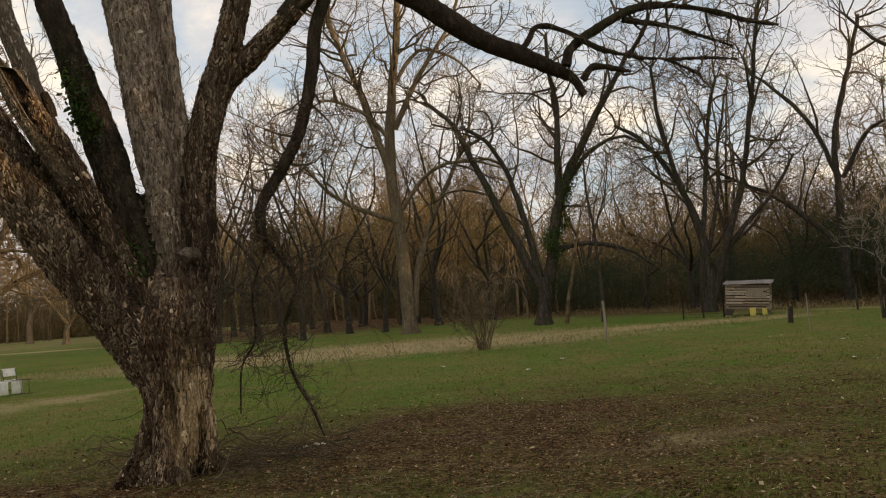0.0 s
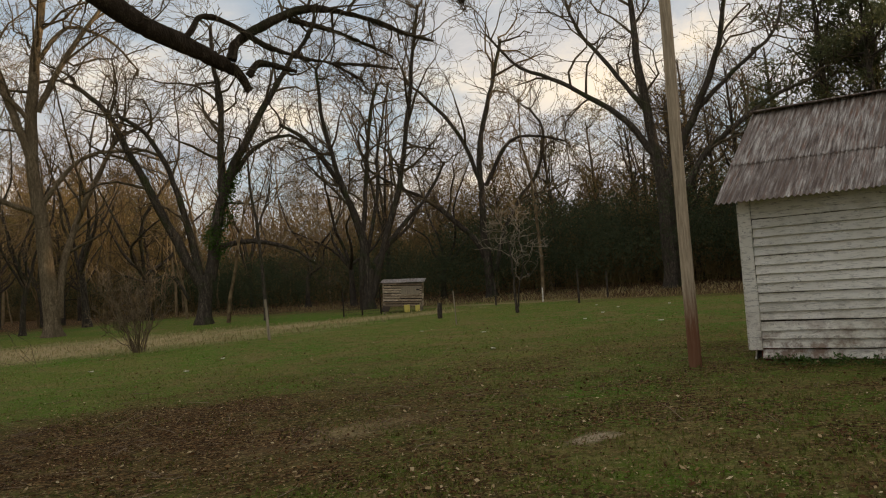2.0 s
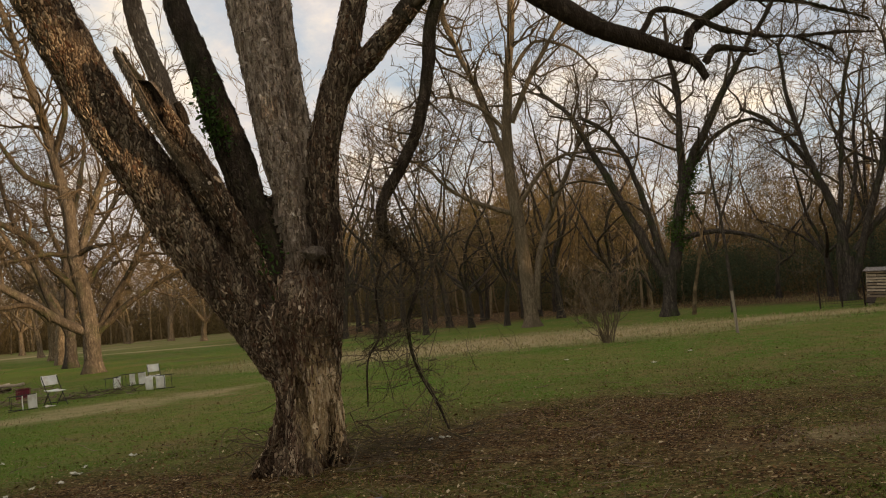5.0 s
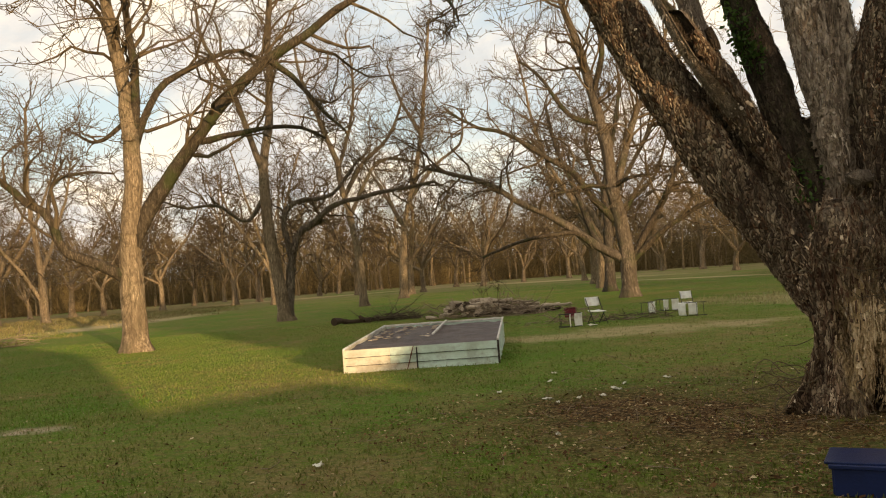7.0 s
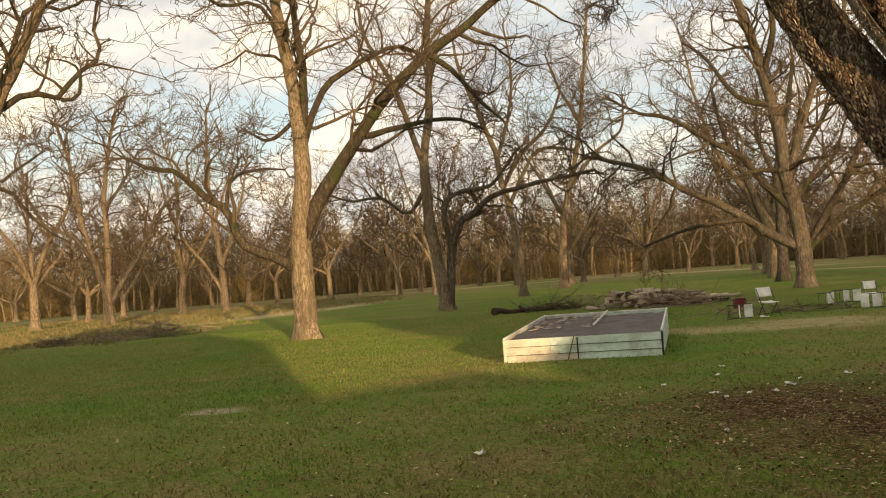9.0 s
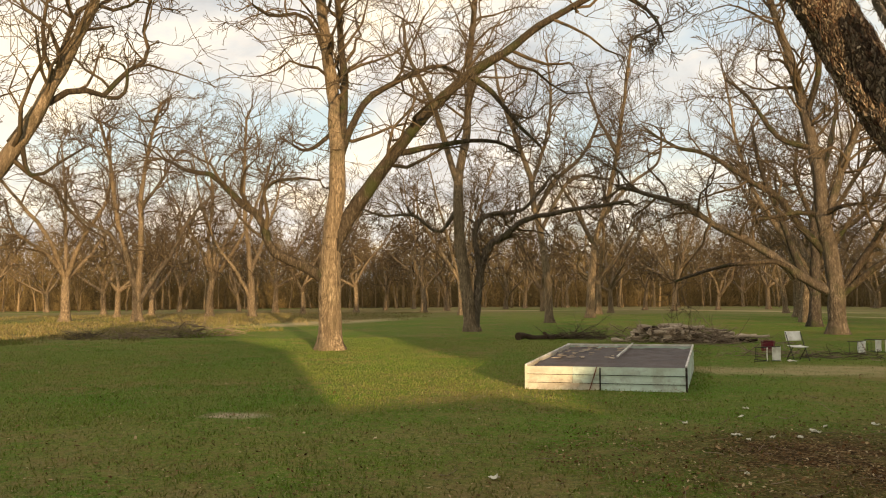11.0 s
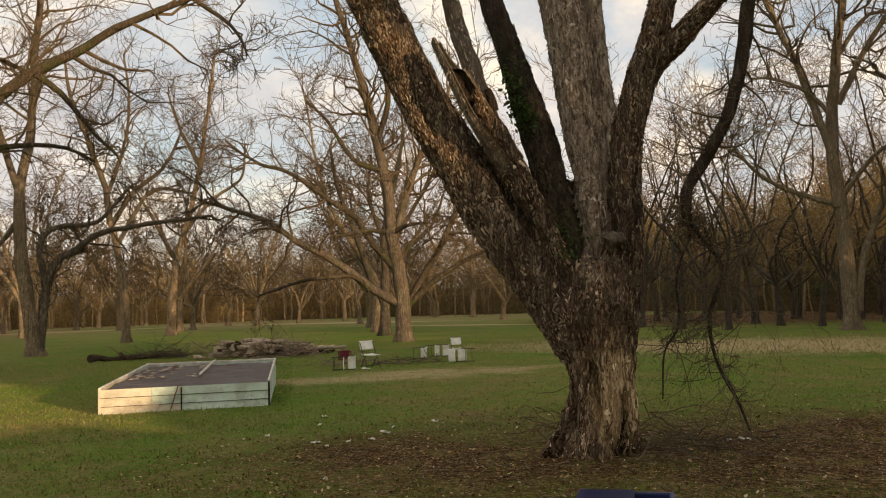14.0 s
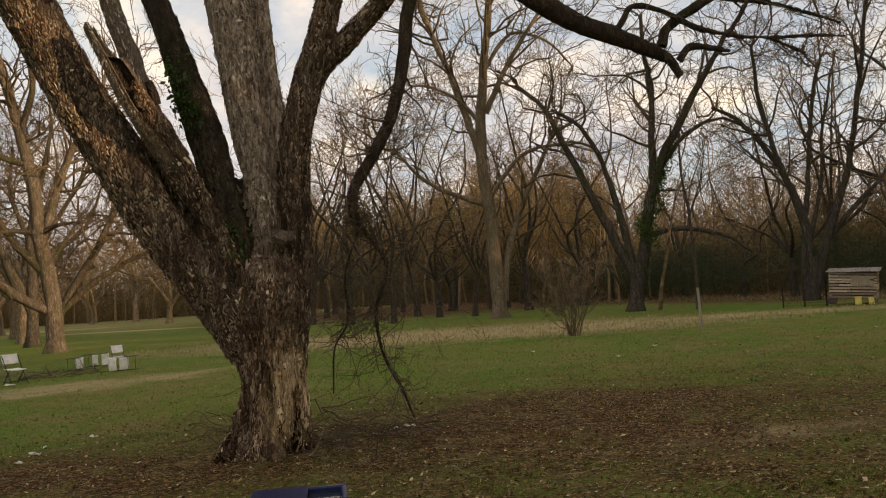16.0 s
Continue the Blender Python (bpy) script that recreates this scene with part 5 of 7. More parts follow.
def grown_together(limbs, voxel, flare, seams):
    """One skin over the limbs, with soft crotches; gives its corners, faces and each corner's limb."""
    verts, faces, axes, radii, owner = [], [], [], [], []
    for i, (p, r) in enumerate(limbs):
        n = max(8, int(np.linalg.norm(np.diff(p, axis=0), axis=1).sum() / 0.07))
        P, R = resample(p, r, n)
        v, f = tubes(P[None], R[None], 28)
        if i == 0:
            rad = v - np.repeat(P, 28, axis=0)
            a = np.arctan2(rad[:, 1], rad[:, 0])
            h = np.clip(1 - v[:, 2] / flare, 0, 1) ** 1.7
            lobes = np.sin(a * 5 + 0.9 + 0.5 * np.sin(v[:, 2] * 2.6)) + 0.35 * np.sin(a * 11 + 2 + v[:, 2])
            foot = np.clip(1 - v[:, 2] / 0.5, 0, 1) ** 1.6
            v = v + rad * (h * (0.05 + 0.19 * lobes) + foot * (0.20 + 0.26 * lobes + 0.28 * np.cos(a - 3.45)))[:, None]
        k = len(verts)
        verts += v.tolist()
        faces += (f + k).tolist() + [list(range(k + 27, k - 1, -1)), list(range(len(verts) - 28, len(verts)))]
        axes.append(P)
        radii.append(R)
        owner.append(np.full(n, i))
    core = new("core", mesh_of("core", verts, faces))
    m = core.modifiers.new("skin", "REMESH")
    m.mode, m.voxel_size = "VOXEL", voxel
    m = core.modifiers.new("soften", "SMOOTH")
    m.factor, m.iterations = 0.5, 9
    me = core.evaluated_get(bpy.context.evaluated_depsgraph_get()).to_mesh()
    co, nrm = np.empty(len(me.vertices) * 3), np.empty(len(me.vertices) * 3)
    me.vertices.foreach_get("co", co)
    me.vertices.foreach_get("normal", nrm)
    polys = [tuple(p.vertices) for p in me.polygons]
    bpy.data.objects.remove(core)
    co, nrm = co.reshape(-1, 3), nrm.reshape(-1, 3)
    A, R, W = np.concatenate(axes), np.concatenate(radii), np.concatenate(owner)
    near, seam = np.empty(len(co), int), np.zeros(len(co))
    for s in range(0, len(co), 4000):
        d = np.linalg.norm(co[s:s + 4000, None, :] - A[None], axis=2) - R[None]
        near[s:s + 4000] = W[np.argmin(d, axis=1)]
        each = np.stack([d[:, W == i].min(axis=1) for i in range(len(limbs))], axis=1)
        # grooves where two stems press on each other
        for i, j in seams:
            both = np.abs(each[:, i] - each[:, j]) + 0.8 * np.maximum(np.minimum(each[:, i], each[:, j]) - each.min(axis=1), 0)
            seam[s:s + 4000] = np.maximum(seam[s:s + 4000], np.exp(-(both / 0.055) ** 2))
    return co, nrm, polys, near, seam


def bark_plates(rng, co, nrm, way, pick, wide, tall, lift):
    """Thin curled plates on the skin co with its normals nrm, long in the direction way."""
    n = len(pick)
    c, N = co[pick], unit(nrm[pick] + rng.normal(scale=0.12, size=(n, 3)))
    along = way[pick] + rng.normal(scale=0.10, size=(n, 3))
    A = unit(along - (along * N).sum(1, keepdims=True) * N)
    B = np.cross(N, A)
    w = (wide * rng.gamma(3.2, 0.34, n))[:, None]
    h = (tall * rng.gamma(3.0, 0.33, n).clip(0.2, 2.4))[:, None]
    up = (lift * rng.uniform(0.2, 1.6, n))[:, None]
    turn = rng.choice((-1.0, 1.0), n)[:, None]
    jag = rng.uniform(0.35, 1.35, (n, 6))[:, :, None]
    rim = [(0.0, 1.0, 0.25), (0.5, 0.55, 0.15), (0.48, -0.5, 0.55), (0.05, -1.0, 1.0), (-0.5, -0.45, 0.7), (-0.46, 0.5, 0.2)]
    ring = [c + B * w * u * turn * jag[:, i] + A * h * 0.5 * v * jag[:, i] + N * (0.001 + up * q) for i, (u, v, q) in enumerate(rim)]
    heart = c + N * (0.004 + up * 0.75)
    V = np.stack(ring + [heart], axis=1).reshape(-1, 3)
    tri = np.array([(i, (i + 1) % 6, 6) for i in range(6)])
    return V, (np.arange(n)[:, None, None] * 7 + tri[None]).reshape(-1, 3)


def near_tree():
    t = Tree(-2.83, 8.86, 17.7)
    t.limb(0.343, 0.460, (-0.1, 0, -0.08), (-0.06, 0, 0.28), (-0.01, 0, 0.58), (0.01, 0, 1), (-0.02, 0, 1.49), (0.05, 0, 2.04))
    t.limb(0.319, 0.233, (-0.08, 0, 0.89), (-0.34, -0.02, 1.41), (-0.67, -0.07, 1.95), (-1.12, -0.15, 2.65), (-1.53, -0.26, 3.38), (-1.89, -0.41, 4.1), (-2.14, -0.59, 4.67), (-2.28, -0.8, 5.08))
    t.limb(0.202, 0.135, (-0.08, 0, 1.46), (-0.36, -0.04, 2), (-0.58, -0.14, 2.43), (-0.81, -0.32, 2.96), (-0.99, -0.58, 3.38), (-1.12, -0.9, 3.75))
    t.limb(0.123, 0.092, (-0.83, -0.31, 2.94), (-1.06, -0.31, 3.5), (-1.23, -0.31, 4.15), (-1.38, -0.31, 4.65), (-1.47, -0.31, 5.22))
    t.limb(0.215, 0.129, (-0.05, 0, 1.49), (-0.27, 0.01, 2.36), (-0.41, 0.04, 2.8), (-0.54, 0.09, 3.29), (-0.67, 0.16, 3.79), (-0.87, 0.26, 4.48), (-1.05, 0.37, 5.05), (-1.15, 0.5, 5.51))
    t.limb(0.268, 0.240, (0.03, 0, 1.13), (0.04, 0.01, 2.16), (-0.02, 0.03, 3.03), (-0.13, 0.07, 3.93), (-0.26, 0.13, 4.91), (-0.33, 0.2, 5.46))
    t.limb(0.141, 0.098, (0.18, 0.02, 2.77), (0.17, 0.04, 3.4), (0.11, 0.1, 4.11), (0.08, 0.19, 4.91), (0.08, 0.32, 5.48))
    t.limb(0.202, 0.135, (0.18, 0, 1.12), (0.31, -0.01, 2.15), (0.34, -0.05, 3.07), (0.52, -0.11, 3.85), (0.7, -0.19, 4.37), (0.89, -0.3, 5.05))
    t.limb(0.147, 0.098, (0.47, -0.1, 3.7), (0.68, -0.13, 4.08), (0.93, -0.22, 4.28), (1.16, -0.38, 4.49), (1.41, -0.6, 4.72))
    t.limb(0.074, 0.052, (1.73, -0.6, 4.87), (1.6, -0.61, 4.53), (1.51, -0.62, 4), (1.35, -0.65, 3.43), (1.12, -0.69, 3), (0.89, -0.74, 2.64), (0.89, -0.8, 2.3))
    t.limb(0.027, 0.010, (0.89, -0.79, 2.32), (1.04, -0.8, 2.12), (1.17, -0.83, 1.84), (1.03, -0.87, 1.43), (1.06, -0.93, 1.02), (1.22, -1, 0.65), (1.3, -1.09, 0.39))
    t.limb(0.012, 0.007, (0.91, -0.79, 2.24), (0.75, -0.8, 1.8), (0.75, -0.82, 1.36), (0.6, -0.85, 1.09), (0.56, -0.89, 0.66))
    t.limb(0.132, 0.083, (2.16, -0.6, 5.36), (2.5, -0.6, 4.97), (2.74, -0.6, 4.82), (3.11, -0.6, 4.58), (3.49, -0.6, 4.37), (3.88, -0.6, 4.24), (4.35, -0.6, 4.05))
    t.limb(0.077, 0.028, (4.35, -0.6, 4.05), (4.52, -0.6, 3.95), (4.62, -0.6, 3.77))
    t.limb(0.061, 0.015, (4.43, -0.6, 4.12), (4.53, -0.59, 4.34), (4.94, -0.55, 4.6), (5.37, -0.49, 4.82), (5.82, -0.4, 4.93), (6.53, -0.29, 4.94), (7.3, -0.16, 4.86), (7.91, -0, 4.87))
    t.limb(0.040, 0.014, (3.85, -0.6, 4.26), (3.96, -0.61, 4.37), (4.11, -0.63, 4.56), (4.43, -0.67, 4.49), (4.81, -0.73, 4.28), (5.27, -0.8, 4.16), (5.57, -0.89, 4.11), (5.91, -1, 3.91))
    t.limb(0.043, 0.018, (4.63, -0.6, 3.95), (4.75, -0.67, 4.09), (5.08, -0.9, 3.97))
    t.limb(0.028, 0.009, (5.13, -0.78, 4.17), (5.39, -0.78, 4.54), (5.46, -0.78, 4.8))
    t.limb(0.031, 0.012, (5.27, -0.51, 4.7), (5.9, -0.47, 4.65), (6.44, -0.37, 4.57), (7, -0.21, 4.5))
    t.limb(0.025, 0.009, (5.58, -0.89, 4.11), (6.03, -0.89, 4.14), (6.52, -0.89, 4.13))
    t.limb(0.061, 0.046, (5.74, -0.6, 6.11), (6.56, -0.6, 5.73), (7.11, -0.6, 5.54), (7.52, -0.6, 5.45), (7.81, -0.6, 5.4), (8, -0.6, 5.28))
    t.limb(0.040, 0.015, (7.86, -0.6, 5.37), (8.2, -0.6, 5.48), (8.63, -0.6, 5.63))
    t.limb(0.11, 0.12, (1.3, -0.52, 4.62), (1.62, -0.6, 5.0), (1.9, -0.6, 5.35), (2.18, -0.6, 5.37))
    t.limbs[0] = (t.limbs[0][0], (0.335, 0.338, 0.335, 0.355, 0.42, 0.26))
    t.limbs[1] = (t.limbs[1][0], (0.22, 0.29, 0.30, 0.285, 0.27, 0.255, 0.245, 0.233))
    t.limbs[5] = (t.limbs[5][0], (0.25, 0.20, 0.205, 0.22, 0.235, 0.235))
    t.limbs[2] = (t.limbs[2][0], (0.203, 0.18, 0.165, 0.15, 0.13, 0.02))
    top = thing("old_pecan_tree", pose(t.x, t.y, lie(t.x, t.y)), "old many-limbed pecan tree with flaking brown bark and hanging dead limbs", "tree")
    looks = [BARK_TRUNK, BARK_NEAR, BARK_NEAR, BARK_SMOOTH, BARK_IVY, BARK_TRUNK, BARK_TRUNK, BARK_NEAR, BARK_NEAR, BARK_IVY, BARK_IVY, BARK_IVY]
    amps = [0.022, 0.018, 0.015, 0.011, 0.012, 0.013, 0.006, 0.009, 0.007, 0.008, 0.003, 0.0015]
    long, rad = [], []
    co, nrm, polys, near, seam = grown_together(t.limbs[:9], 0.024, 1.7, ((5, 7), (5, 6), (4, 5), (1, 2)))
    amp = np.array(amps[:9])[near]
    e = t.axes
    # deep folds between the buttresses, towards the foot
    su, sv, sz = co @ e[0], co @ e[1], co[:, 2]
    phi = np.arctan2(sv, su + 0.02)
    fold = np.zeros(len(co))
    for at, depth, wide, lo, hi in ((-1.72, 0.26, 0.14, 0.65, 1.10), (-0.72, 0.20, 0.13, 0.40, 0.72), (-2.65, 0.10, 0.2, 0.5, 0.9), (0.4, 0.08, 0.2, 0.5, 0.9), (1.6, 0.08, 0.2, 0.5, 0.9), (2.6, 0.08, 0.2, 0.5, 0.9)):
        off = np.angle(np.exp(1j * (phi - at - 0.10 * np.sin(sz * 5.0))))
        fold += depth * np.exp(-(off / wide) ** 2) * np.clip((hi - sz) / (hi - lo), 0, 1)
    fold += 0.085 * seam * np.clip((sz - 1.15) / 0.5, 0, 1)
    co = co + nrm * (amp * np.array([bark_relief(p) for p in co.tolist()]) - fold)[:, None]
    for i in range(9):
        mine = [f for f in polys if near[f[0]] == i]
        used = sorted({k for f in mine for k in f})
        at = {k: n for n, k in enumerate(used)}
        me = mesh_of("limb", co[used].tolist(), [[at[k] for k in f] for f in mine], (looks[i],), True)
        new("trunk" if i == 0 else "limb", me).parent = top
    # the skin's normals after folding
    quads = np.array([f if len(f) == 4 else (*f, f[-1]) for f in polys])
    fn = np.cross(co[quads[:, 2]] - co[quads[:, 0]], co[quads[:, 3]] - co[quads[:, 1]])
    nrm = np.zeros_like(co)
    for k in range(4):
        np.add.at(nrm, quads[:, k], fn)
    nrm = unit(nrm)
    # loose plates on the old bark, narrow scales on the younger stems
    prng = np.random.default_rng(79)
    way = np.empty_like(co)
    for i in range(9):
        p = np.asarray(t.limbs[i][0])
        q, _ = resample(p, (1, 1), 30)
        mine = np.where(near == i)[0]
        j = np.argmin(np.linalg.norm(co[mine][:, None] - q[None], axis=2), axis=1).clip(1, 28)
        way[mine] = unit(q[j + 1] - q[j - 1])
    kinds = {0: (PLATES, 0.42, 0.015, 0.085, 0.010), 1: (PLATES, 0.38, 0.011, 0.048, 0.006), 2: (PLATES, 0.44, 0.012, 0.050, 0.007), 3: (SCALES, 0.22, 0.011, 0.060, 0.003),
             4: (MOSSY_PLATES, 0.30, 0.015, 0.060, 0.007), 5: (SCALES, 0.34, 0.018, 0.062, 0.008), 6: (SCALES, 0.30, 0.015, 0.060, 0.007), 7: (PLATES, 0.30, 0.015, 0.056, 0.008), 8: (PLATES, 0.30, 0.015, 0.055, 0.008)}
    thick = np.array([noise.noise((p[0] * 5.5, p[1] * 5.5, p[2] * 1.9)) for p in co.tolist()])
    dense = np.clip(0.62 + 1.5 * thick, 0.12, 1.3) * np.clip(1 - fold / 0.05, 0, 1)
    # corners inside the painted sun patch, which get the paler plates
    bare = np.linalg.norm((np.stack([su, sv, sz], axis=1) - np.array((0.20, -0.30, 0.60))) * np.array((5.6, 2.2, 2.2)), axis=1) < 1.0 + 0.5 * prng.normal(size=len(co)) * 0.4
    for i in range(9):
        mat, share, wide, tall, lift = kinds[i]
        mine = np.where((near == i) & ~((i == 0) & bare))[0]
        pick = mine[prng.random(len(mine)) < share * dense[mine]]
        v, f = bark_plates(prng, co, nrm, way, pick, wide, tall, lift)
        ob = new("flaking_bark", mesh_of("flaking_bark", v, f, (mat,)))
        ob.parent = top
        tagged(ob, kind="stuff")
    mine = np.where((near == 0) & bare)[0]
    v, f = bark_plates(prng, co, nrm, way, mine[prng.random(len(mine)) < 0.7], 0.018, 0.075, 0.008)
    ob = new("flaking_bark", mesh_of("flaking_bark", v, f, (SUNLIT_PLATES,)))
    ob.parent = top
    tagged(ob, "bark plates with a patch of sunlight in their colour", kind="stuff")
    for i, (p, r) in enumerate(t.limbs):
        if i < 9:
            continue
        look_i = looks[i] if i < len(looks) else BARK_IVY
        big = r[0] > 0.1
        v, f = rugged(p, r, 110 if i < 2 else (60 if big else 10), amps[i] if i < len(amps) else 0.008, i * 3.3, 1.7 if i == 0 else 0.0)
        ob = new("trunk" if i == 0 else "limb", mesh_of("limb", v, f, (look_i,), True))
        ob.parent = top
        if i == 9 or i > 11:
            a, b = resample(p, r, 14)
            long.append(a)
            rad.append(b)
    rng = np.random.default_rng(77)
    P, R = np.array(long), np.array(rad)
    v, f = crown(P, R, rng, 130, 4, 3, 0.003, 0.12, 0.30, 1)
    new("crown", mesh_of("crown", v, f, (TWIG_DARK,), True)).parent = top
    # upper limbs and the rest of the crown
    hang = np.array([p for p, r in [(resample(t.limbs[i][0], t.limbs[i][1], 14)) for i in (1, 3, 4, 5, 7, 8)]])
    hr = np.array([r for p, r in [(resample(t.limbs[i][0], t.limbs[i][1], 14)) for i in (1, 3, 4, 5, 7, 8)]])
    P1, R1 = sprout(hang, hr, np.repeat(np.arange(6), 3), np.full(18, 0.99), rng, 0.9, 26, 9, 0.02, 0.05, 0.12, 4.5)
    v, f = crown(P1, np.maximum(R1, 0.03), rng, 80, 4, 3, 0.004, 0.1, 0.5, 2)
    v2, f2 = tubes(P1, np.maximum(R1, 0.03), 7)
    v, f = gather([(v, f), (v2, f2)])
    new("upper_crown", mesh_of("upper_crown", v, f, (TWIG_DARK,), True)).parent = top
    # hanging twigs by the trunk
    n = 170
    e = t.axes
    start = np.concatenate([resample(t.limbs[9][0], (1, 1), 40)[0][16:], resample(t.limbs[10][0], (1, 1), 60)[0][:52], resample(t.limbs[11][0], (1, 1), 40)[0][:30]])
    pts = start[rng.integers(0, len(start), n)]
    d = unit(rng.normal(size=(n, 3)) * np.array([1, 1, 0.5]) + np.array([0, 0, -0.45]))
    line = [pts]
    L = rng.gamma(2.2, 0.28, n) + 0.15
    for k in range(6):
        d = unit(d + rng.normal(scale=0.75, size=(n, 3)) + np.array([0, 0, -0.06]))
        line.append(line[-1] + d * (L / 6)[:, None])
    Q = np.stack(line, axis=1)
    Q[:, :, 2] = np.maximum(Q[:, :, 2], 0.06)
    S = np.linspace(0.0048, 0.0018, 7)[None, :].repeat(n, 0)
    Q2, S2 = sprout(Q, S, np.repeat(np.arange(n), 4), rng.uniform(0.2, 1, n * 4), rng, 0.6, 60, 6, 0.0015, -0.02, 0.75)
    Q2[:, :, 2] = np.maximum(Q2[:, :, 2], 0.05)
    knot = t.limbs[9][0][-1] + np.array((0.05, 0, 0.02))
    m = 220
    k0 = knot + rng.normal(scale=0.09, size=(m, 3)) * np.array([1, 1, 1.2])
    dk = unit(rng.normal(size=(m, 3)))
    nest = [k0]
    for k in range(4):
        dk = unit(dk + rng.normal(scale=0.6, size=(m, 3)))
        nest.append(nest[-1] + dk * 0.05)
    N = np.stack(nest, axis=1)
    v, f = gather([tubes(Q, S, 4), tubes(Q2, S2, 3), tubes(N, np.full((m, 5), 0.0035), 3)])
    new("hanging_spray", mesh_of("hanging_spray", v, f, (TWIG_DARK,), True)).parent = top
    # ivy on the dark limb and in the crotch
    rng = np.random.default_rng(78)
    pl, rl = resample(t.limbs[4][0], t.limbs[4][1], 60)
    cs = [pl[i] + rng.normal(scale=0.04, size=3) - e[1] * 0.12 - e[0] * 0.07 for i in list(rng.integers(30, 41, 16)) + list(rng.integers(2, 16, 9))]
    v, f = leaf_cloud(rng, cs, [0.12] * 25, 70, 0.032, 1.5)
    new("ivy", mesh_of("ivy", v, f, (IVY,))).parent = top
    # broken stub: a rotted shell, open towards the yard, with a ragged top
    P, R = resample([(-0.82, -0.38, 2.94), (-1.05, -0.70, 3.42), (-1.24, -0.86, 3.82), (-1.46, -0.90, 4.28)], (0.12, 0.155, 0.145, 0.09), 34)
    P = P @ e
    shells = []
    for depth in (0.0, 0.035):
        v = []
        for k in range(34):
            f0 = k / 33
            for j in range(25):
                # the mouth of the hollow faces the viewer's side and widens upwards
                a = -0.75 + (0.12 + 1.0 * min(1.0, f0 * 2.2)) + (2 * math.pi - 2 * (0.12 + 1.0 * min(1.0, f0 * 2.2))) * j / 24
                r = (R[k] - depth) * (1 + 0.10 * noise.noise((math.cos(a) * 2, math.sin(a) * 2, f0 * 5)))
                rag = 0.13 * noise.noise((a * 2.1, 3.0, 1.0)) - 0.30 * max(0.0, math.cos(a)) if f0 > 0.8 else 0.0
                q = P[k] + (math.cos(a) * e[0] + math.sin(a) * e[1]) * r + np.array((0, 0, rag * (f0 - 0.8) / 0.2))
                v.append(q)
        shells.append(np.array(v))
    quad = np.array([(k * 25 + j, k * 25 + j + 1, k * 25 + 26 + j, k * 25 + 25 + j) for k in range(33) for j in range(24)])
    rim = [(j, j + 1, 850 + j + 1, 850 + j) for j in range(33 * 25, 33 * 25 + 24)] + [(k * 25 + j, k * 25 + 25 + j, 850 + k * 25 + 25 + j, 850 + k * 25 + j) for k in range(33) for j in (0, 24)]
    new("broken_stub", mesh_of("broken_stub", np.concatenate(shells), quad.tolist() + rim, (BARK_SMOOTH,), True)).parent = top
    new("hollow", mesh_of("hollow", shells[1] + 0.004 * (P.mean(0) - shells[1]), quad, (BARK_IVY,), True)).parent = top
    v0 = shells[0]
    nn = unit(v0 - np.repeat(P, 25, axis=0))
    v, f = bark_plates(prng, v0, nn, np.repeat(unit(P[-1:] - P[:1]), len(v0), axis=0), np.where(prng.random(len(v0)) < 0.5)[0], 0.013, 0.05, 0.004)
    ob = new("flaking_bark", mesh_of("flaking_bark", v, f, (SCALES,)))
    ob.parent = top
    tagged(ob, kind="stuff")
    knob = resample([(-0.97, -0.66, 3.58), (-0.99, -0.70, 3.72), (-1.02, -0.72, 3.80)], (0.055, 0.035), 10)
    v, f = rugged(knob[0] @ e, knob[1], 12, 0.006, 4.0)
    new("knob", mesh_of("knob", v, f, (BARK_IVY,), True)).parent = top
    bm = bmesh.new()
    bmesh.ops.create_icosphere(bm, subdivisions=3, radius=0.1)
    for vtx in bm.verts:
        vtx.co *= 1 + 0.35 * noise.noise(vtx.co * 14)
    bmesh.ops.transform(bm, matrix=Matrix.Translation(Vector(np.array((0.20, -0.30, 2.24)) @ e)) @ Matrix.Diagonal((1.35, 1.0, 0.72, 1)), verts=bm.verts)
    part("burl", bm, BARK_SMOOTH, top, "", True)
    # runners of vine round the foot
    for k in range(26):
        a = rng.uniform(0, 6.28)
        r0 = rng.uniform(0.45, 0.75)
        p = np.array((math.cos(a) * r0, math.sin(a) * r0, rng.uniform(0.02, 0.5)))
        q = [p]
        dd = np.array((math.cos(a), math.sin(a), 0.2)) + rng.normal(scale=0.5, size=3)
        for j in range(7):
            dd = unit(dd + rng.normal(scale=0.45, size=3) - np.array((0, 0, 0.14)))
            q.append(q[-1] + dd * 0.11)
            q[-1][2] = max(q[-1][2], 0.02)
        P2, R2 = resample(q, (0.006, 0.003), 12)
        v, f = tubes(P2[None], R2[None], 5)
        new("vine", mesh_of("vine", v, f, (TWIG,), True)).parent = top


near_tree()


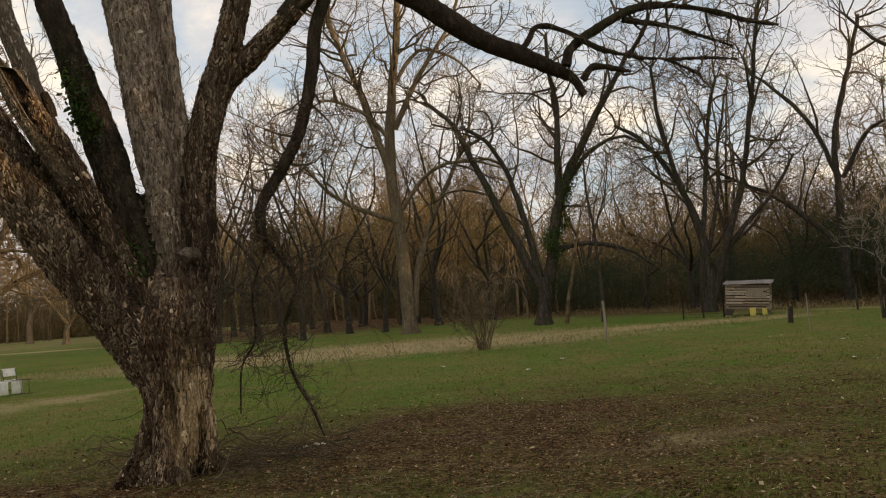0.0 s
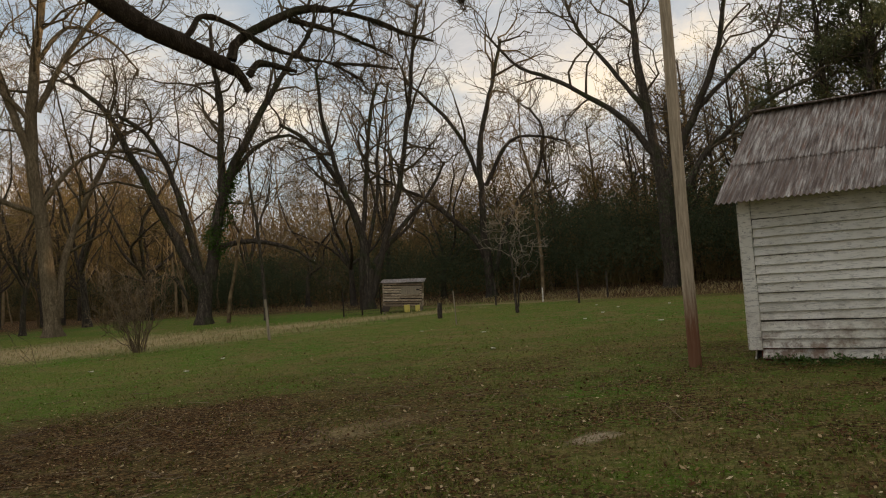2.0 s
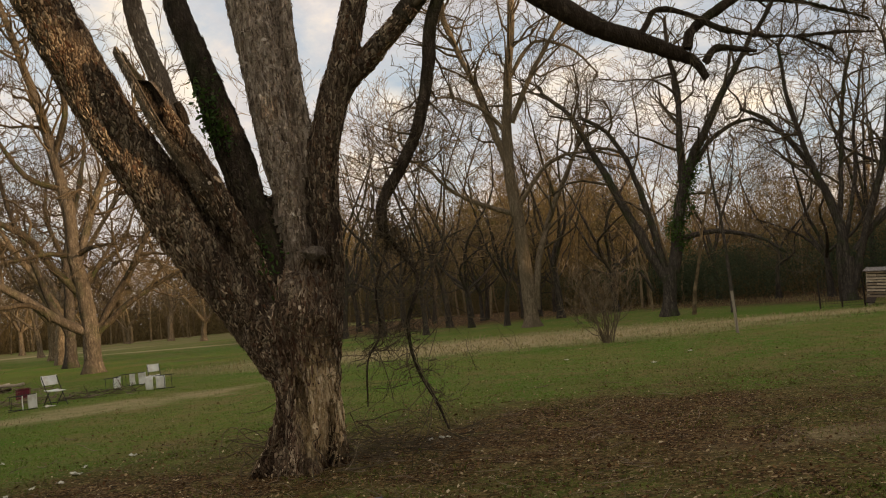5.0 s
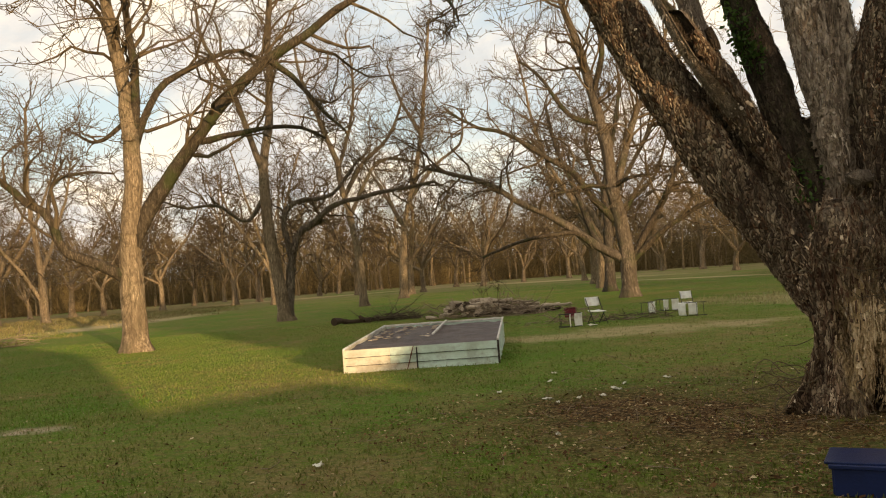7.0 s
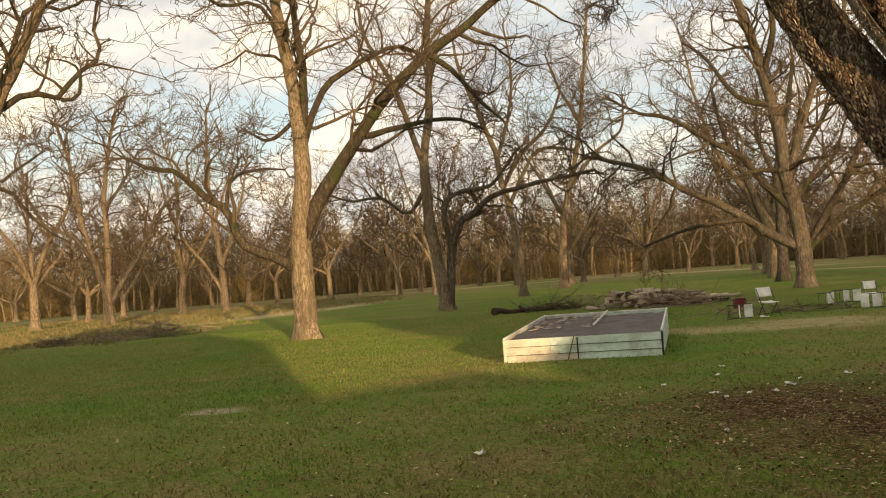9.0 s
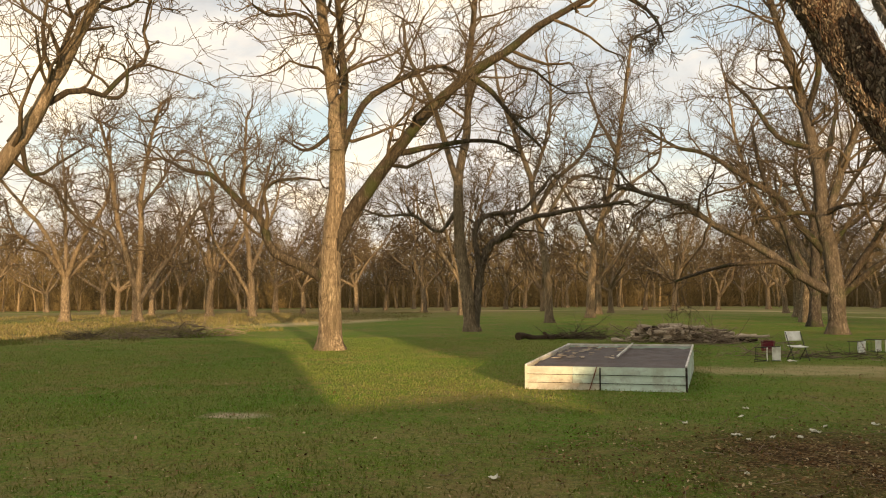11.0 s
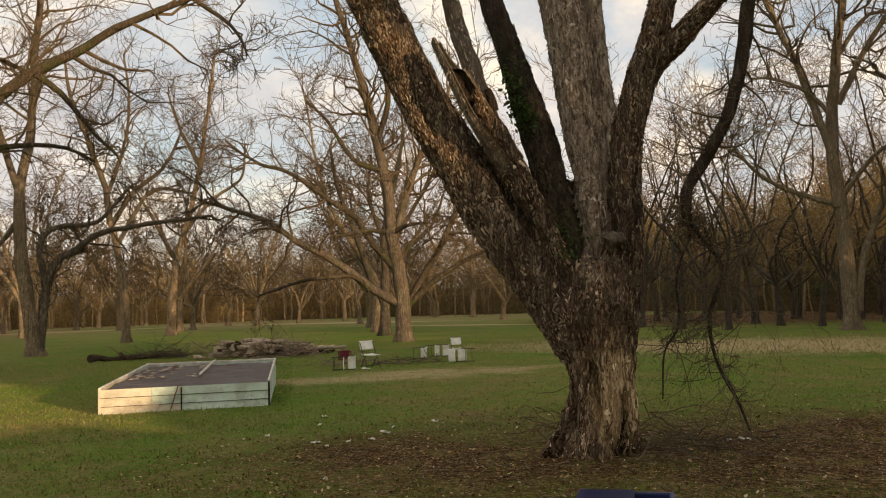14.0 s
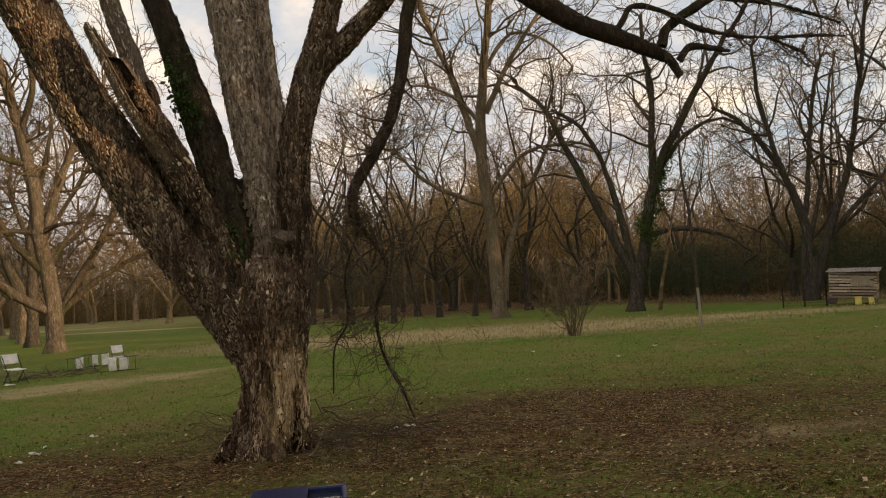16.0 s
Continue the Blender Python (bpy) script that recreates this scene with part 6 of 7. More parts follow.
# ---- buildings ----
def shed():
    """White clapboard outbuilding: x runs along the wall that faces the yard, -y faces the yard."""
    L, W, low, high = 12.1, 3.5, 2.40, 3.55
    top = thing("clapboard_shed", pose(8.285, 9.357, 0, 0, 0, math.degrees(math.atan2(-0.853, 0.522))), "weathered white clapboard shed with a rusted corrugated tin roof", "shed")
    # core walls behind the boards
    wx0, wx1, wz0, wz1 = 2.19, 3.03, 0.98, 1.92
    bm = boxes(((wx0 / 2, 0.06, low / 2 + 0.1), (wx0, 0.08, low - 0.15)), (((wx1 + L) / 2, 0.06, low / 2 + 0.1), (L - wx1, 0.08, low - 0.15)),
               (((wx0 + wx1) / 2, 0.06, (wz0 + 0.17) / 2), (wx1 - wx0, 0.08, wz0 - 0.17)), (((wx0 + wx1) / 2, 0.06, (wz1 + low) / 2), (wx1 - wx0, 0.08, low - wz1)), bevel=0)
    part("front_wall", bm, DARK_WOOD, top, "dark sheathing behind the boards")
    for nm, x in (("end_wall", 0.06), ("end_wall", L - 0.06)):
        bm = bmesh.new()
        ring = [(0.10, 0.18), (W - 0.10, 0.18), (W - 0.10, low), (W / 2, high - 0.1), (0.10, low)]
        a = [bm.verts.new((x - 0.04, y, z)) for y, z in ring]
        b = [bm.verts.new((x + 0.04, y, z)) for y, z in ring]
        bm.faces.new(a[::-1])
        bm.faces.new(b)
        for i in range(5):
            bm.faces.new((a[i], a[(i + 1) % 5], b[(i + 1) % 5], b[i]))
        part(nm, bm, WHITE_PAINT, top)
    part("back_wall", boxes(((L / 2, W - 0.06, low / 2 + 0.1), (L, 0.08, low - 0.15)), bevel=0), WHITE_PAINT, top)
    part("floor_frame", boxes(((L / 2, W / 2, 0.24), (L - 0.1, W - 0.3, 0.1)), bevel=0), DARK_WOOD, top)
    # clapboards
    rng = random.Random(3)
    pitch, n = 0.127, 16
    for i in range(n):
        z = 0.02 + i * pitch
        spans = [(0.13, L - 0.13)]
        if z + pitch > wz0 - 0.22 and z < wz1 + 0.16:
            spans = [(0.13, wx0 - 0.28), (wx1 + 0.28, L - 0.13)]
        for a, b in spans:
            cuts = [a, b] if b - a < 3 else [a, a + (b - a) * rng.uniform(0.35, 0.65), b]
            for p, q in zip(cuts, cuts[1:]):
                bm = bmesh.new()
                m = max(4, int((q - p) / 0.12))
                dy, dz = rng.uniform(-0.004, 0.004), rng.uniform(-0.004, 0.004)
                ring = []
                for k in range(m + 1):
                    px = p + 0.002 + (q - p - 0.004) * k / m
                    fray = 0.007 * noise.noise((px * 4.1, i * 3.7, 0.3)) + 0.005 * noise.noise((px * 13.0, i * 5.1, 2.0))
                    lo, hi = z + 0.003 + dz + max(-0.004, fray), z + pitch + dz
                    ring.append([bm.verts.new(c) for c in ((px, -0.038 + dy, lo), (px, -0.002 + dy, lo), (px, -0.002 + dy, hi), (px, -0.026 + dy, hi))])
                for u, w in zip(ring, ring[1:]):
                    for k in range(4):
                        bm.faces.new((u[k], u[(k + 1) % 4], w[(k + 1) % 4], w[k]))
                bm.faces.new(ring[0][::-1])
                bm.faces.new(ring[-1])
                bmesh.ops.rotate(bm, cent=((p + q) / 2, 0, z + pitch / 2), matrix=Matrix.Rotation(radians(-14), 3, "X") @ Matrix.Rotation(radians(rng.uniform(-0.3, 0.3)), 3, "Y"), verts=bm.verts)
                part("clapboard", bm, WHITE_PAINT, top)
    for i in range(16):
        z = 0.02 + i * pitch
        bm = bmesh.new()
        box(bm, (-0.0, W / 2, z + pitch / 2), (0.022, W - 0.2, pitch + 0.03))
        bmesh.ops.rotate(bm, cent=(0, W / 2, z + pitch / 2), matrix=Matrix.Rotation(radians(7.5), 3, "Y"), verts=bm.verts)
        part("clapboard", bm, WHITE_PAINT, top)
    part("corner_board", boxes(((0.055, -0.055, 1.66), (0.15, 0.04, 1.22)), ((0.06, -0.053, 0.60), (0.16, 0.04, 0.90)), ((-0.045, 0.06, 1.15), (0.03, 0.17, 2.0))), WHITE_PAINT, top)
    part("corner_board", boxes(((L - 0.06, -0.035, 1.15), (0.15, 0.035, 2.0))), WHITE_PAINT, top)
    part("frieze", boxes(((L / 2, -0.030, low - 0.20), (L - 0.27, 0.03, 0.37))), WHITE_PAINT, top)
    for x in (0.25, 3.0, 6.0, 9.0, L - 0.25):
        part("pier", boxes(((x, 0.16, 0.06), (0.3, 0.3, 0.32))), BRICK, top, "dark red brick pier")
    # window
    win = thing("window", pose(0, 0, 0), "small-paned window in a white frame", "")
    del win["label"]
    win.parent = top
    cx, cz, ww, hh = (wx0 + wx1) / 2, (wz0 + wz1) / 2, wx1 - wx0, wz1 - wz0
    part("casing", boxes(((wx0 - 0.14, -0.055, cz + 0.06), (0.28, 0.04, hh + 0.24)), ((wx1 + 0.14, -0.055, cz + 0.06), (0.28, 0.04, hh + 0.24)),
                         ((cx, -0.055, wz1 + 0.09), (ww + 0.02, 0.036, 0.16))), WHITE_PAINT, win)
    part("sill", boxes(((cx, -0.060, wz0 - 0.20), (ww + 0.56, 0.05, 0.36)), ((cx, -0.07, wz0 - 0.02), (ww + 0.1, 0.10, 0.035))), WHITE_PAINT, win)
    bars = [((cx, 0.02, wz0 + 0.02), (ww, 0.04, 0.045)), ((cx, 0.02, wz1 - 0.02), (ww, 0.04, 0.045)), ((wx0 + 0.02, 0.02, cz), (0.045, 0.04, hh)), ((wx1 - 0.02, 0.02, cz), (0.045, 0.04, hh)),
            ((cx, 0.02, cz), (0.025, 0.036, hh))] + [((cx, 0.02, wz0 + hh * k / 4), (ww, 0.035, 0.04 if k == 2 else 0.025)) for k in (1, 2, 3)]
    part("sash", boxes(*bars), WHITE_PAINT, win)
    for k in range(4):
        for j in range(2):
            part("pane", boxes(((wx0 + ww * (j + 0.5) / 2, 0.045, wz0 + hh * (k + 0.5) / 4), (ww / 2 - 0.02, 0.006, hh / 4 - 0.02)), bevel=0), DARK_GLASS, win)
    # corrugated sheets on both slopes
    run, over = W / 2 + 0.42, 0.23
    drop = (high - low) / (W / 2) * run
    for side in (1, -1):
        for row, (s0, s1) in enumerate(((0.0, 0.62), (0.55, 1.0))):
            x = -over
            j = 0
            while x < L + over:
                w = min(0.98, L + over - x + 0.05)
                bm = bmesh.new()
                nx = 78 if side > 0 else 26
                grid = []
                for k in range(nx + 1):
                    px = x + w * k / nx
                    c = 0.014 * math.sin(px * 2 * math.pi / 0.076)
                    col = []
                    for s in (s0, (s0 + s1) / 2, s1):
                        y = W / 2 - side * run * s
                        z = high + 0.05 - drop * s + c + (0.018 if row == 0 else 0.0) + 0.006 * math.sin(j * 7 + s * 5)
                        col.append((bm.verts.new((px, y, z)), bm.verts.new((px, y, z - 0.004))))
                    grid.append(col)
                for k in range(nx):
                    for i in range(2):
                        for t in (0, 1):
                            q = (grid[k][i][t], grid[k + 1][i][t], grid[k + 1][i + 1][t], grid[k][i + 1][t])
                            bm.faces.new(q if t else q[::-1])
                    for i, t in ((0, 0), (2, 0)):
                        bm.faces.new((grid[k][i][0], grid[k + 1][i][0], grid[k + 1][i][1], grid[k][i][1]))
                part("roof_sheet", bm, TIN, top)
                x += 0.93
                j += 1
    part("ridge_cap", boxes(((L / 2, W / 2, high + 0.085), (L + 2 * over, 0.26, 0.02))), TIN, top)
    bm = bmesh.new()
    for i in range(int(L / 0.6) + 1):
        for side in (1, -1):
            a = Vector((0.05 + i * 0.6, W / 2, high - 0.02))
            b = Vector((0.05 + i * 0.6, W / 2 - side * (W / 2 - 0.12), high - 0.05 - (high - low) + 0.03))
            d = b - a
            m = Matrix.Translation((a + b) / 2) @ d.to_track_quat("Y", "Z").to_matrix().to_4x4()
            box(bm, (0, 0, 0), (0.05, d.length, 0.09), m)
    part("rafter_frame", bm, DARK_WOOD, top)
    # rough growth along the foot of the wall
    rng2 = np.random.default_rng(9)
    cs = [(rng2.uniform(0.3, L), rng2.uniform(-0.65, -0.22), rng2.uniform(0.02, 0.05)) for _ in range(170)]
    v, f = leaf_cloud(rng2, cs, [0.12] * 170, 26, 0.028)
    weeds = new("weeds", mesh_of("weeds", v, f, (WEED,)))
    weeds.matrix_basis = top.matrix_basis
    tagged(weeds, "low green weeds along the foot of the shed wall", "weeds", kind="stuff")


def farmhouse():
    """Plain house added out of view behind the camera; its shadow lies over the lawn."""
    top = thing("farmhouse", pose(0, 0, 0), "plain white house with a gabled tin roof, added out of view to shade the lawn", "house")
    x0, x1, y0, y1, low, high = 2.6, 12.0, -11.2, -3.45, 4.6, 6.9
    part("wall", boxes((((x0 + x1) / 2, y0, low / 2), (x1 - x0, 0.14, low)), (((x0 + x1) / 2, y1, low / 2), (x1 - x0, 0.14, low)),
                       ((x0 + 0.07, (y0 + y1) / 2, low / 2), (0.14, y1 - y0 - 0.14, low)), ((x1 - 0.07, (y0 + y1) / 2, low / 2), (0.14, y1 - y0 - 0.14, low)), bevel=0), WHITE_PAINT, top)
    bm = bmesh.new()
    ym = (y0 + y1) / 2
    for s, y in ((1, y0 - 0.4), (-1, y1 + 0.4)):
        q = [(x0 - 0.3, y, low - 0.2), (x1 + 0.1, y, low - 0.2), (x1 + 0.1, ym, high), (x0 - 0.3, ym, high)]
        a = [bm.verts.new(p) for p in q]
        b = [bm.verts.new((p[0], p[1], p[2] - 0.08)) for p in q]
        bm.faces.new(a if s > 0 else a[::-1])
        bm.faces.new(b[::-1] if s > 0 else b)
        for i in range(4):
            bm.faces.new((a[i], b[i], b[(i + 1) % 4], a[(i + 1) % 4]))
    part("roof", bm, TIN, top)
    # low solid block added out of view to keep sun off the nearer lawn
    part("porch", boxes(((10.6, -1.45, 1.2), (2.6, 3.9, 2.4)), ((10.6, -1.45, 2.45), (2.9, 4.1, 0.12)), bevel=0), WHITE_PAINT, top)
    for x in (x0 + 0.07, x1 - 0.07):
        bm = bmesh.new()
        tri = [(y0, low), (y1, low), (ym, high - 0.1)]
        a = [bm.verts.new((x - 0.06, y, z)) for y, z in tri]
        b = [bm.verts.new((x + 0.06, y, z)) for y, z in tri]
        bm.faces.new(a)
        bm.faces.new(b[::-1])
        for i in range(3):
            bm.faces.new((a[i], b[i], b[(i + 1) % 3], a[(i + 1) % 3]))
        part("gable", bm, WHITE_PAINT, top)


shed()
farmhouse()


# ---- things on the lawn ----
def utility_pole():
    top = thing("utility_pole", on(7.45, 9.56), "tall round wooden utility pole, red-stained at the foot", "pole")
    P, R = resample([(0, 0, -0.3), (0.0, 0.0, 2.5), (0.01, -0.01, 5.5), (0.02, -0.02, 9.0)], (0.088, 0.066), 60)
    v, f = swell(P, R, 20, 0.035, None, 0.0, 2.0)
    new("pole", mesh_of("pole", v, f, (POLE_WOOD,), True)).parent = top


def coop():
    """Small plank hen coop on short legs, with a sheet roof and a wire pen on one side."""
    top = thing("hen_coop", on(11.12, 32.0, -24, 0.02) @ pose(0, 0, 0, 0, 4.2), "small weathered plank hen coop on legs with a tin roof", "coop")
    w, d, h0, h1 = 1.55, 1.1, 0.21, 1.15
    rng = random.Random(6)
    part("body", boxes(((0, d / 2, (h0 + h1) / 2), (w - 0.06, d - 0.06, h1 - h0 - 0.04)), bevel=0), DARK_WOOD, top)
    n = 9
    for i in range(n):
        z = h0 + (h1 - h0) * (i + 0.5) / n
        c = rng.uniform(-0.5, 0.1)
        for a, b in ((-w / 2, c), (c, w / 2)):
            part("plank", boxes((((a + b) / 2, -0.012 + rng.uniform(-0.01, 0.006), z + rng.uniform(-0.008, 0.008)), (b - a - 0.012, 0.022, (h1 - h0) / n - rng.uniform(0.022, 0.052))), bevel=0.003), COOP_WOOD, top)
    for s in (-1, 1):
        for i in range(n):
            z = h0 + (h1 - h0) * (i + 0.5) / n
            part("plank", boxes(((s * w / 2, d / 2, z), (0.022, d, (h1 - h0) / n - 0.012)), bevel=0.003), COOP_WOOD, top)
    hatch = part("door", boxes(((0.32, -0.035, 0.84), (0.74, 0.02, 0.32))), POST_WOOD, top, "grey plywood hatch")
    part("handle", boxes(((0.62, -0.055, 0.88), (0.14, 0.02, 0.05))), DARK_METAL, hatch)
    for x in (-w / 2 + 0.06, w / 2 - 0.06):
        for y in (0.05, d - 0.05):
            part("leg", boxes(((x, y, 0.13), (0.08, 0.08, 0.40))), POST_WOOD, top)
    nx = 60
    vs, fs = [], []
    for k in range(nx + 1):
        x = -w / 2 - 0.10 + (w + 0.20) * k / nx
        for y, z in ((-0.16, h1 + 0.02), (d + 0.12, h1 + 0.14)):
            c = 0.005 * math.sin(k * 1.3) + 0.02 * math.sin(x * 2.2)
            vs += [(x, y, z + c), (x, y, z + c - 0.012)]
    for k in range(nx):
        b = k * 4
        fs += [(b, b + 4, b + 6, b + 2), (b + 1, b + 3, b + 7, b + 5), (b, b + 1, b + 5, b + 4), (b + 2, b + 6, b + 7, b + 3)]
    fs += [(0, 2, 3, 1), (nx * 4, nx * 4 + 1, nx * 4 + 3, nx * 4 + 2)]
    new("roof", mesh_of("roof", vs, fs, (TIN,))).parent = top
    part("ramp", boxes(((-0.62, -0.28, 0.15), (0.30, 0.85, 0.03), Matrix.Translation((-0.62, -0.28, 0.15)) @ Matrix.Rotation(radians(12), 4, "X") @ Matrix.Translation((0.62, 0.28, -0.15)))), DARK_WOOD, top)
    # wire pen
    pen = thing("wire_pen", on(9.72, 32.8, -27), "rusty wire mesh pen on thin posts beside the coop", "pen")
    for x in (-0.75, 0.0, 0.75):
        part("post", rods(((x, 0, -0.1), (x, 0, 1.0), 0.03)), DARK_WOOD, pen)
    bm = bmesh.new()
    for i in range(11):
        rod(bm, (-0.75, 0, 0.05 + i * 0.1), (0.75, 0, 0.05 + i * 0.1), 0.004, seg=4)
    for i in range(16):
        rod(bm, (-0.75 + i * 0.1, 0, 0.02), (-0.75 + i * 0.1, 0, 1.06), 0.004, seg=4)
    part("mesh", bm, WIRE, pen)
    # yellow tubs under the coop
    for k, (x, y, s) in enumerate(((0.28, -0.20, 1.0), (0.68, -0.08, 0.85))):
        m = on(11.06, 32.0, -27) @ pose(x, y, 0)
        tub = thing("tub", m, "yellow plastic tub beside the hen coop", "tub", "tubs by the coop")
        bm = boxes(((0, 0, 0.14 * s), (0.20 * s, 0.20 * s, 0.28 * s)), bevel=0.02)
        part("body", bm, YELLOW, tub)
        part("rim", boxes(((0, 0, 0.285 * s), (0.22 * s, 0.22 * s, 0.02)), bevel=0.004), YELLOW, tub)


def post(x, y, h, r, label, mat=None, lean=(0, 0), white=False):
    ob = thing("fence_post", on(x, y), label, "post", "posts round the yard")
    P, R = resample([(0, 0, -0.2), (lean[0] * 0.5, lean[1] * 0.5, h * 0.5), (lean[0], lean[1], h)], (r, r * 0.85), 16)
    v, f = swell(P, R, 9, 0.08, None, 0.0, x)
    f = np.concatenate([f]).tolist() + [list(range(len(v) - 9, len(v)))]
    new("post", mesh_of("post", v.tolist(), f, (mat or POST_WOOD,))).parent = ob
    return ob


def shrub():
    """Bare many-stemmed shrub."""
    rng = np.random.default_rng(14)
    top = thing("shrub", on(1.0, 24.9), "bare brown many-stemmed shrub in the grass", "shrub")
    n = 22
    a = rng.uniform(0, 6.28, n)
    k = 9
    t = np.linspace(0, 1, k)[None, :]
    out, h = rng.uniform(0.3, 1.15, n), rng.uniform(0.9, 2.2, n)
    P = np.stack([np.cos(a)[:, None] * out[:, None] * t ** 1.2 + np.cos(a)[:, None] * 0.12, np.sin(a)[:, None] * out[:, None] * t ** 1.2 + np.sin(a)[:, None] * 0.12, h[:, None] * t - 0.05], axis=2)
    P[:, 1:] += rng.normal(scale=0.03, size=(n, k - 1, 3))
    R = rng.uniform(0.009, 0.022, n)[:, None] * (1 - 0.75 * t)
    for i in range(n):
        v, f = tubes(P[i:i + 1], R[i:i + 1], 6)
        new("stem", mesh_of("stem", v, f, (SHRUB_TWIG,), True)).parent = top
    v, f = crown(P, R, rng, 150, 4, 2, 0.0045, 0.22, 0.36, 2)
    new("crown", mesh_of("crown", v, f, (SHRUB_TWIG,), True)).parent = top


def sapling():
    t = Tree(12.36, 24.45, -27)
    t.limb(0.05, 0.035, (0, 0, -0.1), (-0.05, 0, 0.7), (-0.02, 0, 1.2))
    t.limb(0.03, 0.012, (-0.02, 0, 1.1), (-0.08, 0.05, 1.9), (-0.28, 0, 2.9))
    t.limb(0.026, 0.012, (0.05, 0, 0.2), (0.10, -0.05, 0.9), (0.30, 0, 1.6), (0.16, 0, 2.2), (0.26, 0, 2.8))
    t.finish("small pale bare sapling beside the fence line", 61, 3.0, BARK_DARK, SAPLING_TWIG, "sapling", 0.006, "tree", "bare trees round the yard", (4, 2))


def planter():
    """Low open-topped box clad in old house siding, with a dark covering on it."""
    c0, c1 = Vector((-11.66, 9.86, 0)), Vector((-9.58, 11.61, 0))
    d = (c1 - c0).normalized()
    L, W, H = (c1 - c0).length, 4.7, 0.43
    top = thing("siding_box", pose(c0.x, c0.y, lie(-11, 11) - 0.02, 0, 0, math.degrees(math.atan2(d.y, d.x))), "low box clad in faded green-white siding with a dark sagging cover", "cold frame")
    n, p = 3, H / 3
    tilt = Matrix.Rotation(radians(-10), 3, "X")
    for i in range(n):
        z = i * p
        for k, (a, b) in enumerate(((0.0, L * 0.30), (L * 0.30, L * 0.47), (L * 0.47, L))):
            bm = bmesh.new()
            box(bm, ((a + b) / 2, 0.0, z + p / 2), (b - a - 0.004, 0.018, p - 0.010), None, 0.0)
            bmesh.ops.rotate(bm, cent=((a + b) / 2, 0, z + p / 2), matrix=tilt, verts=bm.verts)
            # left boards take the warm colour that stands for sunlight there
            part("siding_board", bm, CREAM_SUNLIT_SIDING if k == 0 or (i == 0 and k == 1) else GREEN_WHITE, top)
        for x, s in ((0, -1), (L, 1)):
            bm = bmesh.new()
            box(bm, (x, W / 2, z + p / 2), (0.016, W - 0.01, p + 0.012), None, 0.002)
            bmesh.ops.rotate(bm, cent=(x, W / 2, z + p / 2), matrix=Matrix.Rotation(radians(-4 * s), 3, "Y"), verts=bm.verts)
            part("siding_board", bm, CREAM_SUNLIT_SIDING if x == 0 else GREEN_WHITE, top)
        part("siding_board", boxes(((L / 2, W, z + p / 2), (L, 0.016, p)), bevel=0.002), GREEN_WHITE, top)
    part("core", boxes(((L / 2, W / 2, (H - 0.06) / 2), (L - 0.04, W - 0.04, H - 0.06)), bevel=0), DARK_WOOD, top)
    part("corner_trim", boxes(((L + 0.004, -0.006, H / 2), (0.035, 0.035, H))), DARK_WOOD, top)
    part("corner_trim", boxes(((-0.004, -0.006, H / 2), (0.03, 0.03, H))), CREAM_SUNLIT_SIDING, top)
    part("strut", boxes(((L * 0.475, -0.022, H / 2 - 0.02), (0.022, 0.02, H))), DARK_METAL, top, "dark upright strip")
    part("strut", rods(((L * 0.405, -0.03, 0.0), (L * 0.455, -0.022, H), 0.008)), BRICK, top, "thin rusty leaning rod")
    part("patch", boxes(((L * 0.315, -0.018, p * 0.55), (0.15, 0.008, p * 0.95)), bevel=0.001), CREAM_SUNLIT_SIDING, top, "pale yellow patch of board")
    for a, b in (((0, 0, H + 0.015), (0, W, H + 0.015)), ((L, 0, H + 0.015), (L, W, H + 0.015)), ((L * 0.52, W * 0.35, H + 0.03), (L * 0.52, W, H + 0.03)), ((0, W, H + 0.01), (L, W, H + 0.01))):
        a, b = Vector(a), Vector(b)
        m = Matrix.Translation((a + b) / 2) @ (b - a).to_track_quat("Y", "Z").to_matrix().to_4x4()
        part("rim", boxes(((0, 0, 0), (0.036, (b - a).length + 0.02, 0.03), m)), WHITE_PAINT, top)
    bm = bmesh.new()
    bmesh.ops.create_grid(bm, x_segments=50, y_segments=40, size=0.5)
    for v in bm.verts:
        x, y = (v.co.x + 0.5) * (L - 0.07) + 0.035, (v.co.y + 0.5) * (W - 0.07) + 0.035
        sag = 0.03 * noise.noise((x * 2.2, y * 2.2, 1)) + 0.018 * noise.noise((x * 7, y * 7, 3))
        v.co = (x, y, H - 0.012 + sag - 0.02)
    part("cover", bm, CLOTH, top, "dark wet sagging cover", True)
    rng = random.Random(4)
    for _ in range(40):
        x, y = rng.uniform(0.2, L * 0.5), rng.uniform(W * 0.3, W * 0.95)
        bm = bmesh.new()
        box(bm, (x, y, H + 0.005), (rng.uniform(0.05, 0.16), rng.uniform(0.02, 0.06), 0.012), Matrix.Translation((x, y, 0)) @ Matrix.Rotation(rng.uniform(0, 3), 4, "Z") @ Matrix.Translation((-x, -y, 0)))
        part("wood_scrap", bm, LOG_GREY, top)
    # the whole frame stands slightly out of square
    for ob in top.children_recursive:
        for v in ob.data.vertices:
            v.co.x += 0.042 * v.co.y
            v.co.z += max(0.0, v.co.z - 0.12) * 0.075 * v.co.y


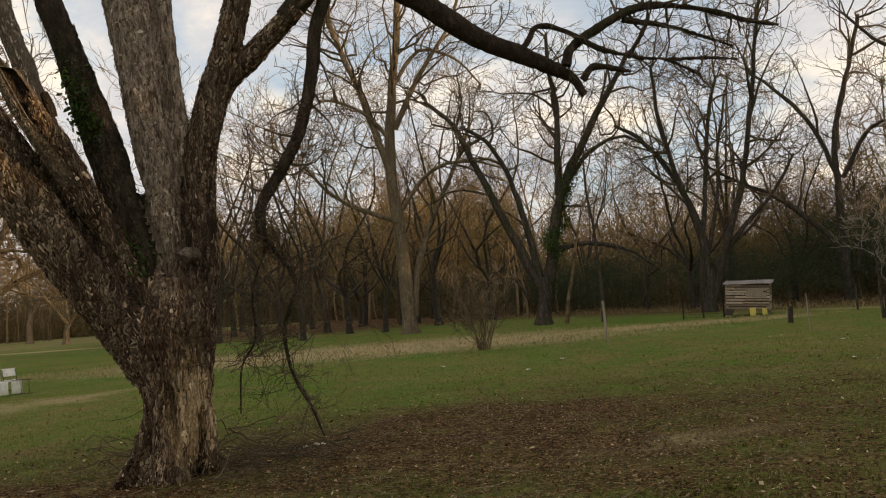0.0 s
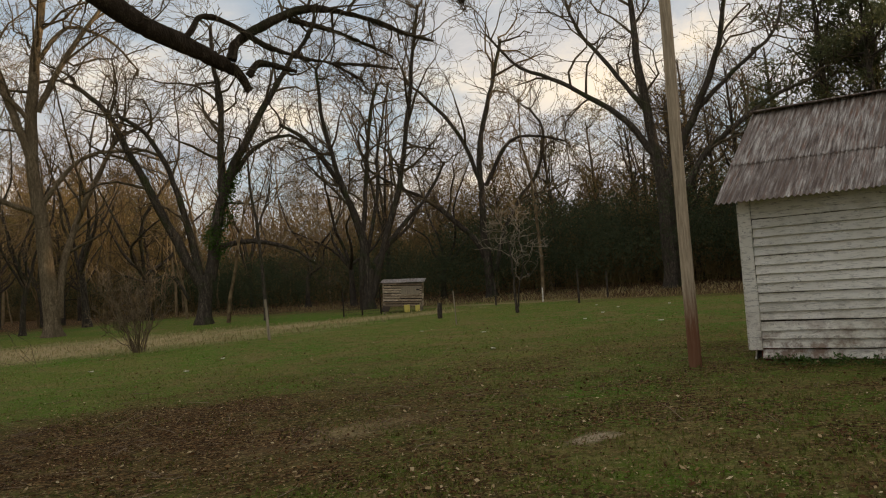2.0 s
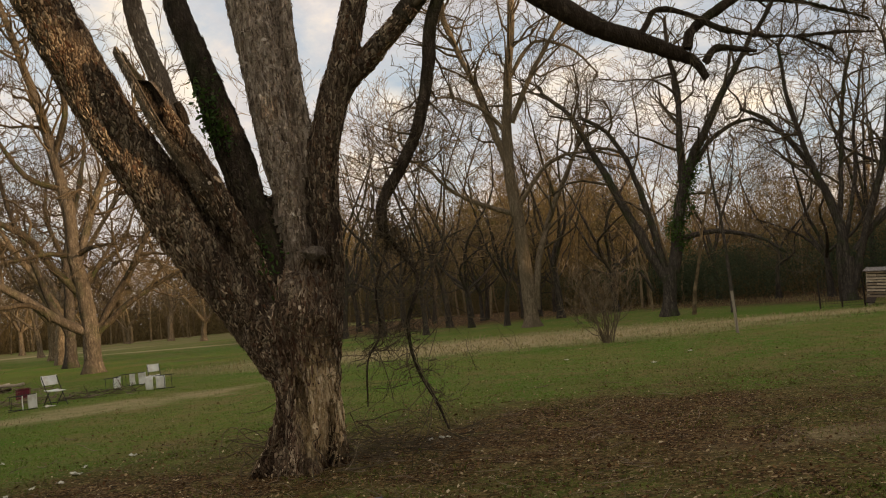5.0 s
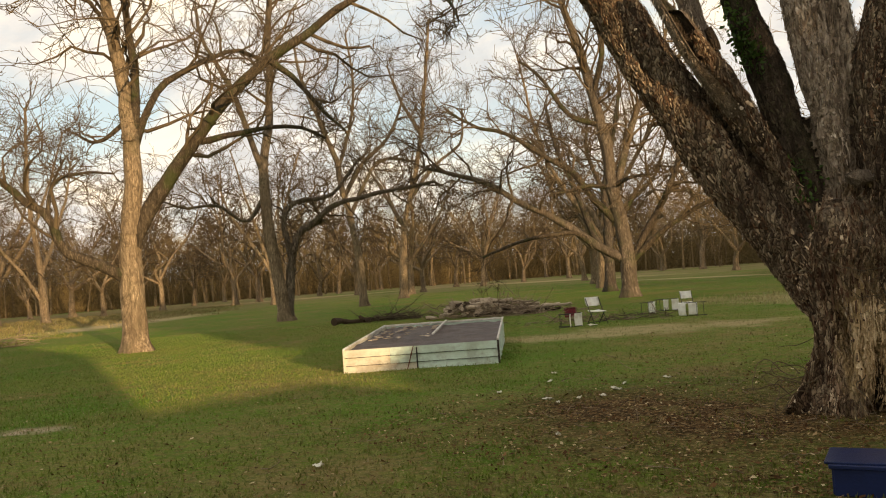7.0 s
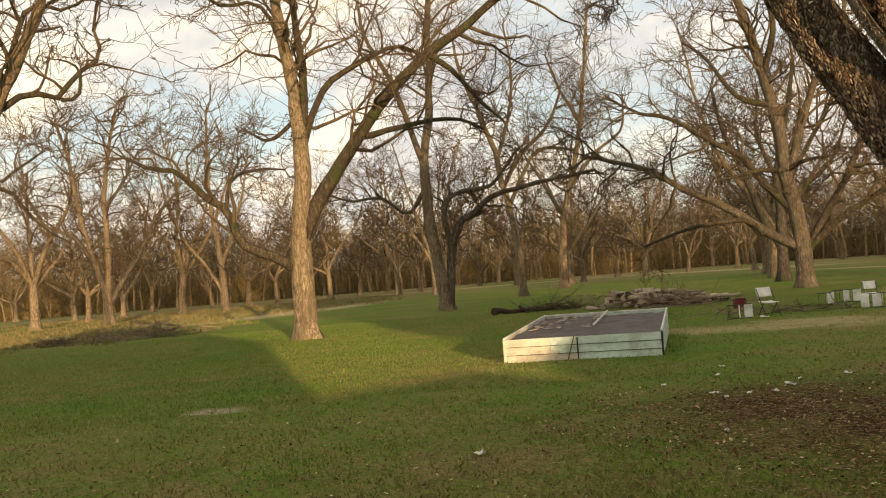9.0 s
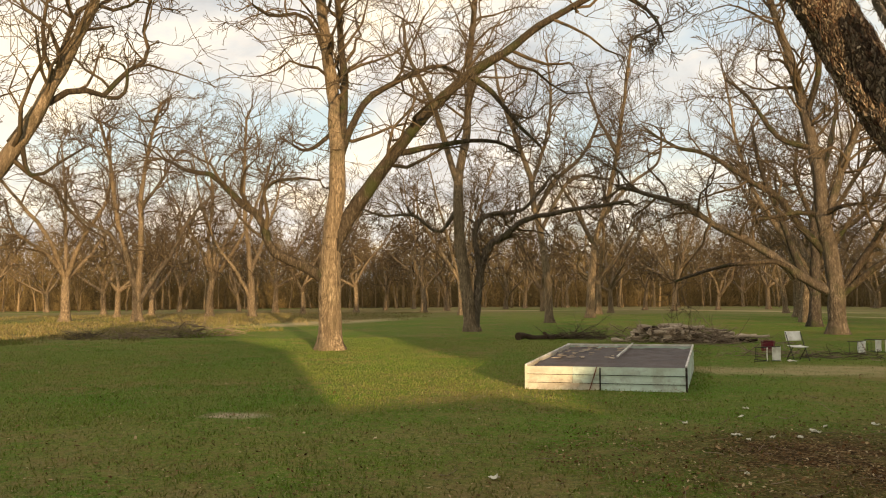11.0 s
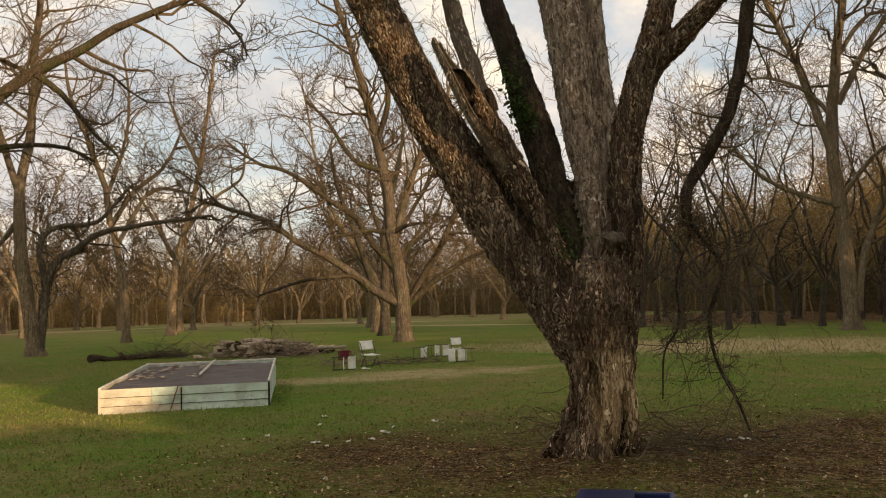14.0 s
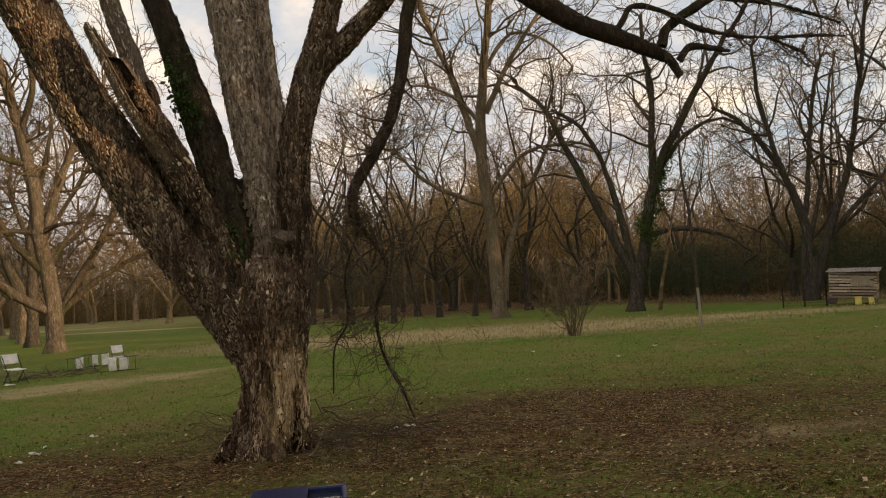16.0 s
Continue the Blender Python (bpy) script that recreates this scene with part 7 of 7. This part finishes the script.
def folding_chair():
    """White plastic folding chair with dark tube legs, at the origin, facing -y."""
    top = thing("folding_chair", pose(0, 0, 0), "white plastic folding chair with dark metal legs on the grass", "chair", "folding chairs on the lawn")

    def panel(name, w, h, m, bow):
        bm = bmesh.new()
        bmesh.ops.create_grid(bm, x_segments=10, y_segments=8, size=0.5)
        for v in bm.verts:
            x, y = v.co.x * w, v.co.y * h
            v.co = (x * (1 - 0.12 * (v.co.y + 0.5) * (1 if name == "seat" else -0.3)), y, -bow * (1 - (2 * v.co.x) ** 2) + 0.012 * (2 * v.co.y) ** 2)
        ext = bmesh.ops.solidify(bm, geom=bm.faces[:], thickness=0.022)
        bmesh.ops.transform(bm, matrix=m, verts=bm.verts)
        part(name, bm, WHITE_PLASTIC, top, "", True)

    panel("seat", 0.44, 0.41, pose(0, 0, 0.45, 4), 0.015)
    panel("backrest", 0.45, 0.30, pose(0, 0.22, 0.76, 76), 0.03)
    for s in (-1, 1):
        x = s * 0.225
        part("leg", rods(((x, -0.24, 0.0), (x, 0.02, 0.45), 0.012), ((x, 0.02, 0.45), (x, 0.235, 0.88), 0.012)), DARK_METAL, top)
        part("leg", rods(((x * 0.9, 0.25, 0.0), (x * 0.9, -0.12, 0.43), 0.012)), DARK_METAL, top)
    part("crossbar", rods(((-0.2, 0.20, 0.06), (0.2, 0.20, 0.06), 0.009)), DARK_METAL, top)
    part("crossbar", rods(((-0.22, -0.19, 0.10), (0.22, -0.19, 0.10), 0.009)), DARK_METAL, top)
    return top


def chairs():
    c = folding_chair()
    c.matrix_basis = on(-12.68, 19.6, 62) @ Matrix.Diagonal((0.88, 0.88, 0.80, 1))
    up = copy_thing(c, on(-11.8, 23.05, 40) @ Matrix.Diagonal((0.82, 0.82, 0.88, 1)))
    up["label"] = "white slatted folding chair among tipped-over chairs"
    # others lie on their sides, seat and back upright
    for x, y, rz, lab in ((-13.18, 22.95, 70, 1), (-13.3, 23.95, 5, 1), (-10.6, 21.5, 165, 1), (-13.33, 18.74, 36, 2)):
        t = copy_thing(c, on(x, y, rz, 0.19) @ pose(0, 0, 0, 0, 90) @ Matrix.Scale(0.88, 4))
        t["label"] = "white folding chair lying on its side with legs outstretched" if lab == 1 else "white folding chair lying on its side among the sticks"


def red_crate():
    top = thing("crate", on(-15.65, 22.7, 25) @ Matrix.Scale(0.82, 4), "faded dark red plastic crate on the grass", "crate")
    w, d, h = 0.40, 0.36, 0.36
    part("side", boxes(((0, -d / 2, h / 2), (w, 0.02, h))), RED, top)
    part("side", boxes(((0, d / 2, h / 2), (w, 0.02, h))), RED, top)
    part("side", boxes(((-w / 2, 0, h / 2), (0.02, d - 0.02, h))), RED, top)
    part("side", boxes(((w / 2, 0, h / 2), (0.02, d - 0.02, h))), RED, top)
    part("bottom", boxes(((0, 0, 0.012), (w - 0.02, d - 0.02, 0.02))), RED, top)
    part("rim", boxes(((0, -d / 2 - 0.012, h - 0.02), (w + 0.04, 0.03, 0.05)), ((0, d / 2 + 0.012, h - 0.02), (w + 0.04, 0.03, 0.05)), ((-w / 2 - 0.01, 0, h - 0.02), (0.03, d, 0.05)), ((w / 2 + 0.01, 0, h - 0.02), (0.03, d, 0.05))), RED_DARK, top)
    for x in (-0.1, 0.0, 0.1):
        part("rib", boxes(((x, -d / 2 - 0.014, h / 2 - 0.04), (0.02, 0.014, h - 0.1))), RED_DARK, top)


def blue_tub():
    """Low dark blue tub with rain water standing in it."""
    top = thing("storage_bin", on(-1.76, 5.96, 14), "low dark blue plastic bin holding still rain water", "bin")
    w, d, h = 0.60, 0.42, 0.20
    for nm, c, s in (("side", (0, -d / 2, h / 2), (w, 0.022, h)), ("side", (0, d / 2, h / 2), (w, 0.022, h)), ("side", (-w / 2, 0, h / 2), (0.022, d - 0.03, h)), ("side", (w / 2, 0, h / 2), (0.022, d - 0.03, h))):
        part(nm, boxes((c, s), bevel=0.006), BLUE, top)
    part("bottom", boxes(((0, 0, 0.015), (w - 0.03, d - 0.03, 0.02))), BLUE, top)
    part("rim", boxes(((0, -d / 2 - 0.012, h - 0.01), (w + 0.05, 0.035, 0.03)), ((0, d / 2 + 0.012, h - 0.01), (w + 0.05, 0.035, 0.03)), ((-w / 2 - 0.012, 0, h - 0.01), (0.035, d - 0.02, 0.03)), ((w / 2 + 0.012, 0, h - 0.01), (0.035, d - 0.02, 0.03)), bevel=0.006), BLUE, top)
    part("lid", boxes(((-0.15, 0, h + 0.012), (0.40, d + 0.02, 0.016)), bevel=0.004), BLUE, top, "dark blue lid half over the bin")
    part("water", boxes(((0.0, 0, h - 0.04), (w - 0.03, d - 0.03, 0.01)), bevel=0), MIRROR_LID, top, "still water that mirrors the sky")


utility_pole()
coop()
shrub()
sapling()
planter()
chairs()
red_crate()
blue_tub()
post(4.38, 24.0, 1.15, 0.045, "grey wooden fence post standing in the grass", None, (-0.04, 0.0))
post(10.3, 26.0, 0.50, 0.09, "short thick broken stump of a post", BARK_DARK, (0.04, 0.02))
post(9.2, 22.0, 0.95, 0.018, "thin leaning stake stuck in the grass", POST_WOOD, (-0.03, 0.0))
for x, y, h, r in ((14.4, 30.3, 0.9, 0.035), (16.1, 29.6, 0.55, 0.03), (15.8, 26.4, 1.2, 0.04), (18.1, 28.1, 1.0, 0.04), (20.5, 26.4, 0.95, 0.04)):
    post(x, y, h, r, "thin weathered fence post at the edge of the woods", BARK_DARK if r != 0.03 else WHITE_PAINT, (0.03, 0.02))


def log(x, y, rz, length, r, mat, z=0.0, bend=0.08, seed=1.0, tilt=0.0):
    ob = thing("log", on(x, y, rz, r * 0.75 + z) @ pose(0, 0, 0, 0, tilt), "bleached fallen log in the wood pile" if mat is LOG_GREY else "dark rotting log lying on the grass", "log", "fallen wood on the lawn")
    n = max(8, int(length / 0.12))
    P, R = resample([(-length / 2, 0, 0), (-length / 6, bend, bend * 0.3), (length / 6, bend * 0.6, -bend * 0.2), (length / 2, -bend, 0.02)], (r, r * 0.75), n)
    v, f = swell(P, R, 12, 0.22, None, 0.0, seed)
    f = f.tolist() + [list(range(11, -1, -1)), list(range(len(v) - 12, len(v)))]
    new("stem", mesh_of("stem", v.tolist(), f, (mat,))).parent = ob


def wood_piles():
    rng = random.Random(12)
    for i in range(66):
        s = rng.uniform(0, 1) ** 1.15
        x, y = -21.7 + 3.0 * s + rng.uniform(-0.4, 0.4), 23.5 + 2.6 * s + rng.uniform(-0.6, 0.6)
        log(x, y, rng.gauss(42, 45), rng.uniform(0.35, 1.3), rng.uniform(0.06, 0.165) * (1 - 0.55 * s), LOG_GREY if rng.random() < 0.96 - 0.35 * s else LOG_DARK, rng.choice((0, 0.08, 0.18, 0.3, 0.42)) * (1 if s < 0.7 else 0.4), 0.06, i * 2.1, rng.uniform(-9, 9))
    log(-25.3, 21.7, 96, 1.5, 0.13, LOG_DARK, 0.0, 0.14, 90, 4)
    log(-24.9, 23.1, 74, 1.5, 0.11, LOG_DARK, 0.0, 0.16, 91, -5)
    log(-25.2, 22.5, 118, 1.0, 0.07, LOG_DARK, 0.12, 0.1, 93, 9)
    log(-24.5, 24.0, 52, 1.2, 0.07, LOG_DARK, 0.03, 0.12, 94, 6)
    log(-19.6, 24.3, 38, 2.2, 0.075, LOG_DARK, 0.0, 0.1, 92)


wood_piles()


def sticks(name, label, cx, cy, rx, ry, turn, n, hi, seed, mat, long=(0.4, 1.5), r=0.012):
    """A tangle of cut branches."""
    rng = np.random.default_rng(seed)
    q = rng.normal(size=(n, 2)) * 0.5
    c, s = math.cos(turn), math.sin(turn)
    x, y = cx + q[:, 0] * rx * c - q[:, 1] * ry * s, cy + q[:, 0] * rx * s + q[:, 1] * ry * c
    p = np.stack([x, y, rng.uniform(0.02, 1.0, n) ** 1.5 * hi + 0.02], axis=1)
    d = unit(rng.normal(size=(n, 3)) * np.array([1, 1, 0.13]))
    L = rng.uniform(*long, n)
    line = [p]
    for _ in range(5):
        d = unit(d + rng.normal(scale=0.2, size=(n, 3)))
        line.append(line[-1] + d * (L / 5)[:, None])
    P = np.stack(line, axis=1)
    P[:, :, 2] = np.maximum(P[:, :, 2], 0.015)
    R = rng.uniform(0.5, 1.6, n)[:, None] * r * np.linspace(1, 0.4, 6)[None, :]
    P2, R2 = sprout(P, R, np.repeat(np.arange(n), 3), rng.uniform(0.2, 1, n * 3), rng, 0.45, 45, 4, r * 0.3, 0.0, 0.25)
    P2[:, :, 2] = np.maximum(P2[:, :, 2], 0.012)
    v, f = gather([tubes(P, R, 5), tubes(P2, R2, 3)])
    ob = new(name, mesh_of(name, v, f, (mat,), True))
    tagged(ob, label, "brush pile", kind="stuff")


sticks("brush_pile", "pile of cut dry branches lying on the lawn", -19.6, 24.6, 2.1, 0.8, 0.65, 170, 0.20, 1, STICK, (0.5, 1.6), 0.014)
sticks("brush_pile", "dry sticks and bark strewn over the log pile", -20.7, 24.2, 2.0, 0.8, 0.72, 90, 0.5, 12, STICK, (0.3, 1.1), 0.016)
sticks("brush_pile", "mossy heap of small branches beside a rotten log", -24.6, 23.7, 1.4, 0.6, 1.4, 110, 0.24, 2, TWIG_DARK)
sticks("brush_pile", "low scatter of sticks round the folding chairs", -13.9, 20.6, 2.2, 0.7, 0.5, 70, 0.12, 3, STICK, (0.3, 1.0), 0.010)
sticks("brush_pile", "dry branches heaped at the far side of the lawn", -36.6, 12.2, 1.8, 0.8, 1.5, 70, 0.5, 4, STICK, (0.6, 2.2), 0.016)
sticks("brush_pile", "low dark heap of dead branches", -38.2, 8.2, 0.8, 0.4, 1.2, 50, 0.18, 5, TWIG_DARK, (0.4, 1.2), 0.014)
sticks("brush_pile", "low pile of pale sticks and stems", -36.8, 9.7, 0.9, 0.6, 1.2, 70, 0.25, 6, STICK, (0.4, 1.1), 0.012)
sticks("twig_litter", "dead twigs scattered under the old pecan tree", -0.6, 9.6, 7.5, 4.5, 0.1, 420, 0.012, 7, STICK, (0.08, 0.38), 0.0035)
sticks("brush_pile", "brushy dead shoots at the foot of the old tree", -2.05, 9.35, 0.9, 0.7, 0.2, 120, 0.22, 8, TWIG_DARK, (0.2, 0.7), 0.005)
sticks("brush_pile", "straggling dead branches at the pile by the woods", -12.2, 21.3, 1.2, 0.5, 0.9, 40, 0.1, 9, TWIG_DARK, (0.3, 0.9), 0.009)


# ---- scraps, leaves and grass ----
def scraps():
    rng = random.Random(21)
    spots = [(-7.7, 10.6), (-7.2, 9.8), (-6.3, 8.5), (-6.0, 8.3), (-5.9, 8.6), (-5.7, 8.8), (-5.9, 9.4), (-6.0, 9.8), (-5.7, 10.4), (-7.3, 8.8), (-6.0, 4.7), (-5.8, 9.3), (-4.8, 6.6),
             (7.8, 21.0), (8.4, 18.5), (6.9, 14.8), (2.5, 19.5), (1.5, 17.1), (-0.2, 19.8), (-12.55, 19.15), (-1.75, 9.9), (-1.6, 10.0), (11.5, 19.0), (13.0, 20.5), (14.5, 22.0), (16.0, 21.5), (15.0, 24.0), (12.0, 16.5)]
    for i, (x, y) in enumerate(spots):
        bm = bmesh.new()
        bmesh.ops.create_grid(bm, x_segments=4, y_segments=4, size=0.5)
        w, h = rng.uniform(0.06, 0.14), rng.uniform(0.04, 0.09)
        if i == 19:
            w, h = 0.32, 0.22
        for v in bm.verts:
            px, py = v.co.x, v.co.y
            v.co = (px * w + 0.015 * noise.noise((px * 5, py * 5, i)), py * h + 0.012 * noise.noise((px * 6, py * 6, i + 9)), 0.018 + 0.05 * abs(noise.noise((px * 3.1, py * 3.1, i * 1.7))))
        bmesh.ops.solidify(bm, geom=bm.faces[:], thickness=0.003)
        ob = part("paper_scrap", bm, PAPER)
        ob.matrix_basis = on(x, y, rng.uniform(0, 360))
        tagged(ob, "crumpled white scrap lying on the grass", "litter", "white scraps on the lawn")


scraps()


def sow(n, near, far, az0, az1, rng, power=1.6):
    """Places on the ground, denser towards the walk."""
    d = near + (far - near) * rng.random(n) ** power
    a = np.radians(rng.uniform(az0, az1, n))
    return -np.sin(a) * d, np.cos(a) * d


def blades(name, x, y, hi, lo, wide, mat, label, rng):
    n = len(x)
    z = np.array([lie(a, b) for a, b in zip(x.tolist(), y.tolist())])
    h = rng.uniform(lo, hi, n)
    a = rng.uniform(0, 6.28, n)
    lean = h * rng.uniform(0.1, 0.9, n)
    b = rng.uniform(0, 6.28, n)
    p = np.stack([x, y, z], axis=1)
    s = np.stack([np.cos(a) * wide, np.sin(a) * wide, np.zeros(n)], axis=1)
    tip = p + np.stack([np.cos(b) * lean, np.sin(b) * lean, h], axis=1)
    mid = p + np.stack([np.cos(b) * lean * 0.3, np.sin(b) * lean * 0.3, h * 0.6], axis=1)
    v = np.stack([p - s, p + s, mid + s * 0.8, tip], axis=1).reshape(-1, 3)
    f = np.arange(n * 4).reshape(-1, 4)
    ob = new(name, mesh_of(name, v, f, (mat,)))
    tagged(ob, label, "grass", kind="stuff")


def in_spots(x, y, spots, grow=1.0):
    keep = np.zeros(len(x), bool)
    for cx, cy, rx, ry, t in spots:
        c, s = math.cos(t), math.sin(t)
        u, w = (x - cx) * c + (y - cy) * s, -(x - cx) * s + (y - cy) * c
        keep |= (u / (rx * grow)) ** 2 + (w / (ry * grow)) ** 2 < 1
    return keep


def grass():
    rng = np.random.default_rng(30)
    x, y = sow(165000, 5.2, 34.0, -56, 94, rng, 1.5)
    tuft = np.array([noise.noise((a * 1.3, b * 1.3, 2.0)) for a, b in zip(x.tolist(), y.tolist())])
    thin = (in_spots(x, y, LITTER_SPOTS, 0.9) & (rng.random(len(x)) < np.where(tuft > 0.12, 0.35, 0.94))) | (rng.random(len(x)) < np.where(tuft < -0.05, 0.6, 0.0))
    x, y = x[~thin], y[~thin]
    x2, y2 = sow(80000, 12, 36, 38, 94, rng, 1.0)
    x, y = np.concatenate([x, x2]), np.concatenate([y, y2])
    blades("grass", x, y, 0.046, 0.012, 0.0065, GRASS, "short green and brown winter grass blades", rng)
    x, y = sow(60000, 20, 60, -30, 94, rng, 1.0)
    k = in_spots(x, y, TAN_SPOTS[:2] + TAN_SPOTS[4:5] + TAN_SPOTS[6:], 1.0)
    blades("dry_grass", x[k], y[k], 0.13, 0.03, 0.014, STRAW, "band of flattened dry straw-coloured grass", rng)
    x, y = sow(70000, 34, 100, 56, 96, rng, 1.3)
    ragged = np.array([noise.noise((a * 0.35, b * 0.35, 4.0)) + 0.5 * noise.noise((a * 1.3, b * 1.3, 8.0)) for a, b in zip(x.tolist(), y.tolist())])
    k = (in_spots(x, y, ROUGH_FIELD, 0.72) & (ragged > -0.25)) | (in_spots(x, y, ROUGH_FIELD, 1.0) & (ragged > 0.22))
    blades("weedy_grass", x[k], y[k], 0.20, 0.04, 0.016, WEEDY, "rough brown weedy grass in the open field", rng)
    x, y = sow(26000, 26, 60, -64, -4, rng, 1.0)
    az = np.degrees(np.arctan2(-x, y))
    d = np.hypot(x, y)
    e = np.array([edge_far(a) for a in az])
    k = (d > e - 2.5) & (d < e + 6)
    blades("edge_grass", x[k], y[k], 0.20, 0.04, 0.010, STRAW, "rank dry grass along the edge of the woods", rng)


def fallen_leaves():
    rng = np.random.default_rng(31)
    x, y = sow(105000, 5.0, 24.0, -56, 94, rng, 1.6)
    k = in_spots(x, y, LITTER_SPOTS, 1.12) | (rng.random(len(x)) < np.interp(np.degrees(np.arctan2(-x, y)), (0, 35), (0.55, 0.22)))
    x, y = x[k], y[k]
    n = len(x)
    z = np.array([lie(a, b) for a, b in zip(x.tolist(), y.tolist())]) + rng.uniform(0.008, 0.03, n)
    p = np.stack([x, y, z], axis=1)
    a = unit(rng.normal(size=(n, 3)) * np.array([1, 1, 0.3]))
    b = unit(np.cross(a, np.array([0, 0, 1.0])) + rng.normal(scale=0.25, size=(n, 3)))
    s = (0.007 + rng.gamma(2.0, 0.0038, n))[:, None]
    v = np.stack([p - a * s, p + b * s * 0.72, p + a * s, p - b * s * 0.6], axis=1).reshape(-1, 3)
    v[:, 2] = np.maximum(v[:, 2], np.repeat(z, 4) - 0.012)
    ob = new("fallen_leaves", mesh_of("fallen_leaves", v, np.arange(n * 4).reshape(-1, 4), (DEAD_LEAF,)))
    tagged(ob, "brown fallen leaves scattered over the grass", "leaves", kind="stuff")


grass()
fallen_leaves()
